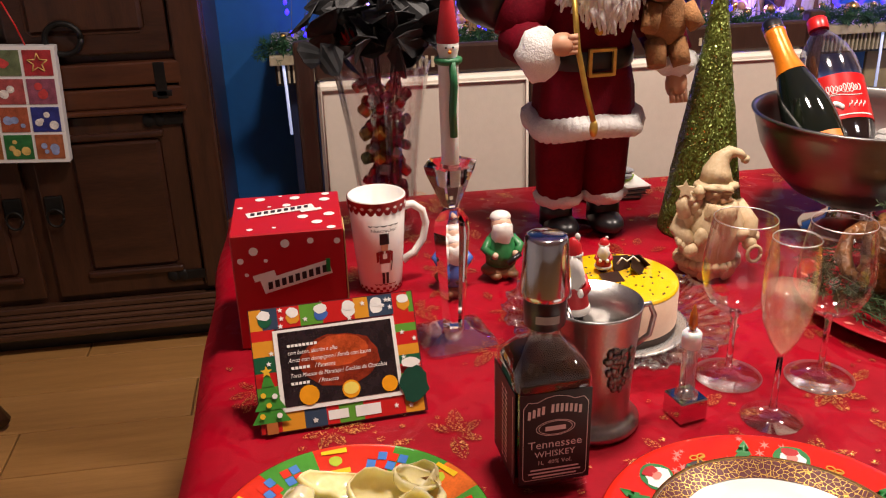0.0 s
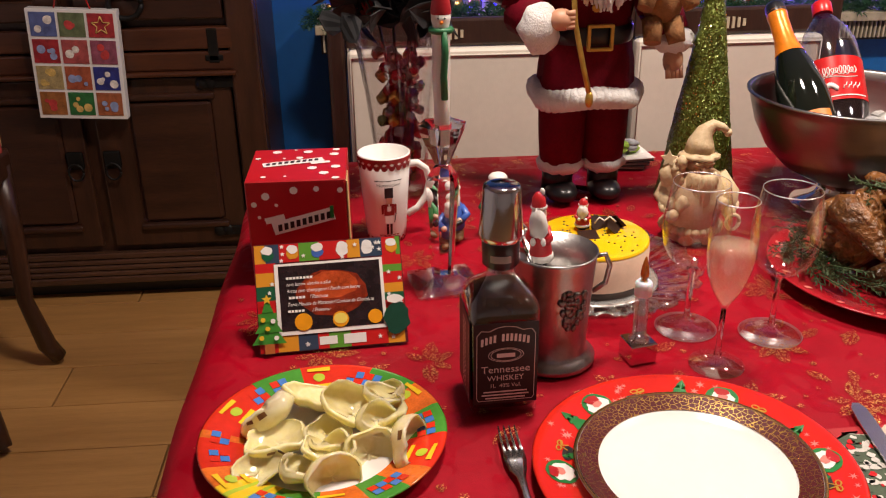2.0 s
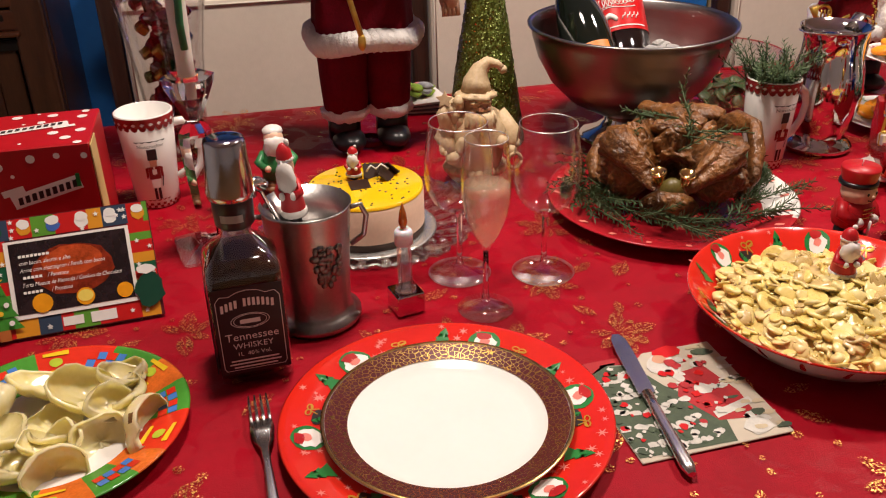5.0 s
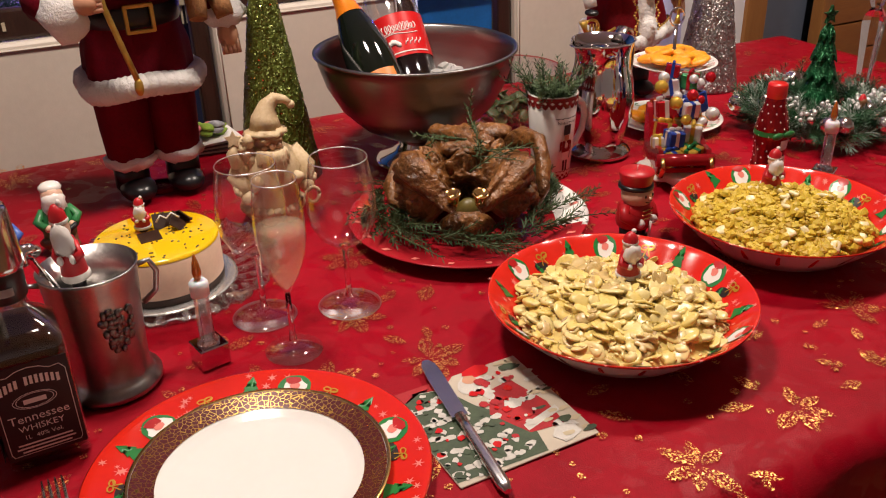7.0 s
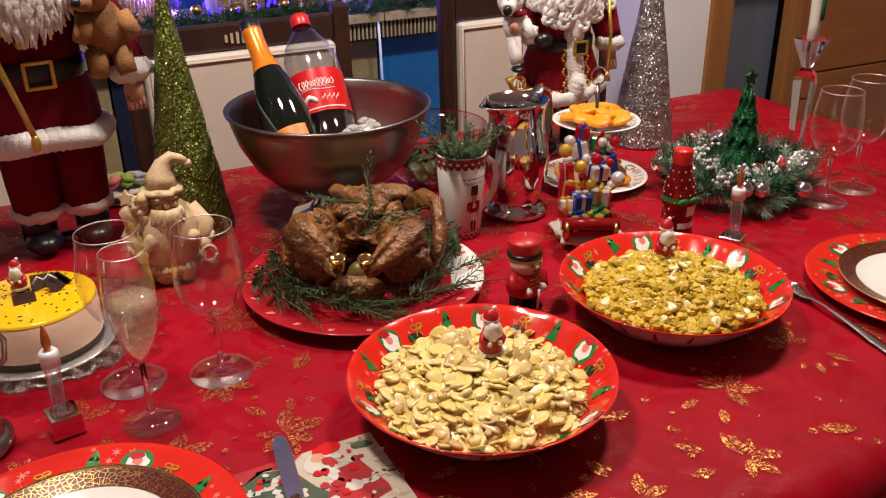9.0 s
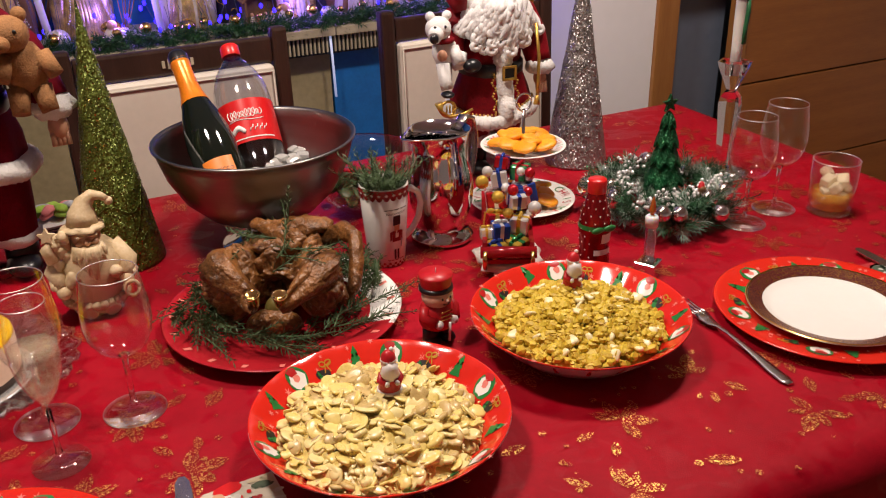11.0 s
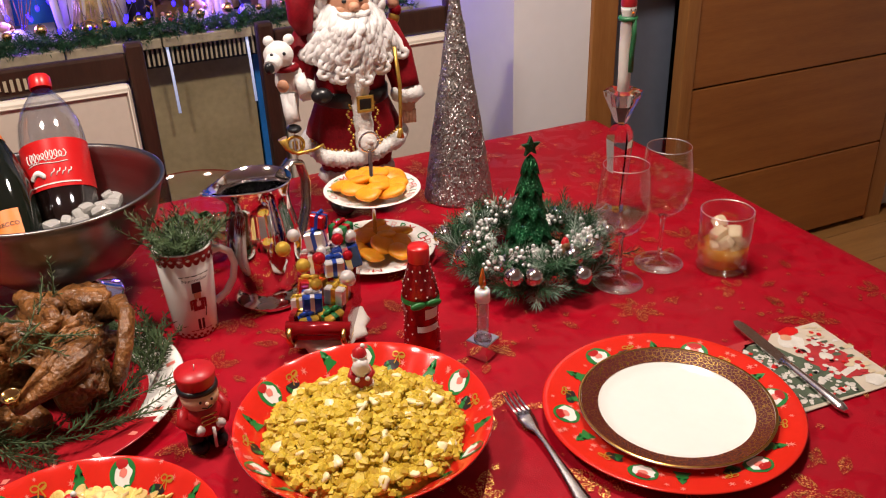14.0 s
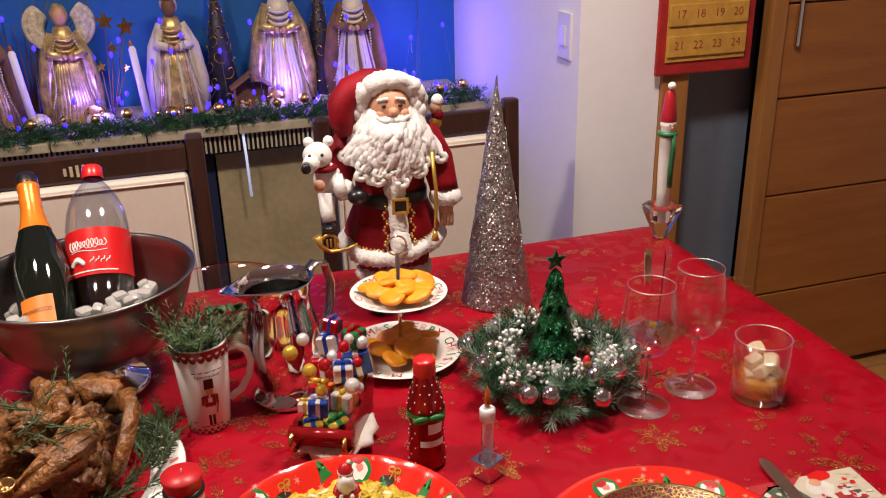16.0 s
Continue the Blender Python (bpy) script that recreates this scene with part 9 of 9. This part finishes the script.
sb_ = thing("star_spray", pose(1.03, 2.74, 0.842), "spray of gold stars on thin twigs", "decoration")
for i, (x, z, r) in enumerate(((0.02, 0.30, 0.030), (0.075, 0.28, 0.030), (0.03, 0.22, 0.020), (-0.01, 0.17, 0.016), (0.06, 0.16, 0.014))):
    part("star", slab(star(r, 5, 0.42), -0.003, 0.003), M_gold, sb_, m=pose(x, -0.01, z, 90, 0, 10 * i))
    part("twig", tube([(0, 0, 0), (x * 0.6, 0, z * 0.6), (x, 0, z)], 0.0016, seg=5), M_brown, sb_)
bb_ = thing("bare_twigs", pose(0.80, 2.86, 0.842), "bare brown twigs with tiny gold beads", "decoration")
q = random.Random(5)
for i in range(16):
    x, z = q.uniform(-0.25, 0.25), q.uniform(0.25, 0.42)
    part("twig", tube([(0, 0, 0), (x * 0.4, 0, z * 0.6), (x, 0, z)], [0.003, 0.002, 0.0008], seg=5), M_brown, bb_)

# ---- wall pieces ----
sw_ = thing("light_switch", pose(2.197, 2.03, 1.12), "white plastic light switch plate on the wall", "switch", kind="structure")
part("plate", box((0.008, 0.075, 0.12), (0, 0, 0), bevel=0.003), mat("switch_plastic", (0.6, 0.6, 0.62), 0.35, var=0.02), sw_)
part("rocker", box((0.006, 0.028, 0.05), (-0.005, 0, 0), bevel=0.002), mat("switch_plastic", (0.6, 0.6, 0.62)), sw_)
ad = thing("advent_banner", pose(2.548, 1.927, 1.015), "red and gold fabric advent calendar with numbered pockets", "advent calendar")
M_fab = mat("red_quilt", (0.34, 0.012, 0.012), 0.7, var=0.25, scale=30, bump=0.5, bscale=90)
part("backing", box((0.285, 0.010, 0.62), (0, 0, 0.31), bevel=0.005), M_fab, ad)
part("field", box((0.235, 0.004, 0.56), (0, -0.007, 0.315)), mat("gold_fabric", (0.50, 0.27, 0.045), 0.6, var=0.2, scale=40, bump=0.4), ad, "gold fabric field")
for r in range(6):
    part("pocket_strip", box((0.232, 0.005, 0.054), (0, -0.0115, 0.075 + 0.078 * r), bevel=0.002), MATS["gold_fabric"], ad)
    for c in range(4):
        n = (5 - r) * 4 + c + 1
        tb = words(str(n), 0.030)
        for v in tb.verts:
            v.co = Vector((-0.084 + 0.056 * c + v.co.x, -0.0146, 0.076 + 0.078 * r + v.co.y))
        part("number", tb, mat("banner_ink", (0.30, 0.05, 0.02), 0.6), ad)

# ---- gift bag on the cabinet ----
bg = thing("gift_bag", pose(-0.597, 2.455, 0.61, 0, 3, 0), "paper gift bag with twelve Christmas pictures, hung by red cords", "gift bag")
part("paper", box((0.245, 0.035, 0.31), (0, 0.02, 0.155), bevel=0.002), mat("bag_paper", (0.72, 0.70, 0.68), 0.35, var=0.04), bg)
PIC = [(0.12, 0.16, 0.40), (0.16, 0.20, 0.10), (0.50, 0.04, 0.05), (0.42, 0.03, 0.04), (0.50, 0.10, 0.10), (0.36, 0.10, 0.16), (0.55, 0.42, 0.20), (0.48, 0.12, 0.06), (0.04, 0.05, 0.28), (0.42, 0.16, 0.05), (0.04, 0.20, 0.06), (0.45, 0.14, 0.06)]
for i, c in enumerate(PIC):
    x, z = -0.078 + 0.078 * (i % 3), 0.268 - 0.0745 * (i // 3)
    pc = part("picture", box((0.070, 0.002, 0.066), (x, 0.0015, z)), mat("bag_picture_%d" % i, c, 0.3, var=0.7, scale=45, dark=tuple(v * 0.35 for v in c)), bg)
    mb = bm_new()
    if i == 2:
        pts = [(x + u, z + w) for u, w in star(0.026, 5, 0.42)]
        for a, b2 in zip(pts, pts[1:] + pts[:1]):
            tube([(a[0], -0.001, a[1]), (b2[0], -0.001, b2[1])], 0.0016, mb, 0, 5)
    else:
        for j in range(4):
            u, w = random.Random(i * 7 + j).uniform(-0.02, 0.02), random.Random(i * 9 + j).uniform(-0.018, 0.018)
            f_ = mb.faces.new([mb.verts.new((x + u + a, -0.0004 - 0.0003 * j, z + w + b2)) for a, b2 in circle(0.012 - 0.002 * j, 14)])
    part("motif", mb, mat("bag_motif_%d" % (i % 4), ((0.7, 0.65, 0.6), (0.5, 0.05, 0.05), (0.6, 0.4, 0.12), (0.25, 0.3, 0.5))[i % 4], 0.35, var=0.4, scale=60), pc)
for s in (-1, 1):
    part("cord", tube([(s * 0.05, 0.02, 0.305), (s * 0.035, 0.012, 0.36), (s * 0.01, 0.010, 0.42)], 0.0022, seg=6), M_red, bg, "red cord handle")

# ---- tall stool by the cabinet ----
sto = thing("upholstered_stool", pose(-0.885, 1.91, 0), "dark carved stool with a striped padded seat", "stool")
part("seat", box((0.40, 0.40, 0.085), (0, 0, 0.675), bevel=0.03, seg=4), mat("striped_fabric_base", (0.45, 0.28, 0.10), 0.8, var=0.25, scale=30, bump=0.4), sto, "striped red and gold fabric seat")
for i in range(7):
    part("stripe", box((0.405, 0.016, 0.088), (0, -0.165 + 0.055 * i, 0.6755), bevel=0.006, seg=2), mat("stripe_%d" % (i % 2), ((0.30, 0.03, 0.02), (0.10, 0.16, 0.05))[i % 2], 0.8, var=0.3, bump=0.4), sto)
part("apron", box((0.41, 0.41, 0.07), (0, 0, 0.605), bevel=0.01), M_dark, sto)
for sx in (-1, 1):
    for sy in (-1, 1):
        x, y = sx * 0.175, sy * 0.175
        part("leg", tube([(x, y, 0.60), (x * 1.02, y * 1.02, 0.42), (x * 0.98, y * 0.98, 0.22), (x * 1.1, y * 1.1, 0.07), (x * 1.2, y * 1.2, 0.022)], [0.032, 0.026, 0.021, 0.026, 0.022], seg=12), M_dark, sto)
fs = thing("footstool", pose(-0.95, 1.50, 0), "low dark wooden footstool on the floor", "footstool")
part("top", box((0.36, 0.34, 0.05), (0, 0, 0.20), bevel=0.012, seg=3), M_dark, fs)
for sx in (-1, 1):
    for sy in (-1, 1):
        part("leg", tube([(sx * 0.13, sy * 0.12, 0.18), (sx * 0.15, sy * 0.14, 0.06), (sx * 0.16, sy * 0.15, 0.0)], [0.02, 0.016, 0.02], seg=10), M_dark, fs)
# ---- floor planks ----
M_plank = [wood("floor_plank_a", (0.47, 0.245, 0.080), (0.34, 0.165, 0.050), 0.36, (1.0, 14, 1), 0.06), wood("floor_plank_b", (0.43, 0.220, 0.070), (0.31, 0.150, 0.044), 0.36, (1.0, 14, 1), 0.06)]
plank_meshes = []
for pm in M_plank:
    me = bpy.data.meshes.new("plank")
    b = box((1.195, 0.187, 0.012), (0, 0, 0), bevel=0.0012, seg=1)
    b.to_mesh(me)
    b.free()
    me.materials.append(pm)
    plank_meshes.append(me)
rnd = random.Random(4)
row = 0
y = -2.85
while y < 2.95:
    x = -1.78 + (row * 0.43) % 1.2 - 1.2
    while x < 4.4:
        if x + 1.2 > -1.75 and x < 4.33:
            ob = new("plank", plank_meshes[rnd.randrange(2)])
            ob.parent = floor
            x0, x1 = max(x, -1.80), min(x + 1.2, 4.38)
            ob.matrix_basis = pose((x0 + x1) / 2, y + 0.095, -0.006) @ Matrix.Diagonal(((x1 - x0) / 1.2, 1, 1, 1))
        x += 1.2
    y += 0.19
    row += 1
